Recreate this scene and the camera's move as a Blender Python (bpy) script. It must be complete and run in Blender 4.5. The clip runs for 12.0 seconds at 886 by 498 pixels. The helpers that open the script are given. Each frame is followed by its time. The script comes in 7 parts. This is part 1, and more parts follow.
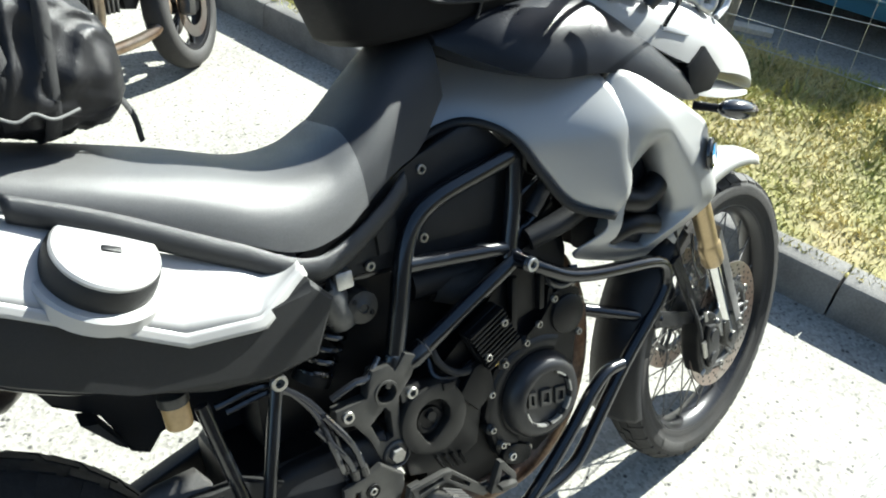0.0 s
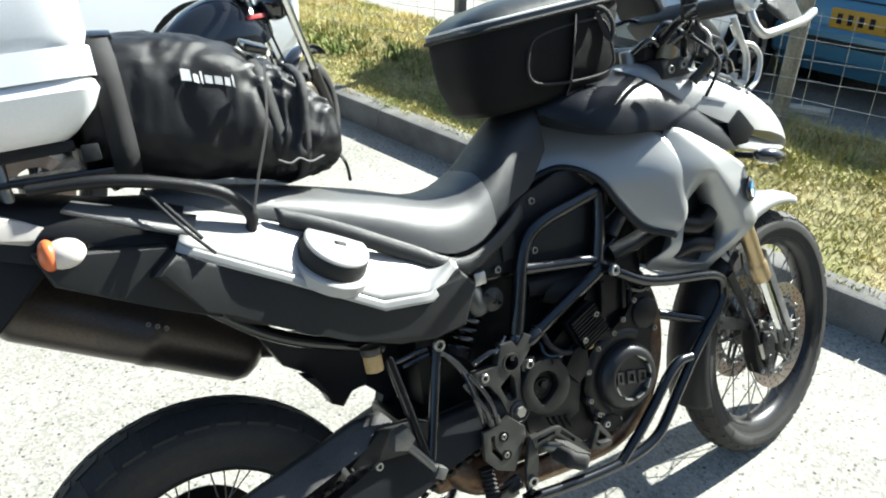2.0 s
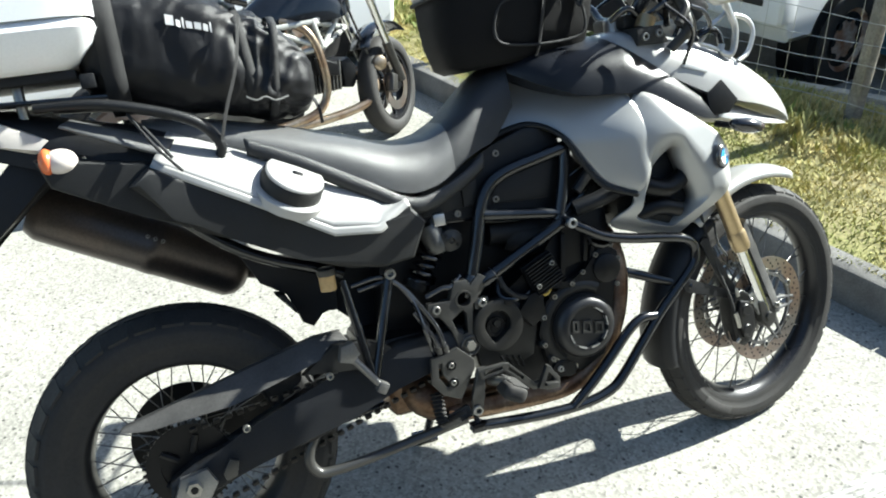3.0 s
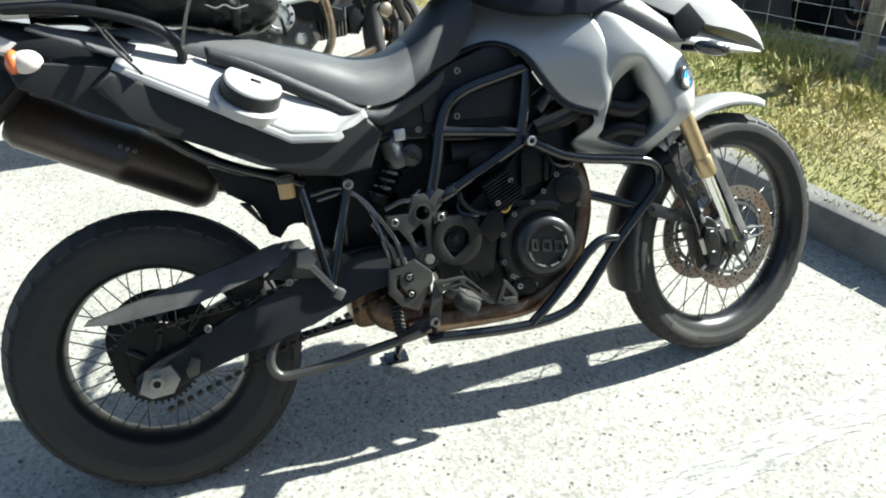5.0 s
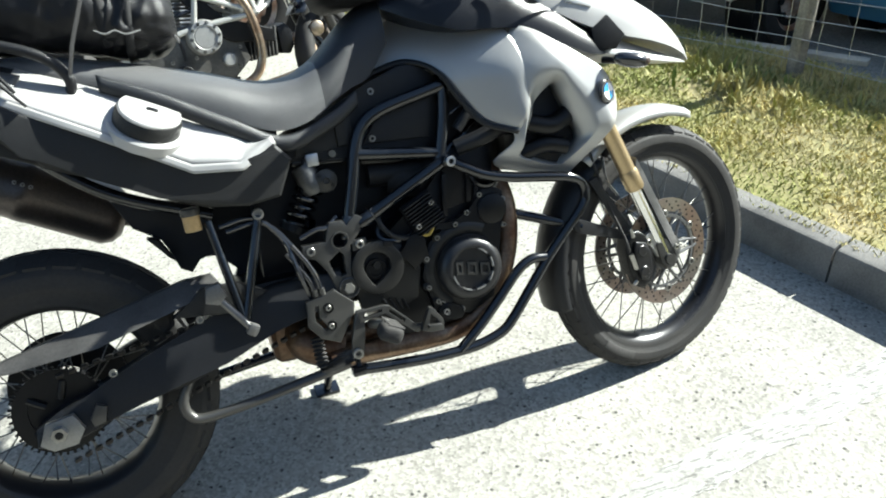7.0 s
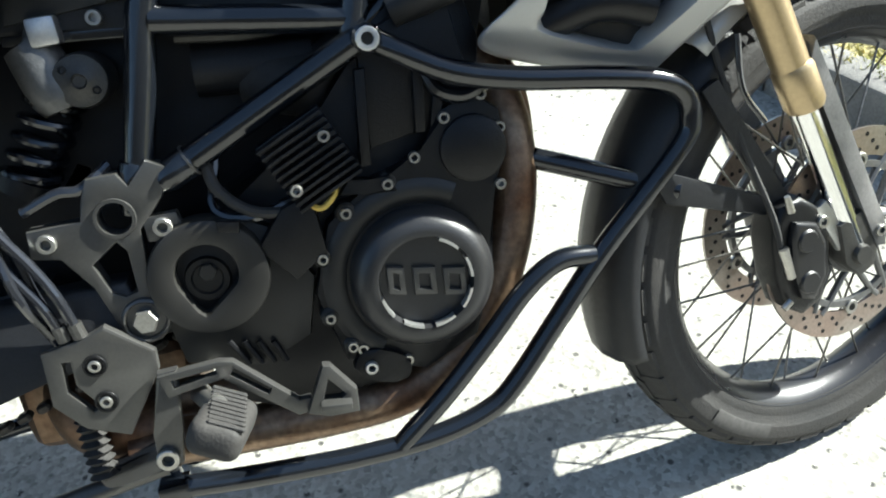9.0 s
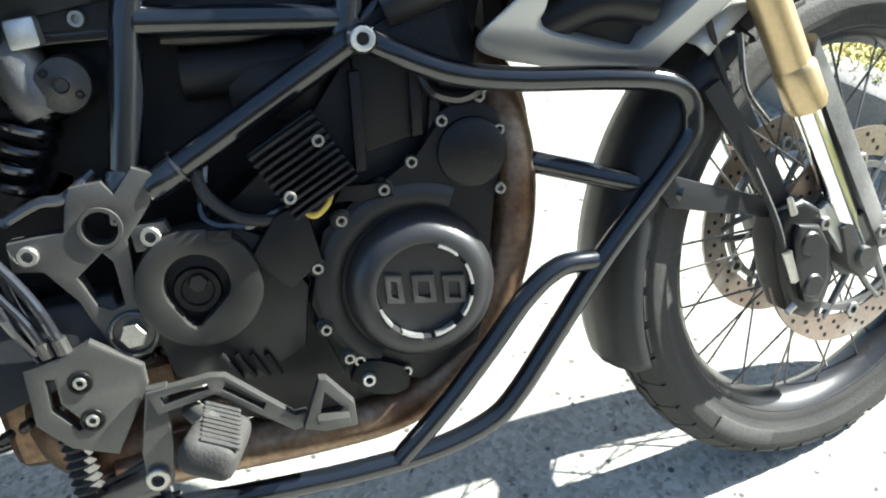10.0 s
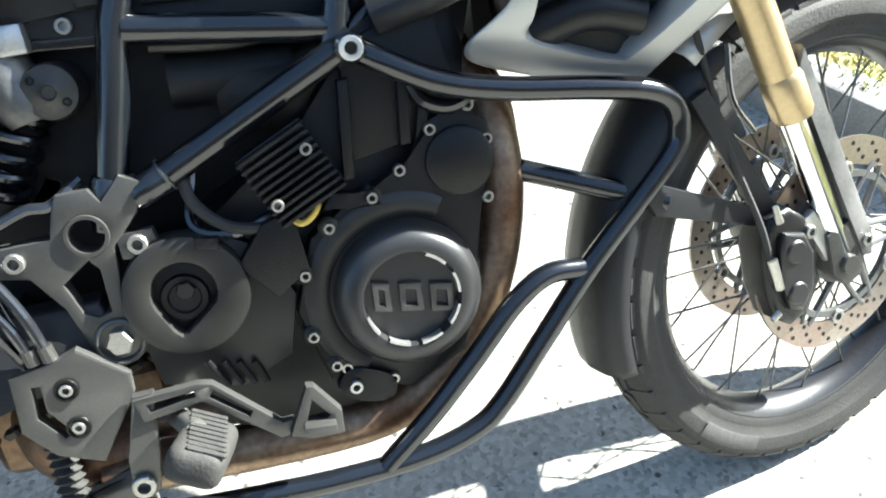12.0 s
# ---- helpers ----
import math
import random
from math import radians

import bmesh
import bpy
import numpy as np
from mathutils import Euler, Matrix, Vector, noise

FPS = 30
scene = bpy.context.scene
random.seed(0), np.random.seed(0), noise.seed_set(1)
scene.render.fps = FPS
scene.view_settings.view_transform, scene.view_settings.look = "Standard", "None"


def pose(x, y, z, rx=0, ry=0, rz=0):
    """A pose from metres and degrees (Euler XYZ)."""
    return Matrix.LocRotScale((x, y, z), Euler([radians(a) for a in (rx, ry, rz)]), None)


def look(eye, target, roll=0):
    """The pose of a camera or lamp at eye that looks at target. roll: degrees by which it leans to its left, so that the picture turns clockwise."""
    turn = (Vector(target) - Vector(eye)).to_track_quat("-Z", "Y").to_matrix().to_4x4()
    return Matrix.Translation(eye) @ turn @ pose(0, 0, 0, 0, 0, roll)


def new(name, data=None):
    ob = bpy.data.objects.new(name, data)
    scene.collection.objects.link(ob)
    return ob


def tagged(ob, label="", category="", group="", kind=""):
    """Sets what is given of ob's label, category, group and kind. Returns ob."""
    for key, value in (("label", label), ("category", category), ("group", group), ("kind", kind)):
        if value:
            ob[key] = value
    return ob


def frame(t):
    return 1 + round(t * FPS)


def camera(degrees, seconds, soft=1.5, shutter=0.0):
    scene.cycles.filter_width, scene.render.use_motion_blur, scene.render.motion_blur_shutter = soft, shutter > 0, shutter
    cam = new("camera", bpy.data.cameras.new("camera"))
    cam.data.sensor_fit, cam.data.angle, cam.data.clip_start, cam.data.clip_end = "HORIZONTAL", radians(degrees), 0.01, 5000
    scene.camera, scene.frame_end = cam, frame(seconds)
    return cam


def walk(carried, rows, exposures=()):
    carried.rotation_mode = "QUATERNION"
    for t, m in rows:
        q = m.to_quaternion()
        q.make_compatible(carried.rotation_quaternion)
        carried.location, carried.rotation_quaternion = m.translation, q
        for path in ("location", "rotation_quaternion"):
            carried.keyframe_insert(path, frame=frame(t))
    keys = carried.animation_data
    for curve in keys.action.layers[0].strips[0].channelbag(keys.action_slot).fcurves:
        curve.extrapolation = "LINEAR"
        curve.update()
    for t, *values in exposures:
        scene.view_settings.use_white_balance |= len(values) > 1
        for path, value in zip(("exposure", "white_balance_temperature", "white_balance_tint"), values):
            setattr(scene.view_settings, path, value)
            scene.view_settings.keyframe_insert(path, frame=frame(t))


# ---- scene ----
cam = camera(58.2, 12.0, 2.0)
PATH = [
    (0, (0.207, -0.762, 1.572), (1.183, 0.488, 0.353), 5.7),
    (0.5, (0.064, -0.952, 1.615), (0.895, 0.469, 0.479), 3.6),
    (1, (-0.069, -1.053, 1.632), (0.931, 0.326, 0.583), 4.9),
    (1.5, (-0.17, -1.074, 1.668), (0.804, 0.34, 0.643), 4.1),
    (2, (-0.143, -1.16, 1.705), (0.728, 0.33, 0.696), -0.1),
    (2.5, (-0.029, -1.3, 1.731), (0.688, 0.292, 0.755), -0.9),
    (3, (0.121, -1.521, 1.687), (0.688, 0.103, 0.666), -1.7),
    (3.5, (0.091, -1.636, 1.651), (0.691, -0.047, 0.594), -0.9),
    (3.7, (0.069, -1.641, 1.652), (0.679, -0.079, 0.563), -0.2),
    (5.3, (0.319, -1.704, 1.57), (0.768, -0.073, 0.504), -2.5),
    (5.5, (0.346, -1.697, 1.582), (0.83, -0.077, 0.515), -2.1),
    (6, (0.362, -1.69, 1.567), (0.903, -0.079, 0.513), -2.7),
    (6.5, (0.374, -1.661, 1.561), (0.936, -0.055, 0.51), -2.8),
    (7, (0.385, -1.651, 1.56), (0.945, -0.041, 0.514), -2.9),
    (7.5, (0.476, -1.525, 1.44), (1.018, 0.093, 0.398), -3.2),
    (7.7, (0.59, -1.398, 1.33), (1.072, 0.251, 0.307), -4.2),
    (9.3, (0.905, -0.753, 1.062), (1.174, 0.771, -0.205), -6.3),
    (9.5, (0.901, -0.757, 1.058), (1.177, 0.772, -0.201), -6.6),
    (10, (0.888, -0.755, 1.052), (1.211, 0.783, -0.185), -5.9),
    (10.5, (0.9, -0.747, 1.06), (1.226, 0.795, -0.171), -6.0),
    (11, (0.896, -0.752, 1.063), (1.234, 0.78, -0.178), -5.4),
    (11.5, (0.89, -0.755, 1.063), (1.227, 0.775, -0.181), -5.1),
    (12, (0.894, -0.752, 1.061), (1.237, 0.779, -0.18), -5.2),
]
walk(cam, [(t, look(eye, target, roll)) for t, eye, target, roll in PATH], [(0, 2.08, 6200, 3), (1.2, 2.06, 6200, 3), (2, 1.96, 6200, 3), (7.7, 1.92, 6200, 3), (9.3, 2.4, 6200, 3), (9.6, 2.52, 6200, 3), (10.4, 3.0, 6200, 3), (12, 3.1, 6200, 3)])

# ---- light ----
SUN_WAY = Vector((1.40, 0.15, 1.0)).normalized()
world = bpy.data.worlds.new("sky")
scene.world = world
world.use_nodes = True
wn = world.node_tree.nodes
sky = wn.new("ShaderNodeTexSky")
sky.sky_type, sky.sun_disc = "NISHITA", False
sky.sun_elevation = math.asin(SUN_WAY.z)
sky.sun_rotation = math.atan2(SUN_WAY.x, SUN_WAY.y)
wn["Background"].inputs["Strength"].default_value = 0.055
world.node_tree.links.new(sky.outputs[0], wn["Background"].inputs["Color"])
sun = new("sun", bpy.data.lights.new("sun", "SUN"))
sun.data.energy, sun.data.angle, sun.data.color = 5.0, radians(0.55), (1.0, 0.97, 0.90)
sun.matrix_world = look(SUN_WAY * 30, (0, 0, 0))


# ---- materials ----
def material(name, colour, rough=0.5, metal=0.0, scale=60.0, vary=0.12, bump=0.0, bump_scale=None, coat=0.0, second=None, big=4.0, spec=0.5, rvary=0.1):
    """A surface with fine grain and large slow stains; second is the colour of the stains."""
    m = bpy.data.materials.new(name)
    m.use_nodes = True
    nt, n = m.node_tree, m.node_tree.nodes
    b = n["Principled BSDF"]
    tc = n.new("ShaderNodeTexCoord")
    fine, large = n.new("ShaderNodeTexNoise"), n.new("ShaderNodeTexNoise")
    fine.inputs["Scale"].default_value, fine.inputs["Detail"].default_value = scale, 4
    large.inputs["Scale"].default_value, large.inputs["Detail"].default_value = big, 5
    for t in (fine, large):
        nt.links.new(tc.outputs["Object"], t.inputs["Vector"])
    mix = n.new("ShaderNodeMix")
    mix.data_type = "RGBA"
    mix.inputs["A"].default_value = (*colour, 1)
    mix.inputs["B"].default_value = (*(second or [c * (1 - vary * 1.5) for c in colour]), 1)
    ramp = n.new("ShaderNodeMapRange")
    ramp.inputs["From Min"].default_value, ramp.inputs["From Max"].default_value = 0.38, 0.68
    nt.links.new(large.outputs["Fac"], ramp.inputs["Value"])
    nt.links.new(ramp.outputs[0], mix.inputs["Factor"])
    hsv = n.new("ShaderNodeHueSaturation")
    vr = n.new("ShaderNodeMapRange")
    vr.inputs["From Min"].default_value, vr.inputs["From Max"].default_value = 0.25, 0.75
    vr.inputs["To Min"].default_value, vr.inputs["To Max"].default_value = 1 - vary, 1 + vary
    nt.links.new(fine.outputs["Fac"], vr.inputs["Value"])
    nt.links.new(vr.outputs[0], hsv.inputs["Value"])
    nt.links.new(mix.outputs["Result"], hsv.inputs["Color"])
    nt.links.new(hsv.outputs[0], b.inputs["Base Color"])
    rr = n.new("ShaderNodeMapRange")
    rr.inputs["To Min"].default_value, rr.inputs["To Max"].default_value = max(0.02, rough - rvary), min(1, rough + rvary)
    nt.links.new(large.outputs["Fac"], rr.inputs["Value"])
    nt.links.new(rr.outputs[0], b.inputs["Roughness"])
    b.inputs["Metallic"].default_value = metal
    b.inputs["Coat Weight"].default_value = coat
    b.inputs["Specular IOR Level"].default_value = spec
    if bump:
        bp = n.new("ShaderNodeBump")
        bp.inputs["Strength"].default_value, bp.inputs["Distance"].default_value = bump, 0.004
        if bump_scale:
            tb = n.new("ShaderNodeTexNoise")
            tb.inputs["Scale"].default_value, tb.inputs["Detail"].default_value = bump_scale, 3
            nt.links.new(tc.outputs["Object"], tb.inputs["Vector"])
            nt.links.new(tb.outputs["Fac"], bp.inputs["Height"])
        else:
            nt.links.new(fine.outputs["Fac"], bp.inputs["Height"])
        nt.links.new(bp.outputs[0], b.inputs["Normal"])
    return m


SILVER = material("matt silver paint", (0.36, 0.36, 0.35), 0.38, 0.35, 900, 0.05, 0, None, 0.15, None, 3, rvary=0.06)
WHITE_PANEL = material("pale silver paint", (0.36, 0.355, 0.345), 0.36, 0.1, 700, 0.04, 0, None, 0.2, None, 5, rvary=0.06)
BLACK_PLASTIC = material("grained black plastic", (0.013, 0.0135, 0.015), 0.42, 0, 300, 0.2, 0.25, 900, spec=0.3)
DARK_PLASTIC = material("dark grey grained plastic", (0.016, 0.0163, 0.0165), 0.5, 0, 350, 0.15, 0.3, 800, spec=0.3)
GLOSS_BLACK = material("gloss black lacquer", (0.012, 0.013, 0.016), 0.16, 0, 200, 0.1, 0, None, 0.6)
FRAME_BLACK = material("black powder-coated steel", (0.0050, 0.0062, 0.0085), 0.20, 0.0, 400, 0.12, 0.03, 500, 0.2, spec=0.6)
ENGINE_BLACK = material("black engine casting", (0.0056, 0.0058, 0.0066), 0.34, 0.0, 250, 0.25, 0.2, 600, spec=0.27)
RUBBER = material("dusty tyre rubber", (0.013, 0.0127, 0.0124), 0.75, 0, 120, 0.25, 0.2, 300, 0, (0.024, 0.022, 0.020), 9)
SEAT_GREY = material("dark grey seat vinyl", (0.100, 0.100, 0.100), 0.36, 0, 500, 0.15, 0.25, 1400)
SEAT_BLACK = material("black seat vinyl", (0.016, 0.0175, 0.020), 0.42, 0, 500, 0.15, 0.3, 1400)
NYLON = material("black coated nylon", (0.011, 0.011, 0.0125), 0.40, 0, 600, 0.2, 0.3, 700, spec=0.3)
CANVAS = material("black woven canvas", (0.0045, 0.0045, 0.005), 0.65, 0, 600, 0.25, 0.4, 900, spec=0.15)
TANK_BLACK = material("satin black tank cover", (0.010, 0.011, 0.014), 0.3, 0, 300, 0.15, 0.1, 900, spec=0.25)
WEBBING = material("black webbing", (0.010, 0.010, 0.011), 0.75, 0, 700, 0.3, 0.3, 900)
ALU = material("brushed aluminium", (0.55, 0.55, 0.54), 0.38, 0.9, 300, 0.1, 0.08, 500)
DULL_ALU = material("dull grey cast aluminium", (0.055, 0.054, 0.051), 0.38, 0.5, 260, 0.2, 0.2, 500)
CHROME = material("chrome", (0.75, 0.75, 0.74), 0.12, 1.0, 100, 0.05, rvary=0.05)
SPOKE = material("dull spoke steel", (0.17, 0.165, 0.155), 0.38, 0.9, 300, 0.2)
STEEL = material("zinc-plated steel", (0.42, 0.41, 0.38), 0.35, 0.9, 300, 0.15)
GOLD = material("bronze anodised fork tube", (0.44, 0.34, 0.20), 0.32, 0.8, 200, 0.08)
DISC = material("brake disc steel", (0.36, 0.33, 0.30), 0.33, 0.9, 250, 0.15, 0, None, 0, (0.30, 0.22, 0.18), 8)
PIPE = material("heat-browned exhaust steel", (0.24, 0.17, 0.115), 0.42, 0.8, 120, 0.3, 0.15, 200, 0, (0.12, 0.06, 0.032), 14)
SILENCER = material("blackened silencer steel", (0.075, 0.064, 0.058), 0.36, 0.5, 180, 0.2, 0.05, 300, 0, (0.11, 0.085, 0.07), 6)
RIM = material("black anodised rim", (0.02, 0.02, 0.022), 0.3, 0.3, 300, 0.15)
CASE_WHITE = material("white glossy case shell", (0.80, 0.81, 0.82), 0.3, 0, 200, 0.03, 0, None, 0.3)
AMBER = material("amber lens", (0.62, 0.15, 0.05), 0.25, 0, 100, 0.1)
BLUE_MARK = material("blue enamel", (0.03, 0.25, 0.55), 0.25, 0, 100, 0.05)
WHITE_PAINT = material("white paint", (0.78, 0.78, 0.77), 0.4, 0, 150, 0.04)
OIL = material("amber brake fluid pot", (0.45, 0.30, 0.13), 0.35, 0, 150, 0.12)
GREY_PRINT = material("light grey print", (0.62, 0.62, 0.62), 0.6, 0, 150, 0.05)
CAR_BLUE = material("dusty teal blue car paint", (0.06, 0.19, 0.30), 0.32, 0.15, 300, 0.05, 0, None, 0.5, None, 2)
CAR_WHITE = material("white car paint", (0.66, 0.68, 0.70), 0.3, 0, 200, 0.03, 0, None, 0.4)
PLATE = material("yellow number plate", (0.50, 0.28, 0.03), 0.45, 0, 100, 0.05)
TRELLIS = material("pale grey frame paint", (0.45, 0.45, 0.42), 0.35, 0.3, 100, 0.05)
WOOD = material("weathered grey fence post", (0.24, 0.22, 0.185), 0.85, 0, 90, 0.3, 0.6, 120, 0, (0.15, 0.14, 0.12), 10)
WIRE = material("galvanised wire", (0.42, 0.43, 0.42), 0.45, 0.7, 200, 0.1)
KERB = material("concrete kerb", (0.20, 0.193, 0.178), 0.9, 0, 150, 0.22, 0.5, 300, 0, (0.12, 0.116, 0.108), 5)
SOIL = material("dry verge soil", (0.22, 0.185, 0.085), 0.95, 0, 60, 0.35, 0.6, 80, 0, (0.17, 0.165, 0.055), 3)
GLASS_DARK = material("dark car glass", (0.02, 0.028, 0.035), 0.06, 0, 50, 0.05, spec=0.8)


def asphalt():
    """Pale worn chippings: stones set in bitumen, with dark specks and stains."""
    m = bpy.data.materials.new("pale worn asphalt")
    m.use_nodes = True
    nt, n = m.node_tree, m.node_tree.nodes
    b = n["Principled BSDF"]
    tc = n.new("ShaderNodeTexCoord")
    vor = n.new("ShaderNodeTexVoronoi")
    vor.inputs["Scale"].default_value = 120
    vor2 = n.new("ShaderNodeTexVoronoi")
    vor2.inputs["Scale"].default_value = 34
    noi = n.new("ShaderNodeTexNoise")
    noi.inputs["Scale"].default_value, noi.inputs["Detail"].default_value = 2.2, 6
    nf = n.new("ShaderNodeTexNoise")
    nf.inputs["Scale"].default_value, nf.inputs["Detail"].default_value = 70, 3
    for t in (vor, vor2, noi, nf):
        nt.links.new(tc.outputs["Object"], t.inputs["Vector"])
    ramp = n.new("ShaderNodeValToRGB")
    ramp.color_ramp.elements[0].position, ramp.color_ramp.elements[0].color = 0.0, (0.143, 0.137, 0.121, 1)
    ramp.color_ramp.elements[1].position, ramp.color_ramp.elements[1].color = 1.0, (0.345, 0.335, 0.298, 1)
    e = ramp.color_ramp.elements.new(0.3)
    e.color = (0.224, 0.217, 0.192, 1)
    nt.links.new(vor.outputs["Color"], ramp.inputs["Fac"])
    sp = n.new("ShaderNodeMapRange")
    sp.inputs["From Min"].default_value, sp.inputs["From Max"].default_value = 0.12, 0.24
    nt.links.new(vor2.outputs["Distance"], sp.inputs["Value"])
    thr = n.new("ShaderNodeMapRange")
    thr.inputs["From Min"].default_value, thr.inputs["From Max"].default_value = 0.50, 0.54
    nt.links.new(nf.outputs["Fac"], thr.inputs["Value"])
    mx = n.new("ShaderNodeMath")
    mx.operation = "MAXIMUM"
    nt.links.new(sp.outputs[0], mx.inputs[0])
    nt.links.new(thr.outputs[0], mx.inputs[1])
    mul = n.new("ShaderNodeMix")
    mul.data_type = "RGBA"
    mul.inputs["A"].default_value = (0.045, 0.043, 0.04, 1)
    nt.links.new(mx.outputs[0], mul.inputs["Factor"])
    nt.links.new(ramp.outputs[0], mul.inputs["B"])
    hs = n.new("ShaderNodeHueSaturation")
    vr = n.new("ShaderNodeMapRange")
    vr.inputs["From Min"].default_value, vr.inputs["From Max"].default_value = 0.3, 0.7
    vr.inputs["To Min"].default_value, vr.inputs["To Max"].default_value = 0.86, 1.12
    nt.links.new(noi.outputs["Fac"], vr.inputs["Value"])
    nt.links.new(vr.outputs[0], hs.inputs["Value"])
    nt.links.new(mul.outputs["Result"], hs.inputs["Color"])
    nt.links.new(hs.outputs[0], b.inputs["Base Color"])
    b.inputs["Roughness"].default_value = 0.9
    bp = n.new("ShaderNodeBump")
    bp.inputs["Strength"].default_value, bp.inputs["Distance"].default_value = 0.35, 0.002
    nt.links.new(vor.outputs["Distance"], bp.inputs["Height"])
    nt.links.new(bp.outputs[0], b.inputs["Normal"])
    return m


ASPHALT = asphalt()


def blades(name, dry, green, patch=2.2):
    """Leaf colours that differ from blade to blade and drift in patches over the ground."""
    m = bpy.data.materials.new(name)
    m.use_nodes = True
    nt, n = m.node_tree, m.node_tree.nodes
    g, tc, noi = n.new("ShaderNodeNewGeometry"), n.new("ShaderNodeTexCoord"), n.new("ShaderNodeTexNoise")
    noi.inputs["Scale"].default_value, noi.inputs["Detail"].default_value = patch, 4
    nt.links.new(tc.outputs["Object"], noi.inputs["Vector"])
    wide = n.new("ShaderNodeMapRange")
    wide.inputs["From Min"].default_value, wide.inputs["From Max"].default_value = 0.38, 0.66
    wide.inputs["To Min"].default_value, wide.inputs["To Max"].default_value = -0.25, 0.75
    nt.links.new(noi.outputs["Fac"], wide.inputs["Value"])
    add = n.new("ShaderNodeMath")
    add.operation, add.use_clamp = "MULTIPLY_ADD", True
    add.inputs[1].default_value = 0.5
    nt.links.new(g.outputs["Random Per Island"], add.inputs[0])
    nt.links.new(wide.outputs[0], add.inputs[2])
    mix = n.new("ShaderNodeMix")
    mix.data_type = "RGBA"
    mix.inputs["A"].default_value, mix.inputs["B"].default_value = (*dry, 1), (*green, 1)
    nt.links.new(add.outputs[0], mix.inputs["Factor"])
    nt.links.new(mix.outputs["Result"], n["Principled BSDF"].inputs["Base Color"])
    n["Principled BSDF"].inputs["Roughness"].default_value = 0.75
    n["Principled BSDF"].inputs["Specular IOR Level"].default_value = 0.25
    return m


GRASS = blades("dry and green grass", (0.53, 0.44, 0.19), (0.22, 0.25, 0.06))
WEED = blades("weed leaves", (0.36, 0.32, 0.14), (0.10, 0.15, 0.03), 3.5)


# ---- mesh tools ----
def part(name, bm, mat, parent=None, label="", smooth=True, sharp=35, solid=0.0, m=None):
    """Links a bmesh as one mesh object, under a thing or a part."""
    if m is not None:
        bmesh.ops.transform(bm, matrix=m, verts=bm.verts)
    bmesh.ops.recalc_face_normals(bm, faces=bm.faces)
    me = bpy.data.meshes.new(name)
    for f in bm.faces:
        f.smooth = smooth
    if smooth:
        for e in bm.edges:
            if len(e.link_faces) == 2 and e.calc_face_angle(0) > radians(sharp):
                e.smooth = False
    bm.to_mesh(me)
    bm.free()
    me.materials.append(mat)
    ob = new(name, me)
    if parent is not None:
        ob.parent = parent
    if label:
        ob["label"] = label
    if solid:
        md = ob.modifiers.new("thickness", "SOLIDIFY")
        md.thickness, md.offset = abs(solid), -1 if solid > 0 else 1
    return ob


def spline(pts, n, closed=False):
    """n points along a smooth curve through pts."""
    p = [Vector(q) for q in pts]
    k = len(p)
    out = []
    spans = k if closed else k - 1
    for i in range(n):
        u = i / n * spans if closed else i / (n - 1) * spans
        j = min(int(u), spans - 1)
        t = u - j
        if closed:
            a, b, c, d = p[(j - 1) % k], p[j % k], p[(j + 1) % k], p[(j + 2) % k]
        else:
            b, c = p[j], p[j + 1]
            a = p[j - 1] if j > 0 else b * 2 - c
            d = p[j + 2] if j + 2 < k else c * 2 - b
        out.append(0.5 * ((2 * b) + (c - a) * t + (2 * a - 5 * b + 4 * c - d) * t * t + (3 * b - a - 3 * c + d) * t ** 3))
    return out


def rings(bm, rows, closed=True, cap=True):
    """Quads between rows of points; each row becomes a ring."""
    vs = [[bm.verts.new(v) for v in r] for r in rows]
    k = len(rows[0])
    for a, b in zip(vs, vs[1:]):
        for i in range(k if closed else k - 1):
            bm.faces.new((a[i], a[(i + 1) % k], b[(i + 1) % k], b[i]))
    if cap and closed:
        bm.faces.new(vs[0][::-1])
        bm.faces.new(vs[-1])
    return vs


def tube(pts, r, n=None, segs=12, smooth=True, bm=None, closed=False, flat=1.0):
    """A round rod swept along a smooth line; r may be a list along it."""
    bm = bm or bmesh.new()
    n = n or (8 * (len(pts) - 1) + 1 if len(pts) > 2 else 2)
    line = spline(pts, n, closed) if smooth and len(pts) > 2 else [Vector(q) for q in pts]
    k = len(line)
    up = None
    rows = []
    for i, p in enumerate(line):
        d = (line[min(i + 1, k - 1)] - line[max(i - 1, 0)]).normalized()
        if closed:
            d = (line[(i + 1) % k] - line[i - 1]).normalized()
        if up is None:
            up = d.orthogonal().normalized()
        up = (up - d * up.dot(d)).normalized()
        side = d.cross(up)
        rad = r if not isinstance(r, (list, tuple)) else float(np.interp(i / (k - 1), np.linspace(0, 1, len(r)), r))
        rows.append([p + rad * (math.cos(a) * up + flat * math.sin(a) * side) for a in (2 * math.pi * j / segs for j in range(segs))])
    if closed:
        rows.append(rows[0])
    rings(bm, rows, True, not closed)
    if closed:
        bmesh.ops.remove_doubles(bm, verts=bm.verts, dist=1e-6)
    return bm


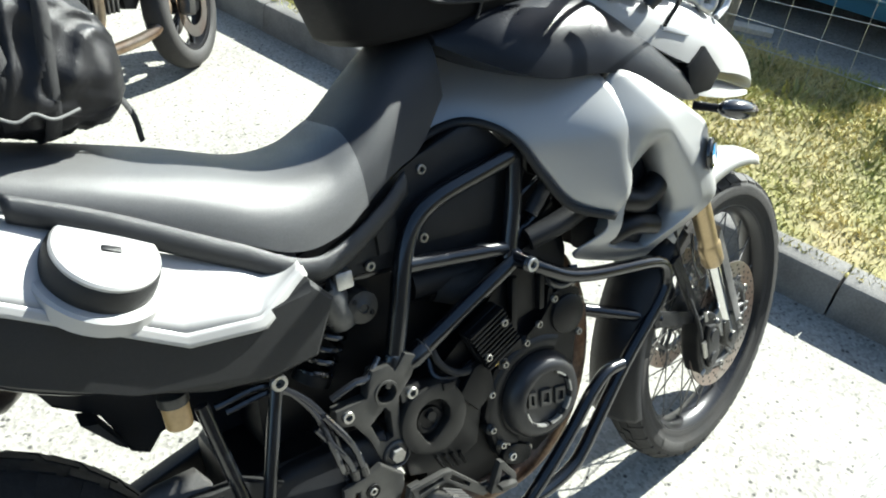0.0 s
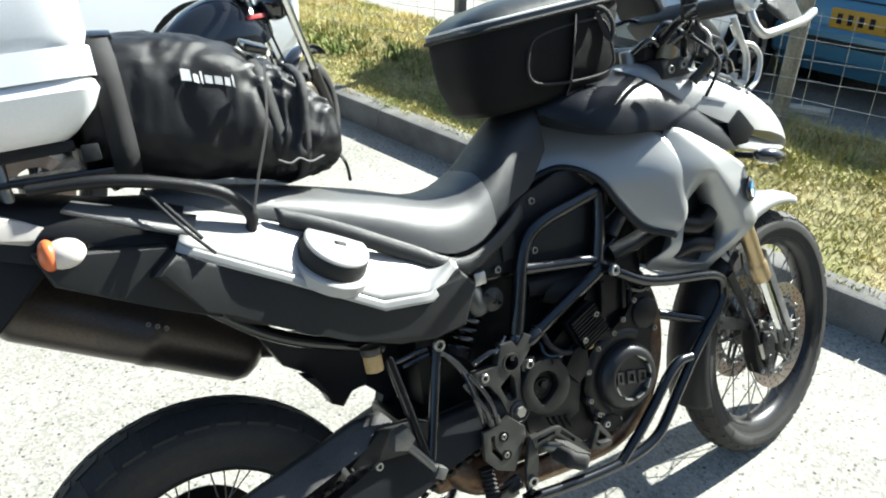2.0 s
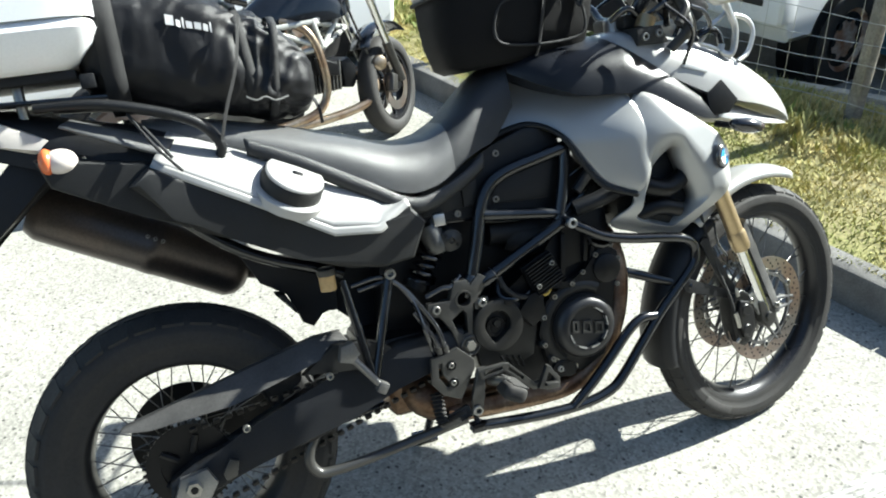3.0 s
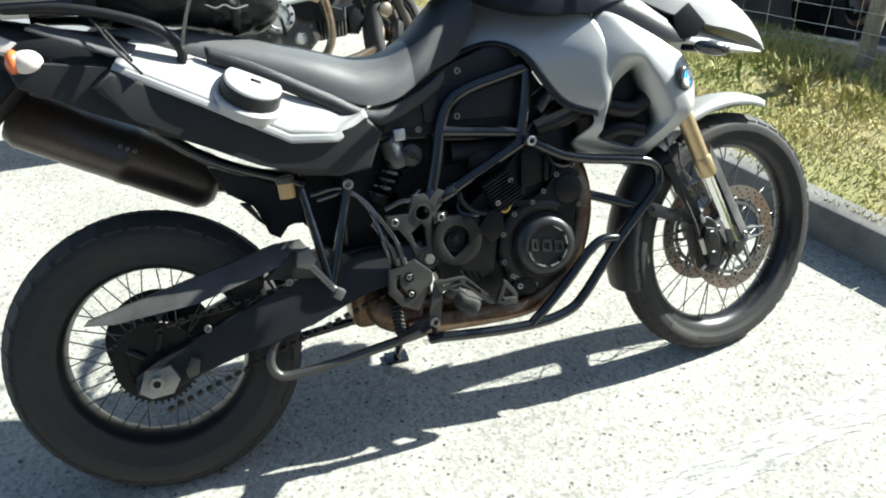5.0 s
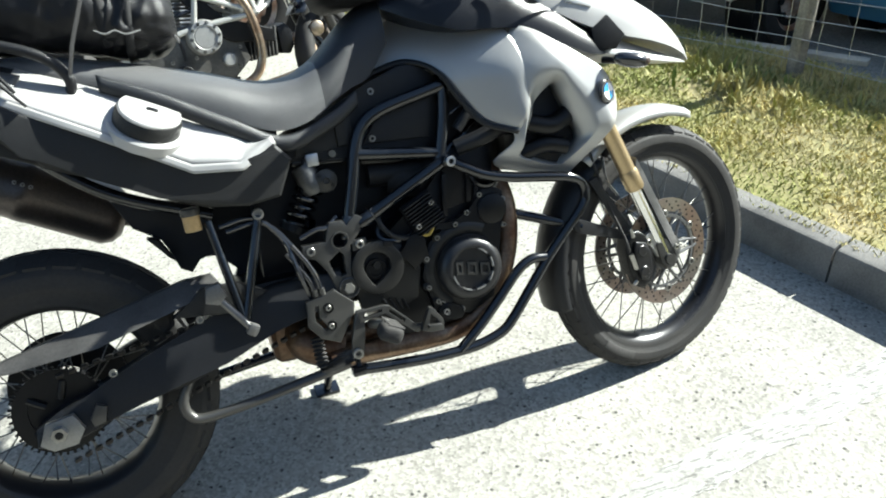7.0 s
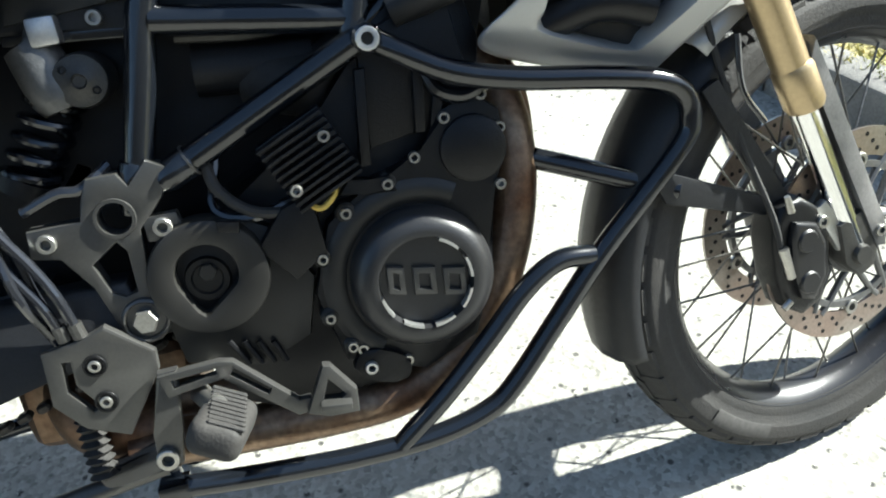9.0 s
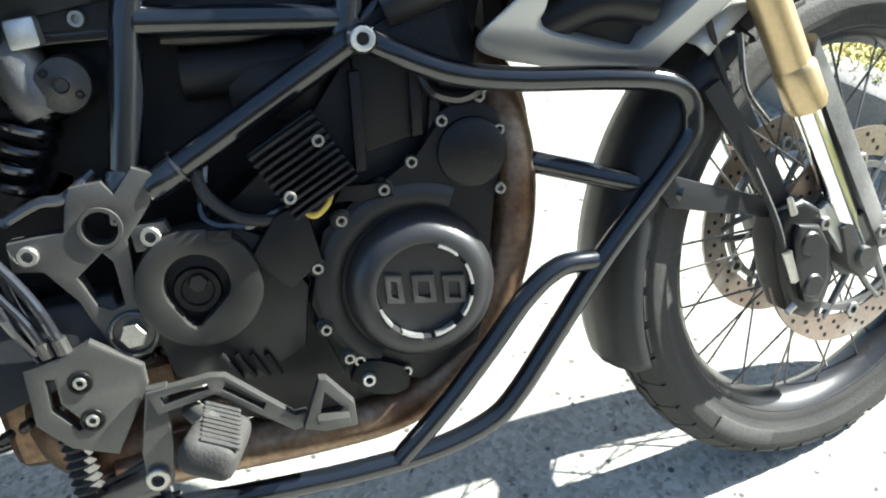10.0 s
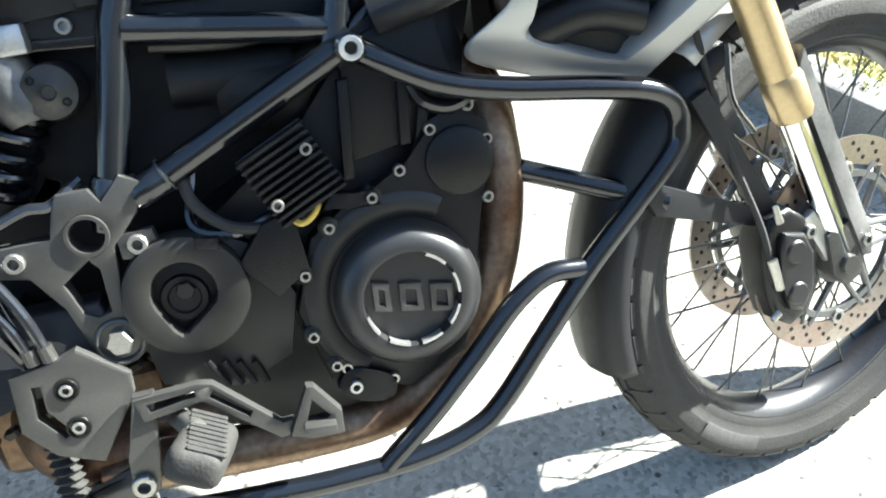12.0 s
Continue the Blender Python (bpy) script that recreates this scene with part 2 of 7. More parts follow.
def lathe(profile, centre=(0, 0, 0), segs=64, bm=None, closed=False, arc=None):
    """Turns (radius, lateral) pairs round the lateral axis through centre."""
    bm = bm or bmesh.new()
    c = Vector(centre)
    prof = list(profile) + ([profile[0]] if closed else [])
    cols = []
    n = segs if arc is None else segs + 1
    for j in range(n):
        a = 2 * math.pi * j / segs if arc is None else radians(arc[0] + (arc[1] - arc[0]) * j / segs)
        cols.append([c + Vector((r * math.cos(a), y, r * math.sin(a))) for r, y in prof])
    if arc is None:
        cols.append(cols[0])
    vs = [[bm.verts.new(v) for v in col] for col in cols]
    for a, b in zip(vs, vs[1:]):
        for i in range(len(prof) - 1):
            bm.faces.new((a[i], b[i], b[i + 1], a[i + 1]))
    bmesh.ops.remove_doubles(bm, verts=bm.verts, dist=1e-5)
    return bm


def prism(outline, y0, y1, bevel=0.004, curve=0, bm=None, segs=2):
    """A plate of the (x, h) outline between two lateral places, with rounded edges."""
    bm2 = bmesh.new()
    pts = [(x, 0, h) for x, h in outline]
    if curve:
        pts = [tuple(v) for v in spline(pts, curve, True)]
    a = [bm2.verts.new((x, y0, h)) for x, _, h in pts]
    b = [bm2.verts.new((x, y1, h)) for x, _, h in pts]
    bm2.faces.new(a)
    bm2.faces.new(b[::-1])
    k = len(pts)
    for i in range(k):
        bm2.faces.new((a[i], b[i], b[(i + 1) % k], a[(i + 1) % k]))
    if bevel:
        rim = [e for e in bm2.edges if abs(e.verts[0].co.y - e.verts[1].co.y) < 1e-7]
        bmesh.ops.bevel(bm2, geom=rim, offset=bevel, segments=segs, affect="EDGES", profile=0.6, clamp_overlap=True)
    if bm is None:
        return bm2
    me = bpy.data.meshes.new("tmp")
    bm2.to_mesh(me)
    bm2.free()
    bm.from_mesh(me)
    bpy.data.meshes.remove(me)
    return bm


def plate(outline, holes, y0, y1, bevel=0.004):
    """A plate of the (x, h) outline with openings through it and rounded edges."""
    bm = bmesh.new()
    rims = []
    for y in (y0, y1):
        edges = []
        for loop in [outline] + holes:
            vs = [bm.verts.new((x, y, h)) for x, h in loop]
            edges += [bm.edges.new((vs[i], vs[(i + 1) % len(vs)])) for i in range(len(vs))]
            rims.append(vs)
        bmesh.ops.triangle_fill(bm, use_beauty=True, use_dissolve=False, edges=edges)
    k = len(rims) // 2
    for a, b in zip(rims[:k], rims[k:]):
        for i in range(len(a)):
            j = (i + 1) % len(a)
            bm.faces.new((a[i], a[j], b[j], b[i]))
    bmesh.ops.recalc_face_normals(bm, faces=bm.faces)
    if bevel:
        near = [bm.edges.get((v[i], v[(i + 1) % len(v)])) for v in rims[:k] for i in range(len(v))]
        bmesh.ops.bevel(bm, geom=near, offset=bevel, segments=2, affect="EDGES", profile=0.6, clamp_overlap=True)
    return bm


def circle(x, h, r, n=20):
    return [(x + r * math.cos(2 * math.pi * k / n), h + r * math.sin(2 * math.pi * k / n)) for k in range(n)]


def box(size, bevel=0.004, at=(0, 0, 0), turn=None, bm=None, segs=2):
    bm2 = bmesh.new()
    bmesh.ops.create_cube(bm2, size=1)
    bmesh.ops.scale(bm2, vec=size, verts=bm2.verts)
    if bevel:
        bmesh.ops.bevel(bm2, geom=bm2.edges[:], offset=bevel, segments=segs, affect="EDGES", profile=0.6, clamp_overlap=True)
    mat = Matrix.Translation(at) @ (turn or Matrix())
    bmesh.ops.transform(bm2, matrix=mat, verts=bm2.verts)
    if bm is None:
        return bm2
    me = bpy.data.meshes.new("tmp")
    bm2.to_mesh(me)
    bm2.free()
    bm.from_mesh(me)
    bpy.data.meshes.remove(me)
    return bm


def smooth01(t):
    t = min(1.0, max(0.0, t))
    return t * t * (3 - 2 * t)


def polyline(pts, n):
    """n points along straight runs through pts."""
    p = [Vector(q) for q in pts]
    return [p[min(int(u), len(p) - 2)].lerp(p[min(int(u), len(p) - 2) + 1], u - min(int(u), len(p) - 2)) for u in (i / (n - 1) * (len(p) - 1) for i in range(n))]


def ribbon(low, high, lat, nu=40, nv=10, closed=False, lip=0.0, straight=False):
    """A curved skin between two (x, h) curves; lat(x, h, v) gives its lateral place."""
    a = polyline([(x, 0, h) for x, h in low], nu) if straight else spline([(x, 0, h) for x, h in low], nu, closed)
    b = polyline([(x, 0, h) for x, h in high], nu) if straight else spline([(x, 0, h) for x, h in high], nu, closed)
    bm = bmesh.new()
    rows = []
    for i in range(nu):
        row = []
        for j in range(nv + 1):
            v = j / nv
            p = a[i].lerp(b[i], v)
            row.append(Vector((p.x, lat(p.x, p.z, v), p.z)))
        if lip:
            row.append(row[-1] + Vector((0, lip, 0)))
        rows.append(row)
    if closed:
        rows.append(rows[0])
    rings(bm, rows, False, False)
    bmesh.ops.remove_doubles(bm, verts=bm.verts, dist=1e-5)
    return bm


def arch(stations, n=22, nu=40, power=2.2, floor=True):
    """A hull across the bike: stations of (x, half width, edge height, top height, shift)."""
    st = spline([(s[0], s[1], s[2]) for s in stations], nu)
    tp = spline([(s[3], s[4] if len(s) > 4 else 0, 0) for s in stations], nu)
    bm = bmesh.new()
    rows = []
    for p, q in zip(st, tp):
        row = []
        for j in range(n + 1):
            a = math.pi * j / n
            cy, sz = -math.cos(a), math.sin(a)
            y = p.y * math.copysign(abs(cy) ** (2 / power), cy)
            z = p.z + (q.x - p.z) * abs(sz) ** (2 / power)
            row.append(Vector((p.x, y + q.y, z)))
        rows.append(row)
    rings(bm, rows, True, True) if floor else rings(bm, rows, False, False)
    return bm


def bolt(at, r=0.008, depth=0.006, axis=-1, bm=None):
    """A socket-head bolt whose head looks to the bike's right."""
    bm = bm or bmesh.new()
    o = Vector(at)
    prof = [(0.0, -depth), (r * 0.5, -depth), (r * 0.55, depth), (r * 0.9, depth), (r, depth * 0.8), (r, -0.002)]
    cols = 12
    vs = []
    for j in range(cols):
        a = 2 * math.pi * j / cols
        vs.append([bm.verts.new(o + Vector((q * math.cos(a), axis * d, q * math.sin(a)))) for q, d in prof[1:]])
    for j in range(cols):
        A, B = vs[j], vs[(j + 1) % cols]
        for i in range(len(prof) - 2):
            bm.faces.new((A[i], B[i], B[i + 1], A[i + 1]))
    bm.faces.new([v[0] for v in vs])
    return bm


def bolts(name, places, r, depth, mat, parent, label="", m=None):
    """Socket-head bolts, each a part of its own."""
    for p in places:
        part(name, bolt(p, r, depth), mat, parent, label, True, 35, 0, m)


def empty(name, m, label, category, group="", kind=""):
    e = new(name)
    e.empty_display_size = 0.1
    e.matrix_world = m
    return tagged(e, label, category, group, kind)


def sheet(name, mat, xs, ys, z, label, category, wob=0.0):
    bm = bmesh.new()
    g = [[bm.verts.new((x, y, z + wob * noise.noise((x * 0.7, y * 0.7, 0)))) for x in xs] for y in ys]
    for i in range(len(ys) - 1):
        for j in range(len(xs) - 1):
            bm.faces.new((g[i][j], g[i][j + 1], g[i + 1][j + 1], g[i + 1][j]))
    return tagged(part(name, bm, mat), label, category, "", "structure")


# ---- the place ----
# The kerb runs along KDIR; s is the way along it, u the way across, away from the tarmac.
KERB_AT, KDIR = Vector((2.315, 0.0, 0.0)), Vector((-0.234, 0.972, 0)).normalized()
KOUT = Vector((KDIR.y, -KDIR.x, 0))
KM = Matrix.Translation(KERB_AT) @ Matrix(((KOUT.x, KDIR.x, 0, 0), (KOUT.y, KDIR.y, 0, 0), (0, 0, 1, 0), (0, 0, 0, 1)))

ground = sheet("ground", ASPHALT, [-600, -60, -12, -4, 0, 4, 12, 60, 600], [-600, -60, -12, -4, 0, 4, 12, 60, 600], 0.0, "pale worn asphalt of the parking area, sunlit", "asphalt")


def kerb_stones():
    root = empty("kerb", KM, "grey concrete kerb edging the grass verge", "kerb", "", "structure")
    for k in range(-6, 16):
        bm = bmesh.new()
        L = 0.915
        prof = [(0.0, -0.05), (0.010, 0.112), (0.018, 0.128), (0.032, 0.134), (0.115, 0.136), (0.125, 0.125), (0.125, -0.05)]
        rows = [[Vector((u, s, z)) for u, z in prof] for s in (k * L + 0.004, k * L + 0.006, k * L + L - 0.006, k * L + L - 0.004)]
        for r, f in ((rows[0], 0.004), (rows[-1], 0.004)):
            for v in r:
                v.z -= f
        rings(bm, rows)
        ob = part("kerb_stone", bm, KERB, root)
        ob.rotation_euler.z = radians(random.uniform(-0.15, 0.15))
        ob.location.z = random.uniform(-0.003, 0.003)


kerb_stones()


def verge_height(u, s):
    return 0.128 + 0.03 * smooth01((u - 0.1) / 0.9) - 0.20 * smooth01((u - 1.45) / 0.25) + 0.025 * noise.noise((u * 1.7, s * 1.7, 3)) * smooth01((u - 0.1) / 0.3) + 0.0


def verge():
    bm = bmesh.new()
    us = [0.100 + i * 0.12 for i in range(14)]
    ss = [-6 + i * 0.15 for i in range(126)]
    g = [[bm.verts.new((u, s, verge_height(u, s))) for u in us] for s in ss]
    for i in range(len(ss) - 1):
        for j in range(len(us) - 1):
            bm.faces.new((g[i][j], g[i][j + 1], g[i + 1][j + 1], g[i + 1][j]))
    ob = part("verge", bm, SOIL)
    ob.matrix_world = KM
    tagged(ob, "strip of dry grass verge behind the kerb", "verge", "", "structure")


verge()


def grass():
    rng = random.Random(5)
    verts, faces = [], []
    for _ in range(170000):
        s = rng.uniform(-2.6, 6.5) if rng.random() < 0.8 else rng.uniform(6.5, 11)
        u = 0.055 + 1.6 * rng.random() ** 1.15
        tuft = noise.noise((u * 3.1, s * 3.1, 7))
        if tuft < -0.25 and rng.random() < 0.5:
            continue
        h = rng.uniform(0.017, 0.042) * (1 + 1.1 * max(0, tuft)) * (0.7 + 0.9 * smooth01((u - 0.6) / 0.6))
        w = rng.uniform(0.0018, 0.0042)
        a, tilt, b = rng.uniform(0, 6.283), rng.uniform(0.6, 1.4), rng.uniform(0, 6.283)
        z = verge_height(u, s) - 0.004
        dx, dy = math.cos(a) * w, math.sin(a) * w
        lx, ly = math.cos(b) * h * math.sin(tilt), math.sin(b) * h * math.sin(tilt)
        hz = h * math.cos(tilt) + 0.006
        k = len(verts)
        verts += [(u - dx, s - dy, z), (u + dx, s + dy, z), (u + dx * 0.7 + lx * 0.5, s + dy * 0.7 + ly * 0.5, z + hz * 0.65), (u - dx * 0.7 + lx * 0.5, s - dy * 0.7 + ly * 0.5, z + hz * 0.65), (u + lx, s + ly, z + hz)]
        faces += [(k, k + 1, k + 2, k + 3), (k + 3, k + 2, k + 4)]
    me = bpy.data.meshes.new("grass")
    me.from_pydata(verts, [], faces)
    me.materials.append(GRASS)
    ob = new("grass", me)
    ob.matrix_world = KM
    tagged(ob, "short dry yellow and green grass on the verge", "grass", "", "stuff")


grass()

# Plain wall added out of view, away from the verge, to darken the reflections.
DARK_BACKING = material("dark backing for reflections", (0.075, 0.07, 0.064), 0.9, 0, 40, 0.3, 0.4, 60, 0, (0.05, 0.048, 0.044), 1.5)
tagged(part("unseen_dark_wall", box((60, 0.3, 4.2), 0.02, (0, -7.2, 2.1)), DARK_BACKING), "plain dark wall added out of view to darken reflections", "wall", "", "structure")

# Bay line across the tarmac, worn.
bm = bmesh.new()
rng = random.Random(2)
a, b = Vector((0.2, -0.72, 0.002)), Vector((2.26, -0.40, 0.002))
side = Vector((-(b - a).y, (b - a).x, 0)).normalized() * 0.06
row = []
for i in range(80):
    p = a.lerp(b, i / 79)
    row.append((bm.verts.new(p - side * rng.uniform(0.84, 1.06)), bm.verts.new(p + side * rng.uniform(0.84, 1.06))))
for p, q in zip(row, row[1:]):
    bm.faces.new((p[0], q[0], q[1], p[1]))
LINE = material("worn white road paint", (0.31, 0.307, 0.29), 0.85, 0, 90, 0.25, 0.4, 250, 0, (0.25, 0.243, 0.225), 14)
nt = LINE.node_tree
worn, fade = nt.nodes.new("ShaderNodeTexNoise"), nt.nodes.new("ShaderNodeMapRange")
worn.inputs["Scale"].default_value, worn.inputs["Detail"].default_value = 55, 6
fade.inputs["From Min"].default_value, fade.inputs["From Max"].default_value = 0.28, 0.46
nt.links.new(worn.outputs["Fac"], fade.inputs["Value"])
nt.links.new(fade.outputs[0], nt.nodes["Principled BSDF"].inputs["Alpha"])
tagged(part("bay_line", bm, LINE), "worn white painted bay line on the asphalt", "road marking", "", "structure")
CHAIN = material("oily chain steel", (0.05, 0.045, 0.04), 0.45, 0.6, 200, 0.3)
CAST = material("worn cast aluminium", (0.075, 0.074, 0.070), 0.36, 0.6, 300, 0.08, 0.06, 500, 0, (0.075, 0.073, 0.07), 7)

# ---- the motorcycle: local x ahead, y to its left, z up, leaning on its side stand ----
LEANED = pose(0, -0.1, 0, -20, 0, 0)
bike = empty("motorcycle", LEANED, "silver and black adventure motorcycle leaning on its side stand", "motorcycle")
FRONT = Matrix.Translation((1.592, -0.022, 0.346)) @ pose(0, 0, 0, 3.8, 0, 11) @ Matrix.Translation((-1.58, 0, -0.345))
# The fork is raked a little more than its outline below and stands closer to the wheel.
FORK = FRONT @ Matrix(((1, 0, -0.1, -0.0036), (0, 0.8, 0, 0), (0, 0, 1, 0), (0, 0, 0, 1)))


def wheel(name, c, R, half, rim_r, rim_half, spokes, m, tyre_label, blocks):
    """Spoked wheel: rim with tyre, hub, spokes."""
    cx, _, cz = c
    prof = [(rim_r + 0.006, -rim_half), (rim_r, -rim_half - 0.004), (rim_r - 0.012, -rim_half + 0.004), (rim_r - 0.018, -rim_half * 0.5), (rim_r - 0.024, 0), (rim_r - 0.018, rim_half * 0.5), (rim_r - 0.012, rim_half - 0.004), (rim_r, rim_half + 0.004), (rim_r + 0.006, rim_half)]
    w = part(name, lathe(prof, c, 72), RIM, bike, "", True, 50, 0, m)
    h = R - rim_r
    tp = [(rim_r - 0.004, -rim_half - 0.002), (rim_r + 0.012, -rim_half - 0.008), (rim_r + 0.016, -rim_half - 0.007), (rim_r + 0.35 * h, -half * 0.98), (rim_r + 0.38 * h, -half * 0.985), (rim_r + 0.6 * h, -half), (rim_r + 0.64 * h, -half * 0.985), (rim_r + 0.82 * h, -half * 0.82), (rim_r + 0.94 * h, -half * 0.5), (R - 0.002, -half * 0.2)]
    tp = tp + [(r, -y) for r, y in reversed(tp)]
    part("tyre", lathe(tp, c, 96), RUBBER, w, tyre_label, True, 60, 0, m)
    bm = bmesh.new()
    for k in range(blocks):
        for sgn, a0, y0, y1 in ((-1, 0.0, 0.42, 0.93), (1, 0.5, 0.42, 0.93), (-1, 0.25, 0.05, 0.36), (1, 0.75, 0.05, 0.36)):
            ang = 2 * math.pi * (k + a0) / blocks
            wd = 2 * math.pi / blocks * 0.38
            vs = []
            for lift in (-0.004, 0.0025):
                for da, yy in ((-wd, y0), (wd, y0 + 0.03), (wd * 1.25, y1), (-wd * 0.75, y1)):
                    base = R - 0.002 - (h * 0.23) * max(0, (yy - 0.2) / 0.75) ** 1.9
                    r = base + lift
                    vs.append(bm.verts.new((cx + r * math.cos(ang + da), sgn * yy * half * (1.0 if lift > 0 else 0.99), cz + r * math.sin(ang + da))))
            for f in ((4, 5, 6, 7), (0, 1, 5, 4), (1, 2, 6, 5), (2, 3, 7, 6), (3, 0, 4, 7)):
                bm.faces.new([vs[i] for i in f])
    part("tread", bm, RUBBER, w, "worn tread blocks", False, 35, 0, m)
    bm = lathe([(0.012, -0.085), (0.026, -0.085), (0.03, -0.06), (0.05, -0.055), (0.052, -0.045), (0.03, -0.035), (0.026, 0), (0.03, 0.035), (0.052, 0.045), (0.05, 0.055), (0.03, 0.06), (0.026, 0.085), (0.012, 0.085)], c, 32)
    part("hub", bm, DULL_ALU, w, "", True, 40, 0, m)
    bm = tube([(0.048, 0, 0), (rim_r - 0.016, 0, 0)], 0.0017, segs=6, smooth=False)
    first = part("spoke", bm, SPOKE, w)
    me = first.data
    for k in range(spokes):
        a = 2 * math.pi * k / spokes
        sgn = -1 if k % 2 else 1
        skew = 0.22 if (k // 2) % 2 else -0.22
        p0 = Vector((cx + 0.048 * math.cos(a + skew * 4), sgn * 0.05, cz + 0.048 * math.sin(a + skew * 4)))
        p1 = Vector((cx + (rim_r - 0.014) * math.cos(a), sgn * 0.008, cz + (rim_r - 0.014) * math.sin(a)))
        ob = first if k == 0 else new("spoke", me)
        ob.parent = w
        d = (p1 - p0)
        ln = rim_r - 0.016 - 0.048
        q = d.to_track_quat("X", "Z").to_matrix().to_4x4()
        ob.matrix_basis = m @ Matrix.Translation(p0) @ q @ Matrix.Diagonal((d.length / ln, 1, 1, 1)) @ Matrix.Translation((-0.048, 0, 0))
    return w


rear_wheel = wheel("rear_wheel", (0, 0, 0.335), 0.354, 0.080, 0.234, 0.056, 40, Matrix(), "wide black rear tyre, dusty", 34)
front_wheel = wheel("front_wheel", (1.58, 0, 0.345), 0.352, 0.047, 0.277, 0.030, 36, FRONT, "narrow black front tyre, dusty", 44)


CARRIER = material("grey anodised carrier", (0.16, 0.16, 0.158), 0.42, 0.7, 200, 0.12)


def disc(parent, c, y, r0, r1, m, holes=24):
    bm = lathe([(r0, y - 0.0022), (r1, y - 0.0022), (r1, y + 0.0022), (r0, y + 0.0022)], c, 64, closed=True)
    d = part("brake_disc", bm, DISC, parent, "drilled steel brake disc", True, 30, 0, m)
    bm = bmesh.new()
    for k in range(holes):
        for j, rr in enumerate((0.25, 0.5, 0.75)):
            a = 2 * math.pi * (k + j / 3) / holes
            r = r0 + (r1 - r0) * rr
            o = Vector((c[0] + r * math.cos(a), y, c[2] + r * math.sin(a)))
            vs = [[bm.verts.new(o + Vector((0.0033 * math.cos(b), s * 0.0027, 0.0033 * math.sin(b)))) for b in (k2 * math.pi / 4 for k2 in range(8))] for s in (-1, 1)]
            bm.faces.new(vs[0])
            bm.faces.new(vs[1])
            for i in range(8):
                bm.faces.new((vs[0][i], vs[0][(i + 1) % 8], vs[1][(i + 1) % 8], vs[1][i]))
    part("drilling", bm, ENGINE_BLACK, d, "", False, 35, 0, m)
    part("disc_carrier", lathe([(0.04, y - 0.006), (0.052, y - 0.006), (0.052, y + 0.006), (0.04, y + 0.006)], c, 32, None, True), CARRIER, d, "grey aluminium disc carrier", True, 35, 0, m)
    part("carrier_ring", lathe([(r0 - 0.016, y - 0.004), (r0 - 0.007, y - 0.004), (r0 - 0.007, y + 0.004), (r0 - 0.016, y + 0.004)], c, 48, None, True), CARRIER, d, "", True, 35, 0, m)
    for k in range(6):
        a = 2 * math.pi * k / 6
        for s in (-0.12, 0.12):
            p = [Vector((c[0] + r * math.cos(a + s * w_), y, c[2] + r * math.sin(a + s * w_))) for r, w_ in ((0.045, 3.5), (r0 - 0.012, 1.0), (r0 + 0.006, 0.5))]
            part("carrier_arm", tube(p, 0.005, 6, 8), CARRIER, d, "", True, 35, 0, m)
    bolts("disc_rivet", [(c[0] + (r0 - 0.004) * math.cos((k + 0.5) * math.pi / 3), y - 0.003, c[2] + (r0 - 0.004) * math.sin((k + 0.5) * math.pi / 3)) for k in range(6)], 0.011, 0.004, STEEL, d, "", m)


disc(front_wheel, (1.58, 0, 0.345), -0.062, 0.113, 0.152, FRONT)
disc(front_wheel, (1.58, 0, 0.345), 0.062, 0.113, 0.152, FRONT)

part("tyre_patch", lathe([(0.300, -0.0472), (0.303, -0.0485), (0.321, -0.0485), (0.324, -0.0472)], (1.58, 0, 0.345), 10, arc=(224, 246)), material("dusty printed rubber", (0.05, 0.048, 0.046), 0.7, 0, 150, 0.3), front_wheel, "pale worn print on the sidewall", True, 35, 0, FRONT)
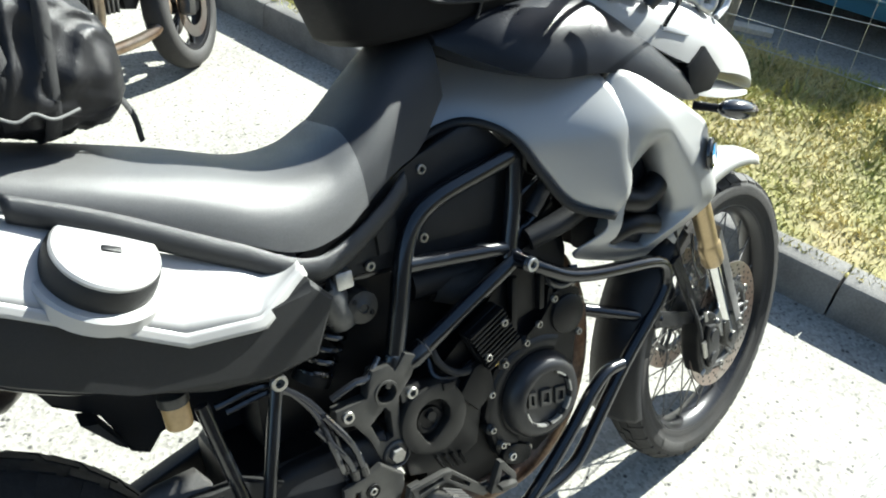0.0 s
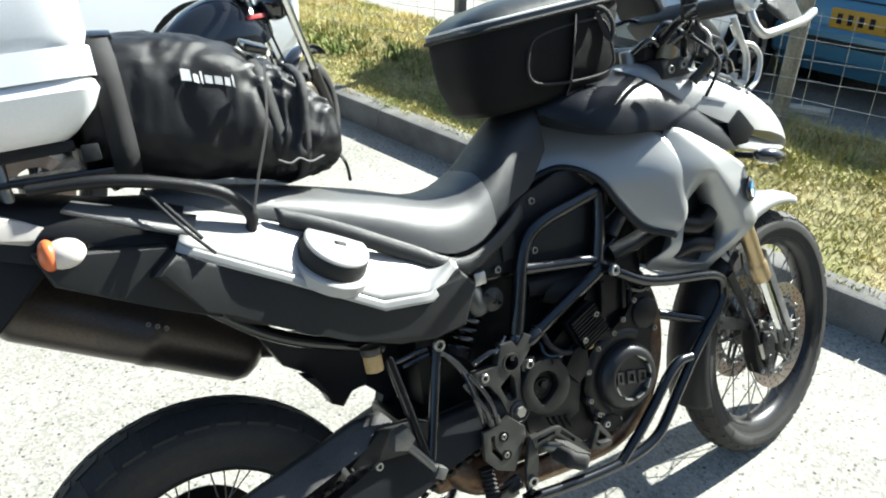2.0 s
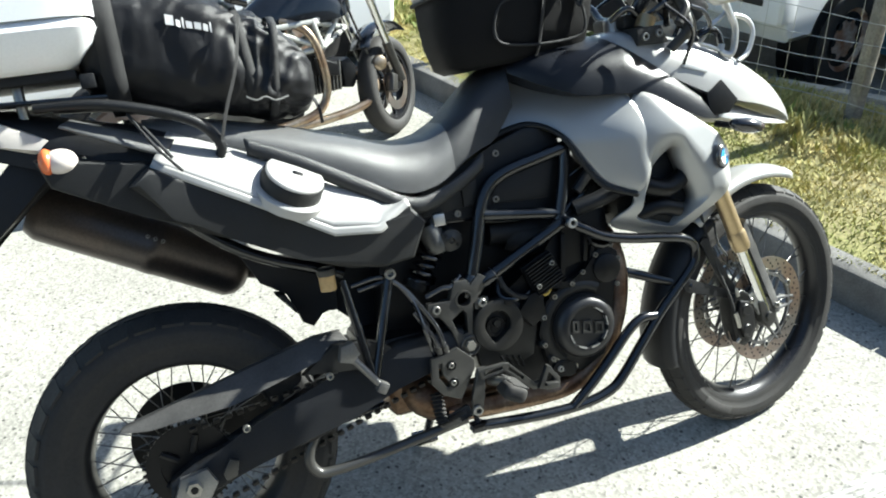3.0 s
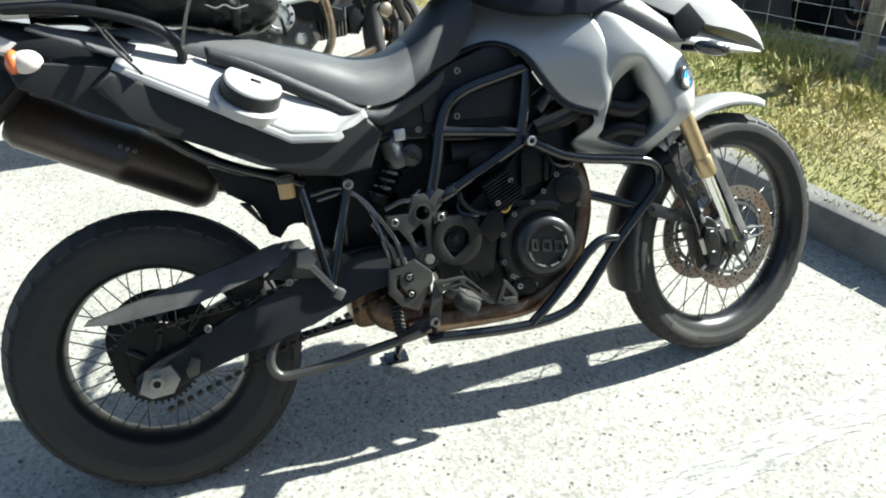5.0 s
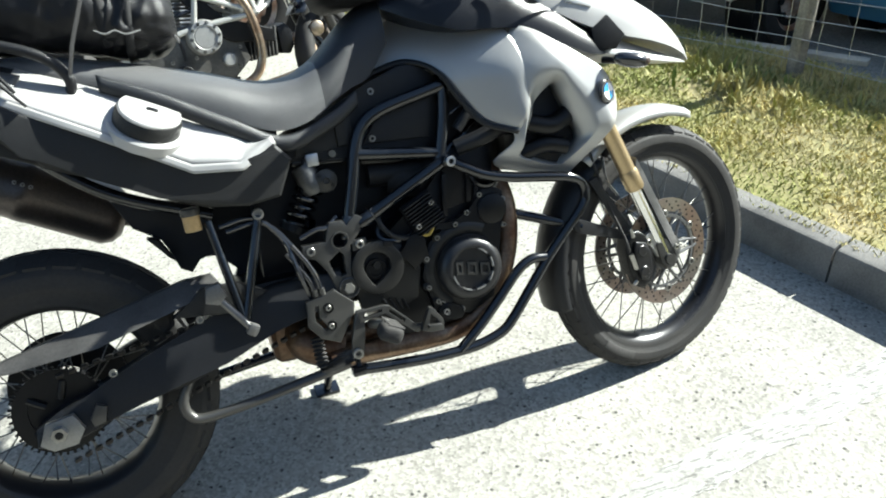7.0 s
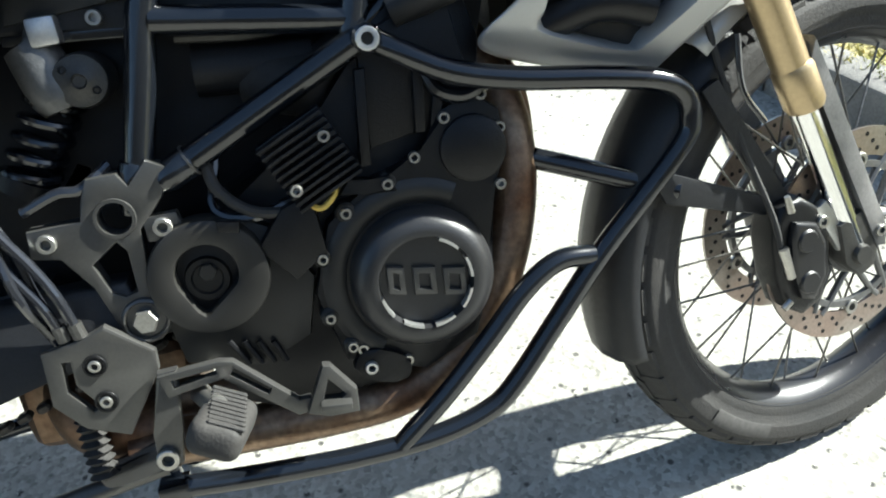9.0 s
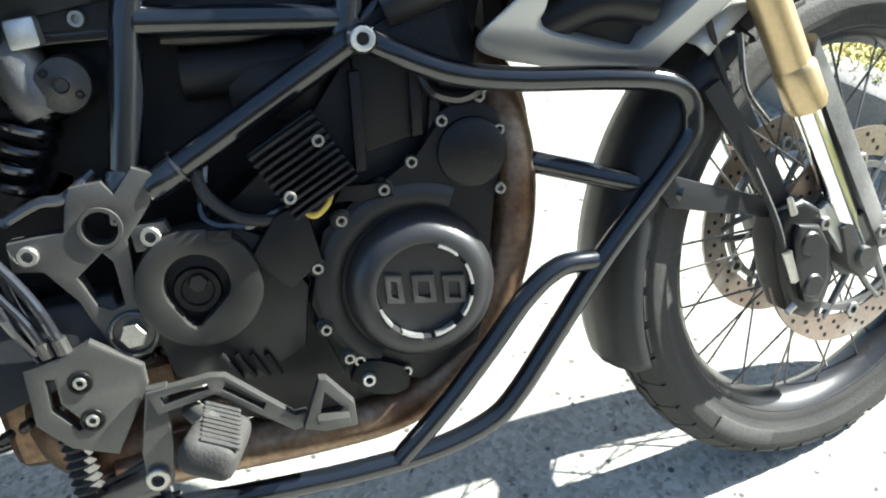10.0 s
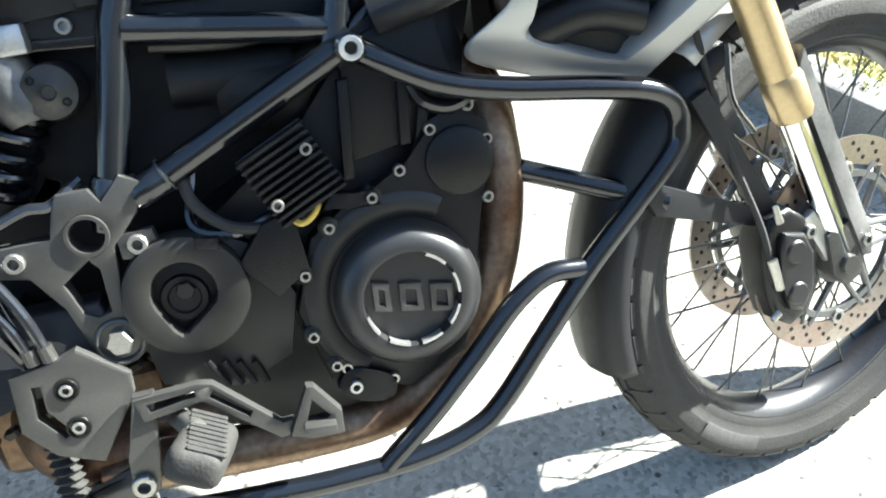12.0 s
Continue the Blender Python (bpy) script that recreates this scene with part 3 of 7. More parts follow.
# Front fork
SATIN_BLACK = material("satin black anodising", (0.012, 0.012, 0.013), 0.38, 0.2, 250, 0.15, 0.05, 500)
for sgn, nm in ((-1, "fork_leg"), (1, "fork_leg")):
    y = 0.102 * sgn
    leg = part(nm, tube([(1.438, y, 0.787), (1.512, y, 0.588)], 0.0245, segs=24, smooth=False), GOLD, bike, "bronze anodised upside-down fork leg", True, 35, 0, FORK)
    bm = tube([(1.505, y, 0.610), (1.507, y, 0.604), (1.523, y, 0.560), (1.525, y, 0.553)], [0.025, 0.028, 0.028, 0.025], 8, 24, False)
    part("fork_collar", bm, GOLD, leg, "", True, 35, 0, FORK)
    part("fork_slider", tube([(1.520, y, 0.56), (1.597, y, 0.345)], 0.0185, segs=24, smooth=False), CHROME, leg, "polished steel slider", True, 35, 0, FORK)
    bm = prism([(1.560, 0.385), (1.600, 0.398), (1.630, 0.345), (1.620, 0.310), (1.595, 0.300), (1.570, 0.325)], y - 0.018 , y + 0.018, 0.006)
    lathe([(0.0, y - 0.026), (0.013, y - 0.026), (0.015, y - 0.02), (0.015, y)], (1.58 + 0.015, 0, 0.335), 20, bm)
    part("axle_clamp", bm, DULL_ALU, leg, "", True, 35, 0, FORK)
    bm = prism([(1.530, 0.640), (1.555, 0.575), (1.642, 0.365), (1.640, 0.335), (1.622, 0.338), (1.610, 0.372), (1.540, 0.560), (1.515, 0.600)], y - 0.02, y + 0.024, 0.006)
    part("fork_guard", bm, material("scuffed dark grey plastic", (0.055, 0.055, 0.054), 0.5, 0, 300, 0.2, 0.2, 500, 0, (0.15, 0.145, 0.14), 12), leg, "scuffed dark grey fork guard", True, 35, 0, FORK)
    bolts("fork_bolt", [(1.627, y - 0.02, 0.362), (1.600, y - 0.018, 0.335)], 0.0085, 0.005, STEEL, leg, "", FORK)

# Front mudguards
c = (1.58, 0, 0.345)
arcp = [(0.372, -0.062), (0.390, -0.055), (0.400, -0.03), (0.404, 0), (0.400, 0.03), (0.390, 0.055), (0.372, 0.062)]
part("front_mudguard", lathe(arcp, (1.575, 0, 0.352), 26, arc=(70, 130)), SILVER, bike, "short silver front mudguard", True, 50, 0.003, FRONT)
part("inner_mudguard", lathe([(r - 0.026, y) for r, y in arcp], (1.575, 0, 0.345), 40, arc=(122, 193)), BLACK_PLASTIC, bike, "black rear half of the front mudguard", True, 50, 0.003, FRONT)
bm = prism([(1.31, 0.498), (1.33, 0.512), (1.50, 0.430), (1.497, 0.407), (1.32, 0.474)], -0.085, -0.075, 0.003)
prism([(1.385, 0.60), (1.41, 0.61), (1.505, 0.435), (1.48, 0.415)], -0.087, -0.077, 0.003, 0, bm)
part("mudguard_stay", bm, BLACK_PLASTIC, bike, "black mudguard stay", True, 35, 0, FORK)
bm = prism([(1.470, 0.432), (1.505, 0.440), (1.535, 0.420), (1.552, 0.380), (1.550, 0.320), (1.530, 0.280), (1.500, 0.268), (1.475, 0.285), (1.462, 0.330), (1.458, 0.390)], -0.112, -0.050, 0.012, 0, None, 4)
cal = part("brake_caliper", bm, ENGINE_BLACK, bike, "black two-piston brake caliper", True, 35, 0, FORK)
bm = prism([(1.486, 0.412), (1.520, 0.402), (1.534, 0.372), (1.532, 0.322), (1.512, 0.292), (1.490, 0.300), (1.478, 0.345), (1.478, 0.390)], -0.124, -0.108, 0.007, 0, None, 3)
part("caliper_face", bm, SATIN_BLACK, cal, "satin black outer half", True, 35, 0, FORK)
for h in (0.382, 0.322):
    part("piston_boss", lathe([(0.0, -0.1275), (0.014, -0.1275), (0.0165, -0.1245), (0.017, -0.115)], (1.502, 0, h), 24), SATIN_BLACK, cal, "", True, 35, 0, FORK)
part("bleed_nipple", tube([(1.486, -0.112, 0.425), (1.480, -0.113, 0.448)], [0.006, 0.004], 2, 10, False), STEEL, cal, "", True, 35, 0, FORK)
part("pad_pin", tube([(1.475, -0.116, 0.300), (1.462, -0.116, 0.292)], 0.005, segs=8, smooth=False), STEEL, cal, "", True, 35, 0, FORK)
bm = prism([(1.513, 0.345), (1.519, 0.344), (1.519, 0.308), (1.513, 0.309)], -0.1235, -0.121, 0)
part("print_bar", bm, GREY_PRINT, cal, "small pale printed bar", True, 35, 0, FORK)
bm = prism([(1.525, 0.415), (1.545, 0.425), (1.585, 0.360), (1.565, 0.345)], -0.112, -0.098, 0.004)
part("caliper_bracket", bm, ALU, cal, "aluminium bracket", True, 35, 0, FORK)
bolts("caliper_bolt", [(1.49, -0.105, 0.405), (1.535, -0.112, 0.398)], 0.009, 0.006, STEEL, cal, "", FORK)
bm = tube([(1.40, -0.07, 0.86), (1.405, -0.07, 0.72), (1.42, -0.075, 0.62), (1.435, -0.085, 0.53), (1.46, -0.11, 0.42), (1.47, -0.112, 0.345)], 0.0045, 40, 8)
part("brake_hose", bm, RUBBER, bike, "black rubber brake hose", True, 35, 0, FORK)
bm = tube([(1.466, -0.118, 0.38), (1.478, -0.116, 0.335)], 0.007, segs=10, smooth=False)
part("hose_fitting", bm, STEEL, bike, "", True, 35, 0, FORK)
bm = tube([(1.425, -0.11, 0.66), (1.42, -0.12, 0.60), (1.445, -0.125, 0.555)], 0.004, 16, 8)
part("sensor_cable", bm, GLOSS_BLACK, bike, "", True, 35, 0, FORK)

# Silver shroud over the tank side, with the intake opening
def shroud_lat(x, h, v=0):
    y = -0.085 - 0.125 * smooth01((x - 0.82) / 0.45)
    y += 0.11 * smooth01((h - 0.90) / 0.20) * (1 - 0.55 * smooth01((x - 1.0) / 0.3))
    y += 0.09 * smooth01((0.75 - h) / 0.15)
    y += 0.05 * smooth01((x - 1.40) / 0.10)
    y += 0.22 * max(0.0, (x - 1.30) + 0.8 * (h - 0.88) - 0.01)
    y -= 0.010 * math.sin(min(1, max(0, v)) * math.pi)
    return y


low = [(0.822, 0.945), (0.90, 0.966), (0.955, 0.966), (1.005, 0.935), (1.045, 0.865), (1.09, 0.800), (1.165, 0.765)]
high = [(0.905, 1.085), (0.955, 1.085), (1.02, 1.050), (1.09, 1.032), (1.165, 1.022), (1.20, 0.94), (1.20, 0.82)]
shroud = part("tank_shroud", ribbon(low, high, shroud_lat, 44, 14), SILVER, bike, "matt silver tank side panel", True, 60, 0.002)
inner = [(1.178, 0.716), (1.190, 0.752), (1.209, 0.790), (1.218, 0.822), (1.246, 0.849), (1.281, 0.863), (1.296, 0.828), (1.315, 0.780), (1.334, 0.735), (1.330, 0.707), (1.286, 0.670), (1.266, 0.668), (1.222, 0.684), (1.184, 0.702)]
outer = [(1.150, 0.742), (1.143, 0.790), (1.140, 0.860), (1.150, 0.940), (1.205, 1.010), (1.300, 0.957), (1.360, 0.915), (1.416, 0.872), (1.452, 0.810), (1.425, 0.745), (1.322, 0.636), (1.285, 0.624), (1.180, 0.655), (1.105, 0.692)]


def ring_lat(x, h, v):
    return shroud_lat(x, h, 0) + 0.004 * smooth01((1.28 - x) / 0.10) * (1 - v) ** 2 - 0.003 + 0.03 * smooth01((v - 0.75) / 0.25)


part("intake_surround", ribbon(outer, inner, ring_lat, 140, 12, True, 0.05), SILVER, shroud, "silver surround of the dark intake", True, 60, 0.005)
part("intake_trim", ribbon([(0.815, 0.935), (0.90, 0.957), (0.955, 0.957), (1.0, 0.928), (1.038, 0.86), (1.083, 0.793), (1.160, 0.757)], [(0.822, 0.947), (0.90, 0.968), (0.955, 0.968), (1.007, 0.936), (1.048, 0.866), (1.093, 0.802), (1.167, 0.767)], lambda x, h, v: shroud_lat(x, h) + 0.004, 44, 2), DARK_PLASTIC, shroud, "dark edge trim", True, 60, 0.012)
bm = lathe([(0, -0.004), (0.027, -0.004), (0.031, -0.001), (0.031, 0.004)], (0, 0, 0), 32)
BADGE = Matrix.Translation((1.405, shroud_lat(1.405, 0.82) - 0.010, 0.82)) @ pose(0, 0, 0, 0, 0, 28)
badge = part("badge", bm, GLOSS_BLACK, shroud, "small round black, white and blue badge", True, 35, 0, BADGE)
for k in range(4):
    bm = bmesh.new()
    cvert = bm.verts.new((0, -0.0055, 0))
    ring = [bm.verts.new((0.0205 * math.cos(a), -0.0055, 0.0205 * math.sin(a))) for a in np.linspace(k * math.pi / 2, (k + 1) * math.pi / 2, 9)]
    bm.faces.new([cvert] + ring)
    part("badge_quarter", bm, BLUE_MARK if k % 2 else WHITE_PAINT, badge, "", False, 35, 0, BADGE)
# the same panels on the far side, and the radiator between them
far = part("tank_shroud", ribbon(low, high, lambda x, h, v: -shroud_lat(x, h, v), 44, 14), SILVER, bike, "matt silver far tank side panel", True, 60, -0.002)
part("intake_surround", ribbon(outer, inner, lambda x, h, v: -ring_lat(x, h, v), 140, 12, True, -0.05), SILVER, far, "silver surround of the far intake", True, 60, -0.005)
part("radiator", prism([(1.202, 0.655), (1.190, 0.900), (1.235, 0.905), (1.252, 0.660)], -0.115, 0.185, 0.008), ENGINE_BLACK, bike, "black radiator behind the front wheel")
part("far_duct", prism([(1.17, 0.67), (1.18, 0.88), (1.30, 0.89), (1.37, 0.80), (1.36, 0.70), (1.29, 0.67)], 0.06, 0.175, 0.01), BLACK_PLASTIC, bike, "black duct inside the far intake")
# dark radiator duct in the intake
bm = prism([(1.17, 0.67), (1.18, 0.88), (1.30, 0.89), (1.37, 0.80), (1.36, 0.69), (1.29, 0.64)], -0.135, -0.06, 0.01)
part("radiator_duct", bm, BLACK_PLASTIC, bike, "black duct inside the intake")
part("radiator_hose", tube([(1.16, -0.13, 0.80), (1.21, -0.155, 0.775), (1.27, -0.160, 0.76), (1.335, -0.15, 0.79)], 0.024, 20, 16), ENGINE_BLACK, bike, "black rubber coolant hose")
part("radiator_hose", tube([(1.18, -0.14, 0.70), (1.24, -0.155, 0.715), (1.30, -0.155, 0.70)], 0.022, 20, 16), ENGINE_BLACK, bike, "black rubber coolant hose")

# Tank top and nose
part("tank_cover", arch([(0.90, 0.085, 1.100, 1.135), (0.95, 0.130, 1.068, 1.155), (1.0, 0.155, 1.043, 1.166), (1.07, 0.166, 1.020, 1.170), (1.16, 0.168, 1.012, 1.165), (1.22, 0.168, 1.000, 1.150), (1.32, 0.162, 0.955, 1.09), (1.40, 0.152, 0.918, 1.03), (1.455, 0.138, 0.908, 0.985)], 26, 44), TANK_BLACK, bike, "satin black tank top cover")
nose = part("nose_panel", arch([(1.165, 0.080, 1.140, 1.160), (1.21, 0.115, 1.118, 1.168), (1.27, 0.130, 1.068, 1.164), (1.36, 0.136, 1.013, 1.148), (1.44, 0.136, 0.975, 1.125), (1.53, 0.126, 0.945, 1.088), (1.61, 0.104, 0.925, 1.040), (1.69, 0.074, 0.900, 0.985), (1.75, 0.040, 0.875, 0.922), (1.788, 0.008, 0.853, 0.862)], 26, 54, 2.5), WHITE_PANEL, bike, "pale silver beak-shaped nose panel")
part("nose_underside", arch([(1.42, 0.128, 0.925, 0.985), (1.52, 0.118, 0.895, 0.955), (1.62, 0.088, 0.872, 0.915), (1.72, 0.05, 0.855, 0.875), (1.775, 0.012, 0.848, 0.855)], 18, 24), SILVER, nose, "grey underside of the nose")
bm = prism([(1.42, 0.975), (1.47, 1.005), (1.515, 0.950), (1.485, 0.918), (1.425, 0.918)], -0.143, -0.09, 0.004)
part("nose_vent", bm, ENGINE_BLACK, nose, "black angular vent")
bm = prism([(1.36, 1.062), (1.43, 1.040), (1.43, 1.030), (1.36, 1.052)], -0.1375, -0.12, 0.001)
part("print_bar", bm, GREY_PRINT, nose, "grey printed bar")
# front indicator
for sgn in (-1, 1):
    bm = tube([(1.45, sgn * 0.13, 0.895), (1.465, sgn * 0.17, 0.890), (1.475, sgn * 0.19, 0.887)], [0.009, 0.008, 0.012], 10, 12)
    ind = part("front_indicator", bm, BLACK_PLASTIC, bike, "black front indicator")
    bm = bmesh.new()
    bmesh.ops.create_uvsphere(bm, u_segments=20, v_segments=12, radius=1)
    part("indicator_pod", bm, GLOSS_BLACK, ind, "", True, 60, 0, Matrix.Translation((1.49, sgn * 0.20, 0.885)) @ pose(0, 0, 0, 0, 14, 0) @ Matrix.Diagonal((0.052, 0.026, 0.02, 1)))
    bm = bmesh.new()
    bmesh.ops.create_uvsphere(bm, u_segments=16, v_segments=8, radius=1)
    part("indicator_lens", bm, material("smoked lens", (0.05, 0.035, 0.03), 0.15), ind, "smoked lens", True, 60, 0, Matrix.Translation((1.518, sgn * 0.201, 0.878)) @ pose(0, 0, 0, 0, 14, 0) @ Matrix.Diagonal((0.022, 0.021, 0.0155, 1)))

# Seat
seat = part("seat", arch([(0.05, 0.085, 1.085, 1.115), (0.15, 0.115, 1.055, 1.105), (0.30, 0.13, 1.0, 1.07), (0.46, 0.142, 0.93, 1.025), (0.58, 0.148, 0.868, 0.985), (0.66, 0.14, 0.868, 0.985), (0.72, 0.128, 0.895, 1.01)], 30, 60, 2.6), SEAT_GREY, bike, "dark grey vinyl saddle")
part("seat_nose", arch([(0.69, 0.126, 0.872, 0.992), (0.74, 0.118, 0.905, 1.025), (0.79, 0.108, 0.93, 1.07), (0.84, 0.098, 0.95, 1.11), (0.90, 0.088, 1.02, 1.135)], 26, 30, 2.6), SEAT_BLACK, seat, "black front of the saddle")
bm = ribbon([(0.25, 1.008), (0.36, 0.952), (0.50, 0.870), (0.61, 0.814), (0.73, 0.848), (0.80, 0.885)], [(0.25, 1.045), (0.36, 0.992), (0.50, 0.910), (0.61, 0.852), (0.73, 0.884), (0.80, 0.925)], lambda x, h, v: -0.152 + 0.055 * smooth01((x - 0.60) / 0.28) + 0.02 * smooth01((0.45 - x) / 0.3) - 0.006 * math.sin(v * math.pi), 50, 6)
part("seat_edge", bm, SEAT_BLACK, seat, "black welt along the saddle", True, 60, 0.008)

# Side panels inside the frame triangle
bm = prism([(0.60, 0.785), (0.60, 0.835), (0.72, 0.885), (0.83, 0.935), (0.92, 0.965), (0.97, 0.96), (1.03, 0.90), (1.09, 0.80), (1.0, 0.735), (0.80, 0.765)], -0.092, 0.09, 0.006)
side = part("side_panel", bm, BLACK_PLASTIC, bike, "black side panel below the seat")
bm = prism([(0.795, 0.795), (0.835, 0.845), (0.86, 0.862), (0.985, 0.885), (0.962, 0.785)], -0.101, -0.09, 0.004)
part("airbox_lid", bm, BLACK_PLASTIC, side, "black five-sided lid")
bm = prism([(0.63, 0.792), (0.64, 0.825), (0.74, 0.868), (0.755, 0.80)], -0.098, -0.09, 0.004)
part("side_cover", bm, DARK_PLASTIC, side, "dark grey cover")
bm = prism([(0.735, 0.80), (0.735, 0.868), (0.755, 0.885), (0.775, 0.868), (0.775, 0.80)], -0.106, -0.09, 0.008)
part("side_boss", bm, DARK_PLASTIC, side)
bolts("panel_bolt", [(0.839, -0.092, 0.915), (0.821, -0.101, 0.805), (0.719, -0.098, 0.787)], 0.0085, 0.005, STEEL, side, "bright socket-head bolt")
bm = box((0.36, 0.12, 0.016), 0.004, (0.80, -0.03, 0.765), pose(0, 0, 0, 0, 5, 0))
part("subframe_rail", bm, FRAME_BLACK, bike, "black steel rail")

# Tubular frame
bm = tube([(0.712, -0.122, 0.585), (0.745, -0.12, 0.70), (0.771, -0.116, 0.79), (0.800, -0.113, 0.840), (0.85, -0.112, 0.868), (0.94, -0.112, 0.888), (1.015, -0.112, 0.903)], 0.0165, 40, 18)
frame_r = part("frame", bm, FRAME_BLACK, bike, "black tubular steel frame")
for pts in ([(1.015, -0.112, 0.903), (1.0, -0.115, 0.82), (0.972, -0.12, 0.72)], [(0.775, -0.117, 0.775), (0.98, -0.117, 0.742)], [(0.995, -0.128, 0.728), (0.745, -0.128, 0.613)]):
    part("frame_tube", tube(pts, 0.0155, segs=18), FRAME_BLACK, frame_r)
part("frame_collar", tube([(0.703, -0.124, 0.583), (0.712, -0.122, 0.612), (0.7235, -0.121, 0.634), (0.7245, -0.121, 0.637)], [0.010, 0.0185, 0.0182, 0.0165], 10, 18, False), FRAME_BLACK, frame_r, "black cone end of the tube")
part("frame_collar", tube([(0.735, -0.128, 0.607), (0.752, -0.128, 0.6155), (0.778, -0.128, 0.6285), (0.781, -0.128, 0.630)], [0.010, 0.0178, 0.0182, 0.016], 10, 18, False), FRAME_BLACK, frame_r, "black cone end of the tube")
part("weld_ring", tube([(0.7775, -0.128, 0.6282), (0.7795, -0.128, 0.6292)], 0.0186, segs=18, smooth=False), CAST, frame_r, "bright weld seam")
for pts in ([(0.71, 0.12, 0.585), (0.76, 0.116, 0.79), (0.85, 0.112, 0.868), (1.25, 0.08, 0.95)], [(1.015, -0.112, 0.903), (1.15, -0.09, 0.93), (1.28, -0.05, 0.96)], [(0.985, -0.10, 0.73), (1.10, -0.09, 0.80), (1.28, -0.04, 0.90)], [(0.60, -0.08, 0.80), (0.3, -0.09, 0.95), (0.0, -0.08, 1.08), (-0.15, -0.07, 1.12)], [(0.60, 0.08, 0.80), (0.3, 0.09, 0.95), (0.0, 0.08, 1.08), (-0.15, 0.07, 1.12)], [(0.42, -0.09, 0.70), (0.2, -0.09, 0.80), (0.0, -0.08, 0.98)]):
    part("frame_tube", tube(pts, 0.014, segs=14), FRAME_BLACK, frame_r)

# Pivot plate
ring_hole = circle(0.690, 0.586, 0.0175)
bm = plate([(0.600, 0.590), (0.596, 0.560), (0.625, 0.553), (0.648, 0.515), (0.662, 0.462), (0.675, 0.443), (0.700, 0.441), (0.718, 0.460), (0.720, 0.482), (0.706, 0.515), (0.712, 0.568), (0.742, 0.598), (0.757, 0.628), (0.735, 0.640), (0.712, 0.617), (0.703, 0.632), (0.672, 0.632), (0.662, 0.612), (0.655, 0.590)], [ring_hole, [(0.654, 0.540), (0.684, 0.560), (0.692, 0.548), (0.690, 0.502), (0.677, 0.499), (0.664, 0.507)]], -0.142, -0.118, 0.0035)
plate_r = part("pivot_plate", bm, CAST, bike, "dull grey cast frame plate")
bm = lathe([(0.0175, -0.125), (0.0178, -0.1445), (0.0215, -0.1445), (0.0225, -0.141)], (0.690, 0, 0.586), 28)
part("hole_rim", bm, CAST, plate_r, "machined rim of the hole")
bm = lathe([(0.0, -0.152), (0.0125, -0.152), (0.0142, -0.149), (0.0142, -0.13)], (0.690, 0, 0.468), 6)
part("pivot_bolt", bm, STEEL, plate_r, "large hexagon pivot bolt", False)
bm = lathe([(0.0, -0.139), (0.0205, -0.139), (0.0212, -0.1455), (0.0228, -0.147), (0.0255, -0.1455), (0.0268, -0.141), (0.027, -0.13)], (0.690, 0, 0.468), 32)
part("pivot_boss", bm, CAST, plate_r)
bolts("plate_bolt", [(0.617, -0.142, 0.574), (0.735, -0.142, 0.567)], 0.0105, 0.006, STEEL, plate_r)
bm = prism([(0.715, 0.580), (0.752, 0.580), (0.755, 0.565), (0.735, 0.550), (0.716, 0.553)], -0.141, -0.125, 0.003)
part("plate_lug", bm, CAST, plate_r)

# Heel guard, foot peg, brake pedal
bm = plate([(0.580, 0.462), (0.628, 0.470), (0.650, 0.478), (0.692, 0.435), (0.690, 0.412), (0.643, 0.345), (0.600, 0.365), (0.574, 0.400)], [[(0.598, 0.447), (0.606, 0.446), (0.604, 0.418), (0.622, 0.388), (0.613, 0.384), (0.594, 0.412)]], -0.162, -0.152, 0.003)
for v in bm.verts:
    v.co.y += 0.22 * max(0.0, v.co.x - 0.655)
guard = part("heel_guard", bm, CAST, bike, "scuffed grey aluminium heel guard", True, 20)
for h in (0.436, 0.392):
    part("bolt_recess", lathe([(0.0, -0.1615), (0.0095, -0.1615), (0.0102, -0.1635), (0.0122, -0.1635), (0.0128, -0.1615)], (0.629, 0, h), 24), ENGINE_BLACK, guard, "dark counterbore")
bolts("guard_bolt", [(0.629, -0.1615, 0.436), (0.629, -0.1615, 0.392)], 0.0068, 0.003, STEEL, guard)
bm = prism([(0.690, 0.415), (0.712, 0.415), (0.700, 0.345), (0.690, 0.300), (0.662, 0.300), (0.668, 0.345)], -0.172, -0.158, 0.004)
peg_hanger = part("peg_hanger", bm, CAST, bike, "grey foot peg hanger")
bm = bolt((0.676, -0.172, 0.312), 0.013, 0.008)
part("hanger_bolt", bm, STEEL, peg_hanger)
bm = box((0.058, 0.095, 0.040), 0.018, (0.752, -0.222, 0.361), pose(0, 0, 0, -8, 26, -12), None, 5)
peg = part("foot_peg", bm, RUBBER, bike, "ribbed black rubber foot peg")
for k in range(9):
    part("peg_rib", box((0.040, 0.005, 0.006), 0.002, Vector((0.762, -0.222, 0.3795)) + Vector((0, (k - 4) * 0.0095, 0)), pose(0, 0, 0, -8, 26, -12), None, 1), RUBBER, peg)
part("peg_core", tube([(0.725, -0.15, 0.37), (0.75, -0.21, 0.378)], 0.012, segs=12, smooth=False), STEEL, bike)
bm = plate([(0.690, 0.412), (0.756, 0.414), (0.772, 0.410), (0.832, 0.345), (0.845, 0.345), (0.845, 0.328), (0.828, 0.326), (0.757, 0.392), (0.696, 0.385)], [[(0.703, 0.404), (0.752, 0.406), (0.752, 0.400), (0.704, 0.394)], [(0.771, 0.402), (0.805, 0.367), (0.801, 0.361), (0.766, 0.395)]], -0.176, -0.164, 0.002)
pedal = part("brake_pedal", bm, CAST, bike, "grey slotted brake pedal")
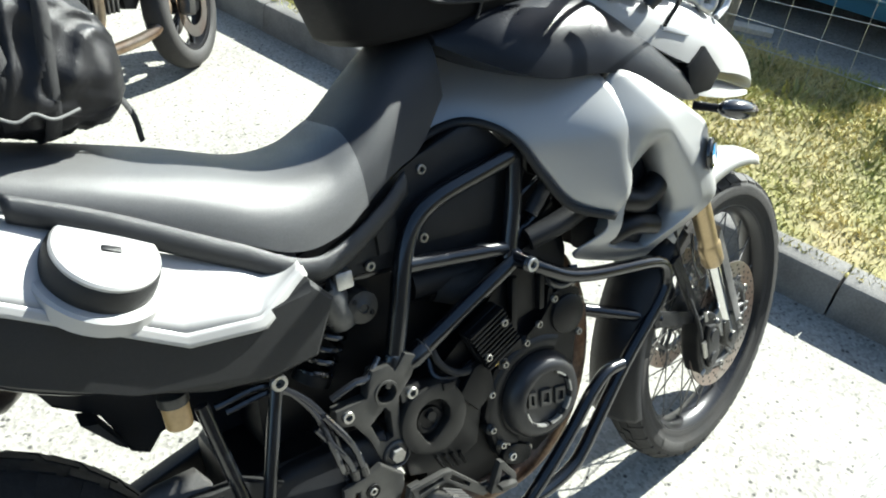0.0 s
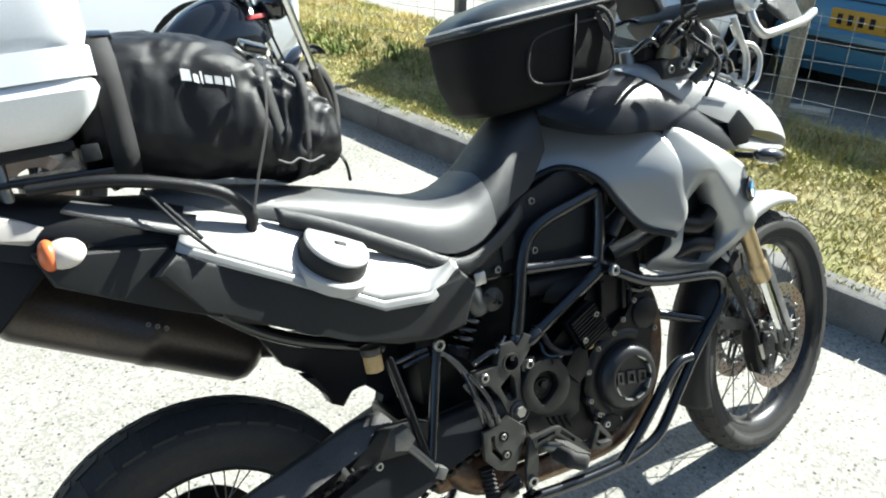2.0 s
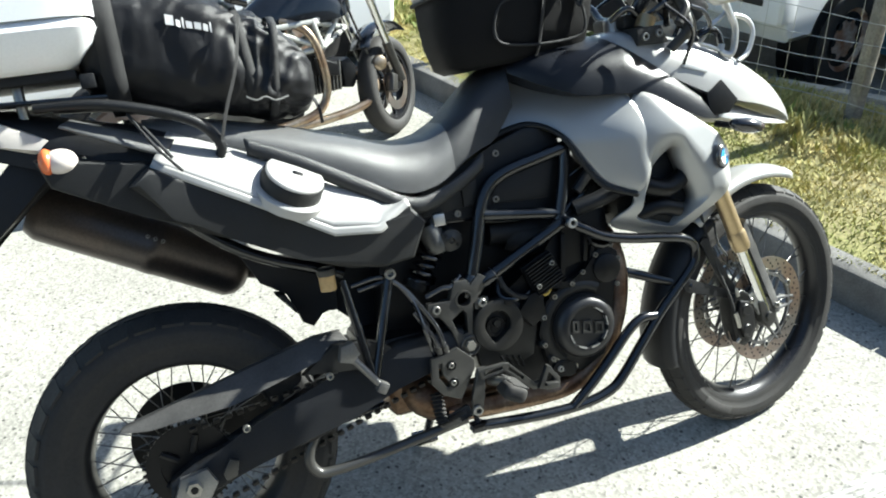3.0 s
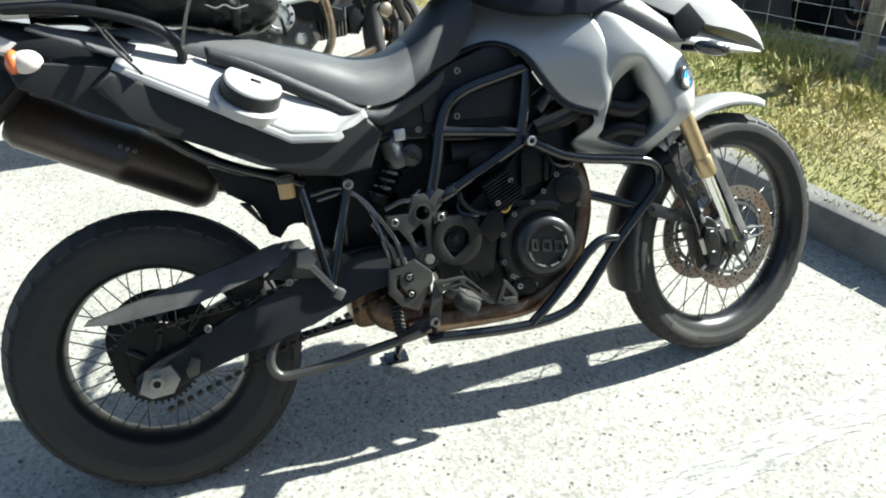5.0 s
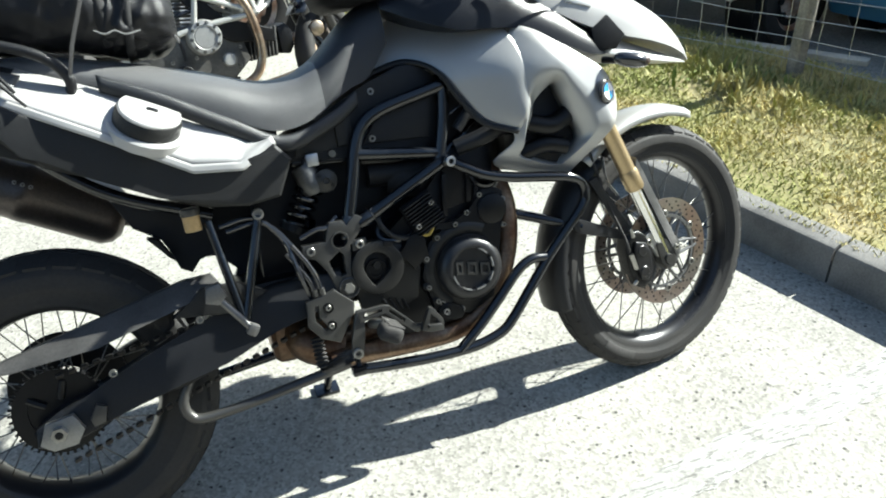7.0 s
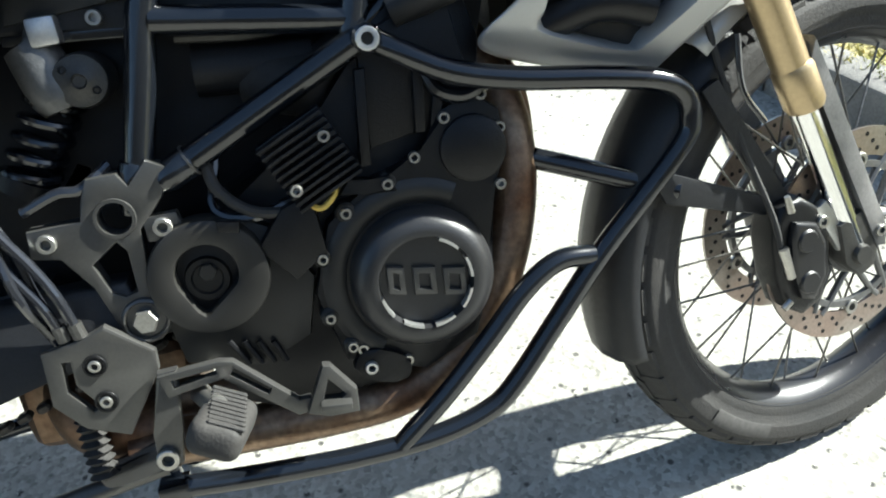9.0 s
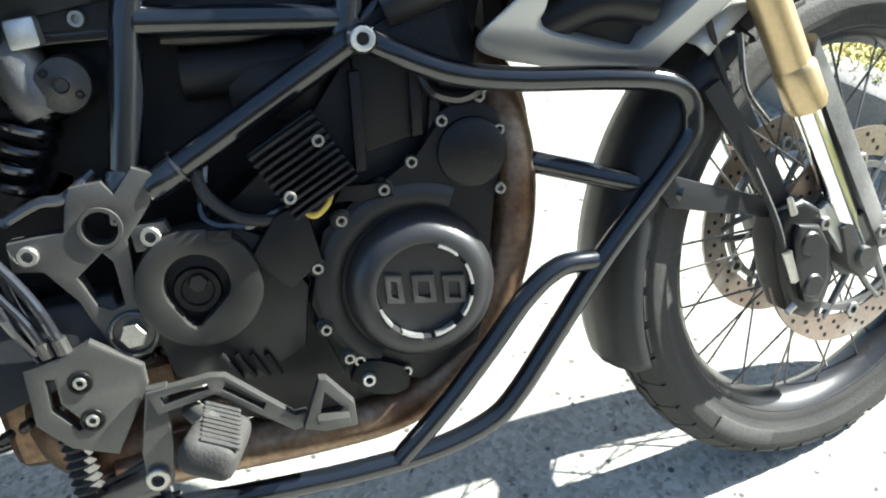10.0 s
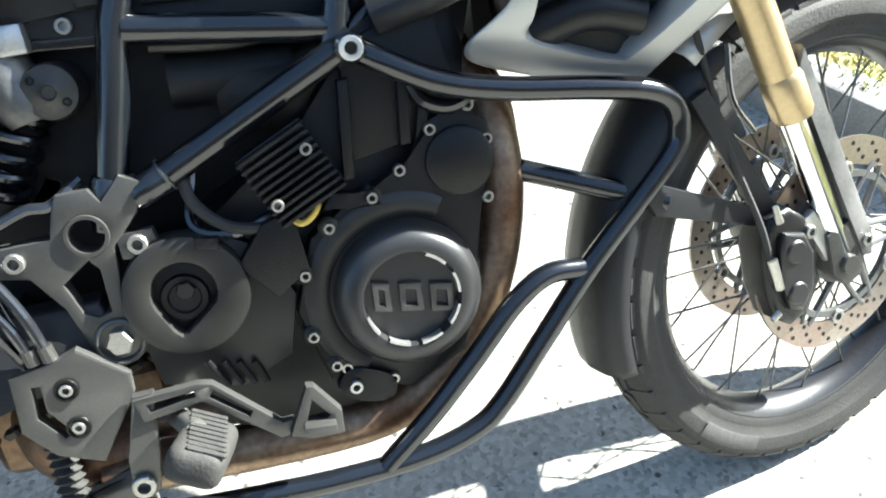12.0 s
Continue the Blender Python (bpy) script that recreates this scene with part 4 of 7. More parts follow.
bm = plate([(0.838, 0.330), (0.866, 0.384), (0.874, 0.382), (0.898, 0.345), (0.896, 0.318), (0.862, 0.320)], [[(0.857, 0.338), (0.869, 0.366), (0.884, 0.344), (0.872, 0.334)]], -0.186, -0.172, 0.003)
box((0.035, 0.03, 0.009), 0.002, (0.872, -0.185, 0.336), pose(0, 0, 0, 0, 8, 0), bm)
part("pedal_pad", bm, CAST, pedal, "worn steel pedal pad")

# Crash bars
bar = part("crash_bar", tube([(0.987, -0.148, 0.722), (1.02, -0.160, 0.700), (1.07, -0.166, 0.672), (1.14, -0.166, 0.652), (1.24, -0.162, 0.634), (1.305, -0.155, 0.618), (1.335, -0.15, 0.598), (1.342, -0.148, 0.568), (1.325, -0.148, 0.533), (1.22, -0.15, 0.432), (1.15, -0.152, 0.355), (1.09, -0.155, 0.290), (1.05, -0.157, 0.262), (0.98, -0.16, 0.247), (0.88, -0.163, 0.247), (0.76, -0.166, 0.258), (0.685, -0.168, 0.268)], 0.0135, 120, 16), FRAME_BLACK, bike, "black tubular crash bar")
part("bar_brace", tube([(1.205, -0.15, 0.428), (1.16, -0.156, 0.432), (1.115, -0.16, 0.408), (1.06, -0.162, 0.355), (1.00, -0.163, 0.300), (0.935, -0.163, 0.248)], 0.0128, 40, 16), FRAME_BLACK, bar)
part("bar_cross", tube([(1.145, -0.085, 0.552), (1.322, -0.145, 0.482)], 0.0135, segs=14, smooth=False), FRAME_BLACK, bar)
bm = lathe([(0, -0.172), (0.012, -0.172), (0.0155, -0.168), (0.0155, -0.12)], (0.985, 0, 0.722), 20)
part("bar_spacer", bm, FRAME_BLACK, bar)
part("bar_bolt", bolt((0.985, -0.172, 0.722), 0.0125, 0.005), ALU, bar, "bright bolt head")
bm = box((0.035, 0.03, 0.022), 0.003, (0.672, -0.166, 0.268))
box((0.012, 0.014, 0.06), 0.002, (0.675, -0.155, 0.285), None, bm)
part("bar_clamp", bm, FRAME_BLACK, bar)

# Engine
SATIN_CAST = material("satin black casting", (0.012, 0.0117, 0.011), 0.42, 0.1, 40, 0.15, 0.0, None, 0, (0.022, 0.021, 0.019), 12, spec=0.4)
bm = prism([(0.76, 0.33), (0.74, 0.48), (0.80, 0.58), (0.92, 0.63), (0.97, 0.72), (1.09, 0.80), (1.115, 0.70), (1.09, 0.58), (1.065, 0.46), (1.035, 0.36), (0.97, 0.29), (0.84, 0.29)], -0.115, 0.14, 0.012)
engine = part("engine", bm, ENGINE_BLACK, bike, "black twin-cylinder engine block")
bm = prism([(0.97, 0.60), (0.975, 0.72), (1.08, 0.76), (1.10, 0.62)], -0.124, -0.10, 0.006)
part("cylinder", bm, ENGINE_BLACK, engine, "black cylinder side")
bm = prism([(0.895, 0.36), (0.875, 0.45), (0.905, 0.53), (0.965, 0.57), (1.03, 0.585), (1.05, 0.63), (1.09, 0.645), (1.120, 0.62), (1.122, 0.565), (1.090, 0.52), (1.085, 0.43), (1.055, 0.355), (0.985, 0.325)], -0.138, -0.10, 0.008)
part("clutch_housing", bm, ENGINE_BLACK, engine, "black clutch housing")
bm = lathe([(0.0, -0.158), (0.052, -0.158), (0.053, -0.160), (0.055, -0.170), (0.062, -0.171), (0.074, -0.166), (0.083, -0.152), (0.085, -0.13)], (1.0, 0, 0.447), 56)
cover = part("clutch_cover", bm, material("satin black cover", (0.022, 0.022, 0.023), 0.34, 0.2, 300, 0.12, 0.1, 500), engine, "round satin black clutch cover with raised rim")
part("housing_shoulder", lathe([(0.086, -0.136), (0.090, -0.1405), (0.101, -0.142), (0.113, -0.1405), (0.118, -0.134)], (1.0, 0, 0.447), 40, None, False, (60, 232)), SATIN_CAST, engine, "rounded shoulder of the clutch housing", True, 60)
for a in (100, 128, 157, 193, 215):
    x, h = 1.0 + 0.117 * math.cos(radians(a)), 0.447 + 0.117 * math.sin(radians(a))
    tab = part("bolt_tab", lathe([(0.0, -0.142), (0.009, -0.142), (0.0115, -0.139), (0.012, -0.12)], (x, 0, h), 18), SATIN_CAST, engine)
    part("tab_bolt", bolt((x, -0.1425, h), 0.0066, 0.005), STEEL, tab)
for k in range(6):
    bm = lathe([(0.0515, -0.1605), (0.0515, -0.172), (0.0545, -0.172), (0.0545, -0.1605)], (1.0, 0, 0.447), 6, None, True, (188 + k * 42, 188 + k * 42 + 27))
    part("cover_notch", bm, ALU, cover, "bare aluminium edge")
for k, w_ in enumerate((0.024, 0.030, 0.030)):
    x0 = 0.957 + (0, 0.029, 0.063)[k]
    h1 = 0.441 - 0.25 * (x0 - 0.957)
    bm = plate([(x0, h1), (x0 + w_ - 0.005, h1 - 0.005), (x0 + w_ - 0.003, h1 + 0.028), (x0 + 0.002, h1 + 0.033)], [[(x0 + 0.006, h1 + 0.006), (x0 + w_ - 0.011, h1 + 0.002), (x0 + w_ - 0.010, h1 + 0.021), (x0 + 0.008, h1 + 0.025)]], -0.1635, -0.156, 0.001)
    part("raised_bar", bm, CAST, cover, "raised bare metal bar")
bm = lathe([(0.0, -0.146), (0.033, -0.146), (0.038, -0.143), (0.040, -0.13), (0.041, -0.10)], (1.083, 0, 0.582), 36)
part("starter_cover", bm, ENGINE_BLACK, engine, "round black cover")
drop = [(0.766 + 0.033 * math.cos(a), 0.506 + 0.033 * math.sin(a)) for a in (radians(-30 + 240 * k / 20) for k in range(21))] + [(0.748, 0.466), (0.754, 0.460), (0.760, 0.462)]
bm = plate(circle(0.768, 0.502, 0.066, 48), [drop], -0.151, -0.120, 0.007)
sp = part("sprocket_cover", bm, SATIN_CAST, engine, "round satin black sprocket cover with a drop-shaped recess", True, 50)
part("recess_floor", lathe([(0.0, -0.134), (0.016, -0.134), (0.018, -0.137), (0.024, -0.137), (0.026, -0.132), (0.040, -0.130), (0.048, -0.130)], (0.764, 0, 0.497), 32), ENGINE_BLACK, sp, "dark recess")
part("recess_bolt", lathe([(0.0, -0.143), (0.0095, -0.143), (0.0105, -0.141), (0.0105, -0.13)], (0.767, 0, 0.506), 6), SATIN_CAST, sp, "dark hexagon bolt", False)
bm = prism([(0.79, 0.563), (0.815, 0.558), (0.812, 0.545), (0.79, 0.55)], -0.154, -0.14, 0.003)
part("cover_tab", bm, ENGINE_BLACK, sp)
bm = prism([(0.715, 0.40), (0.70, 0.50), (0.735, 0.56), (0.80, 0.565), (0.85, 0.535), (0.88, 0.47), (0.86, 0.40), (0.80, 0.375)], -0.130, -0.10, 0.008)
part("gear_housing", bm, SATIN_CAST, engine, "black gearbox housing")
bm = prism([(0.825, 0.52), (0.86, 0.56), (0.895, 0.57), (0.90, 0.50), (0.86, 0.475)], -0.146, -0.11, 0.006)
part("housing_web", bm, ENGINE_BLACK, engine)
for x, h in ((0.915, 0.372), (1.045, 0.385), (1.108, 0.535), (1.100, 0.640), (1.055, 0.622), (1.116, 0.60), (1.015, 0.585), (0.965, 0.345)):
    part("engine_bolt", bolt((x, -0.1385, h), 0.0068, 0.005), STEEL, engine)
bm = plate([(0.50, 0.44), (0.52, 0.76), (0.70, 0.80), (0.99, 0.78), (0.99, 0.62), (0.80, 0.56), (0.74, 0.40)], [[(0.835, 0.722), (0.862, 0.722), (0.866, 0.680), (0.846, 0.700)], [(0.625, 0.612), (0.645, 0.634), (0.655, 0.628), (0.650, 0.612)], [(0.892, 0.722), (0.905, 0.722), (0.903, 0.700), (0.892, 0.702)]], -0.045, 0.13, 0.008)
part("inner_body", bm, ENGINE_BLACK, engine, "dark throttle bodies and ducting")
part("throttle_body", tube([(0.80, -0.06, 0.715), (0.93, -0.06, 0.705)], 0.030, segs=18, smooth=False), BLACK_PLASTIC, engine, "black throttle body")
part("fuel_rail", tube([(0.79, -0.075, 0.755), (0.88, -0.08, 0.745), (0.95, -0.075, 0.755)], 0.009, 12, 10), DULL_ALU, engine)
bm = prism([(0.900, 0.352), (0.918, 0.372), (0.955, 0.358), (0.968, 0.340), (0.958, 0.322), (0.922, 0.330)], -0.146, -0.12, 0.006, 30)
lower = part("oil_cover", bm, ENGINE_BLACK, engine, "small oblong black cover")
part("engine_bolt", bolt((0.920, -0.146, 0.350), 0.008, 0.006), ALU, lower)
for k in range(4):
    part("casting_rib", tube([(0.768 + k * 0.016, -0.134, 0.418 - 0.004 * k), (0.784 + k * 0.014, -0.134, 0.384 - 0.002 * k)], 0.0035, segs=8, smooth=False), ENGINE_BLACK, engine)
for x0, x1, h0, h1 in ((0.968, 0.955, 0.69, 0.585), (1.030, 1.022, 0.68, 0.61), (1.052, 1.036, 0.665, 0.60)):
    part("cylinder_web", prism([(x0, h0), (x0 + 0.012, h0), (x1 + 0.012, h1), (x1, h1)], -0.136, -0.12, 0.003), ENGINE_BLACK, engine)
bm = tube([(1.045, -0.13, 0.672), (1.055, -0.136, 0.652), (1.08, -0.138, 0.642), (1.105, -0.136, 0.650), (1.112, -0.13, 0.668)], 0.009, 24, 10)
part("pipe_clip", bm, FRAME_BLACK, engine, "black pipe clip")
bm = prism([(0.925, 0.560), (0.940, 0.578), (0.962, 0.568), (0.985, 0.574), (0.990, 0.552), (0.950, 0.556)], -0.143, -0.13, 0.003)
part("cover_flange", bm, ENGINE_BLACK, engine, "notched flange")
part("engine_hose", tube([(0.792, -0.125, 0.628), (0.797, -0.135, 0.597), (0.818, -0.138, 0.570), (0.845, -0.138, 0.557), (0.885, -0.130, 0.552)], 0.0065, 30, 10), RUBBER, engine, "black rubber breather hose")
for off in (0.0, 0.016):
    bm = tube([(0.575 - off, -0.152, 0.600 - off), (0.600 - off, -0.156, 0.555 - off), (0.614 - off, -0.158, 0.520 - off * 0.6), (0.622 - off, -0.156, 0.478)], 0.0058, 40, 10)
    hose = part("brake_hose", bm, GLOSS_BLACK, bike, "shiny black brake hose")
    part("hose_ferrule", tube([(0.621 - off, -0.156, 0.487), (0.623 - off, -0.155, 0.470)], 0.008, segs=10, smooth=False), DULL_ALU, hose)
bm = lathe([(0.0, 0.0)] + [(0.017 if k % 2 else 0.011, 0.005 * k) for k in range(1, 16)] + [(0.0, 0.08)], (0, 0, 0), 18)
part("bellows_boot", bm, RUBBER, bike, "black ribbed rubber boot", True, 35, 0, Matrix.Translation((0.592, -0.135, 0.285)) @ pose(0, 0, 0, 80, 0, 0))
part("wiring", tube([(0.600, -0.13, 0.608), (0.640, -0.135, 0.622), (0.665, -0.135, 0.622), (0.695, -0.12, 0.640)], 0.006, 24, 8), GLOSS_BLACK, bike, "black cable")
bolts("adjuster_screw", [(0.676, -0.110, 0.742), (0.704, -0.110, 0.716)], 0.0045, 0.003, ENGINE_BLACK, bike)
# finned regulator
RM = Matrix.Translation((0.902, -0.135, 0.607)) @ pose(0, 0, 0, 0, -24, 0)
bm = box((0.082, 0.02, 0.085), 0.004)
reg = part("regulator", bm, ENGINE_BLACK, bike, "black finned voltage regulator", True, 35, 0, RM)
for k in range(10):
    part("fin", box((0.08, 0.022, 0.0035), 0.001, (0, -0.018, -0.038 + k * 0.0085)), ENGINE_BLACK, reg, "", True, 35, 0, RM)
bolts("fin_bolt", [(-0.03, -0.026, -0.016), (0.028, -0.026, 0.015)], 0.007, 0.006, STEEL, reg, "", RM)
part("regulator_cable", tube([(0.885, -0.13, 0.57), (0.90, -0.15, 0.553), (0.92, -0.14, 0.562), (0.93, -0.12, 0.585)], 0.0035, 20, 8), material("yellow cable", (0.6, 0.42, 0.08), 0.5), reg, "yellow cables")
part("wiring", tube([(0.80, -0.10, 0.62), (0.79, -0.125, 0.57), (0.83, -0.135, 0.555), (0.88, -0.125, 0.565)], 0.006, 24, 8), GLOSS_BLACK, bike, "black cable")
part("intake_boot", tube([(0.86, -0.05, 0.70), (0.92, -0.07, 0.68), (0.98, -0.06, 0.70)], 0.038, 16, 18), RUBBER, bike, "black rubber intake boot")
part("coolant_pipe", tube([(1.02, -0.12, 0.745), (1.08, -0.135, 0.76), (1.13, -0.14, 0.775), (1.16, -0.13, 0.775)], 0.021, 20, 16), BLACK_PLASTIC, bike, "black coolant pipe")
part("coolant_pipe", tube([(1.03, -0.12, 0.79), (1.07, -0.12, 0.83), (1.12, -0.10, 0.85)], 0.014, 16, 14), BLACK_PLASTIC, bike, "black coolant pipe")
for a, b_ in (((1.02, -0.115, 0.83), (1.065, -0.12, 0.855)), ((1.03, -0.115, 0.805), (1.075, -0.125, 0.815))):
    part("cable_tie", tube([a, b_], 0.0035, segs=8, smooth=False), GLOSS_BLACK, bike)
bm = prism([(1.02, 0.70), (1.03, 0.87), (1.10, 0.83), (1.14, 0.76), (1.12, 0.70)], -0.09, 0.09, 0.01)
part("airbox", bm, BLACK_PLASTIC, bike, "black airbox")

# Exhaust header and silencer
part("exhaust_header", tube([(1.10, -0.03, 0.70), (1.135, -0.06, 0.63), (1.140, -0.085, 0.545), (1.112, -0.10, 0.44), (1.055, -0.105, 0.345), (0.97, -0.108, 0.293), (0.86, -0.105, 0.282), (0.62, -0.09, 0.29)], 0.029, 60, 20), PIPE, bike, "heat-browned exhaust header pipe")
part("exhaust_header", tube([(1.13, 0.05, 0.70), (1.175, 0.02, 0.60), (1.14, -0.02, 0.42), (1.04, -0.04, 0.30), (0.86, -0.055, 0.315), (0.60, -0.05, 0.33)], 0.024, 50, 18), PIPE, bike, "heat-browned exhaust header pipe")
part("exhaust_collector", tube([(0.66, -0.065, 0.30), (0.58, -0.05, 0.33), (0.54, 0.03, 0.42), (0.535, 0.09, 0.53), (0.50, 0.125, 0.60)], [0.045, 0.05, 0.04, 0.03, 0.028], 30, 20), PIPE, bike, "brown exhaust collector")
SM = Matrix.Translation((0.0, 0.15, 0.825)) @ pose(0, 0, 0, 0, 29.5, 0)
prof = [(-0.27, 0.030), (-0.268, 0.055), (-0.25, 0.063), (-0.24, 0.066), (0.0, 0.066), (0.002, 0.0675), (0.03, 0.0675), (0.032, 0.066), (0.21, 0.066), (0.235, 0.055), (0.25, 0.035)]
bm = bmesh.new()
rings(bm, [[Vector((x, 1.0 * r * math.cos(a), 1.15 * r * math.sin(a))) for a in (2 * math.pi * k / 40 for k in range(40))] for x, r in prof])
sil = part("silencer", bm, SILENCER, bike, "dark oval silencer on the far side", True, 45, 0, SM)
bolts("silencer_rivet", [(-0.006 + k * 0.018, -0.0665, 0.02) for k in range(3)], 0.005, 0.004, STEEL, sil, "", SM)
part("silencer_pipe", tube([(0.20, 0.15, 0.72), (0.30, 0.14, 0.69), (0.42, 0.13, 0.645), (0.50, 0.125, 0.60)], 0.028, 20, 18), SILENCER, sil)

# Tail: silver filler panel, dark tank side, black rear body
low = [(0.06, 1.03), (0.22, 0.937), (0.40, 0.828), (0.50, 0.815), (0.575, 0.855)]
high = [(0.10, 1.085), (0.26, 1.03), (0.43, 0.955), (0.55, 0.895), (0.605, 0.862)]
tail = part("tail_panel", ribbon(low, high, lambda x, h, v: -0.200 + 0.075 * v + 0.018 * v * v + 0.02 * smooth01((0.2 - x) / 0.2) + 0.03 * smooth01((x - 0.48) / 0.12), 41, 10, False, 0.0, True), WHITE_PANEL, bike, "pale silver panel round the filler cap", True, 60, 0.02)
part("tail_rim", ribbon([(0.05, 1.015), (0.22, 0.918), (0.40, 0.808), (0.505, 0.795), (0.585, 0.84)], [(0.06, 1.03), (0.22, 0.937), (0.40, 0.828), (0.50, 0.815), (0.58, 0.855)], lambda x, h, v: -0.204 + 0.02 * smooth01((0.2 - x) / 0.2) + 0.03 * smooth01((x - 0.48) / 0.12) + 0.002 * v, 41, 3, False, 0.0, True), WHITE_PANEL, tail, "", True, 60, 0.02)
CAP = Matrix.Translation((0.338, -0.170, 0.947)) @ pose(0, 0, 0, 30, 26, 0) @ Matrix.Diagonal((1.08, 1.08, 1.0, 1))
rev = [(0.060, 0.004), (0.0635, -0.002), (0.0655, -0.022), (0.066, -0.045)]


def turned(prof, n=56):
    bm = bmesh.new()
    rows = [[Vector((r * math.cos(a), r * math.sin(a), z)) for a in (2 * math.pi * k / n for k in range(n))] for r, z in prof if r > 0]
    rings(bm, rows)
    return bm


cap = part("filler_cap", turned(rev), DARK_PLASTIC, tail, "dark collar of the filler cap", True, 35, 0, CAP)
part("cap_lid", turned([(0.058, -0.004), (0.0605, 0.003), (0.0605, 0.007), (0.058, 0.010), (0.030, 0.0115), (0.002, 0.0118)]), WHITE_PANEL, cap, "pale round lid", True, 35, 0, CAP)
part("cap_keyhole", box((0.022, 0.009, 0.004), 0.002, (0.004, 0.0, 0.0125)), ENGINE_BLACK, cap, "dark keyhole flap", True, 35, 0, CAP)
part("cap_mount", turned([(0.079, -0.052), (0.078, -0.031), (0.074, -0.0275), (0.066, -0.027)]), WHITE_PANEL, cap, "pale step below the cap", True, 35, 0, CAP)
bm = prism([(0.005, 0.985), (0.05, 1.02), (0.22, 0.925), (0.40, 0.815), (0.505, 0.80), (0.58, 0.84), (0.612, 0.80), (0.572, 0.722), (0.50, 0.715), (0.42, 0.728), (0.32, 0.770), (0.20, 0.835), (0.115, 0.872), (0.09, 0.912)], -0.196, -0.06, 0.014, 0, None, 3)
part("rear_tank", bm, DARK_PLASTIC, bike, "dark grey plastic rear tank side")
bm = prism([(0.05, 1.02), (0.04, 1.08), (0.2, 1.05), (0.45, 0.95), (0.60, 0.87), (0.60, 0.76), (0.45, 0.74), (0.2, 0.86)], -0.12, 0.16, 0.02)
part("under_seat_body", bm, BLACK_PLASTIC, bike, "black body below the seat")
part("tail_body", arch([(0.30, 0.13, 0.93, 1.03), (0.12, 0.135, 0.96, 1.09), (-0.02, 0.13, 1.0, 1.12), (-0.15, 0.115, 1.04, 1.155), (-0.28, 0.09, 1.09, 1.185), (-0.36, 0.07, 1.12, 1.19)], 24, 36, 3.5), BLACK_PLASTIC, bike, "black tail body")
bm = ribbon([(0.09, 1.035), (-0.02, 1.085), (-0.10, 1.125)], [(0.11, 1.065), (0.0, 1.105), (-0.08, 1.135)], lambda x, h, v: -0.168 + 0.03 * v + 0.15 * max(0, -x), 16, 4)
part("tail_strip", bm, SEAT_GREY, bike, "grey strip along the tail", True, 60, 0.006)
bm = prism([(-0.16, 1.065), (0.045, 1.03), (0.085, 0.99), (0.10, 0.92), (0.11, 0.875), (0.0, 0.93), (-0.14, 1.005)], -0.165, -0.05, 0.012, 0, None, 3)
part("tail_side_panel", bm, DARK_PLASTIC, bike, "dark grey plastic tail side panel")
bm = prism([(-0.125, 1.10), (-0.25, 1.165), (-0.33, 1.17), (-0.33, 1.13), (-0.24, 1.115), (-0.15, 1.07)], -0.115, 0.115, 0.01)
part("tail_light", bm, material("pale clear lens", (0.6, 0.56, 0.52), 0.25, 0, 100, 0.06), bike, "pale clear tail light lens")
# plate carrier hanging behind
bm = prism([(-0.13, 1.03), (-0.20, 1.08), (-0.36, 0.93), (-0.42, 0.82), (-0.39, 0.80), (-0.30, 0.90)], -0.09, 0.09, 0.008)
part("plate_carrier", bm, BLACK_PLASTIC, bike, "black number plate carrier")
for sgn in (-1, 1):
    bm = tube([(-0.05, sgn * 0.10, 1.05), (-0.10, sgn * 0.14, 1.052)], [0.012, 0.010], 2, 12, False)
    ind = part("rear_indicator", bm, BLACK_PLASTIC, bike, "rear indicator on a short stalk")
    bm = bmesh.new()
    bmesh.ops.create_uvsphere(bm, u_segments=20, v_segments=12, radius=1)
    part("indicator_pod", bm, material("pale smoked lens", (0.62, 0.56, 0.52), 0.2, 0, 100, 0.06), ind, "pale lens", True, 60, 0, Matrix.Translation((-0.112, sgn * 0.155, 1.055)) @ Matrix.Diagonal((0.034, 0.026, 0.026, 1)))
    bm = bmesh.new()
    bmesh.ops.create_uvsphere(bm, u_segments=20, v_segments=12, radius=1)
    part("indicator_lens", bm, AMBER, ind, "amber lens", True, 60, 0, Matrix.Translation((-0.136, sgn * 0.156, 1.058)) @ Matrix.Diagonal((0.016, 0.0265, 0.027, 1)))
# grab rails and luggage rack
for sgn in (-1, 1):
    part("grab_rail", tube([(-0.14, sgn * 0.135, 1.165), (-0.02, sgn * 0.15, 1.155), (0.09, sgn * 0.155, 1.125), (0.165, sgn * 0.155, 1.09), (0.20, sgn * 0.15, 1.045), (0.195, sgn * 0.14, 1.01)], [0.009, 0.0115, 0.0115, 0.0115, 0.012, 0.010], 40, 14), BLACK_PLASTIC, bike, "black grab rail")
rack = part("luggage_rack", prism([(-0.48, 1.20), (0.0, 1.175), (0.0, 1.165), (-0.48, 1.188)], -0.12, 0.12, 0.003), FRAME_BLACK, bike, "black luggage rack")
for x in (-0.40, -0.17):
    part("rack_post", tube([(x, -0.07, 1.13), (x, -0.07, 1.23)], 0.011, segs=12, smooth=False), STEEL, rack)
part("luggage_strap", tube([(0.055, -0.17, 1.10), (0.10, -0.195, 1.03)], 0.0035, segs=8, smooth=False), WEBBING, bike, "thin black strap")
part("luggage_strap", tube([(0.03, -0.15, 1.13), (0.07, -0.19, 1.06), (0.115, -0.2, 1.0)], 0.0032, 12, 8), WEBBING, bike, "thin black strap")

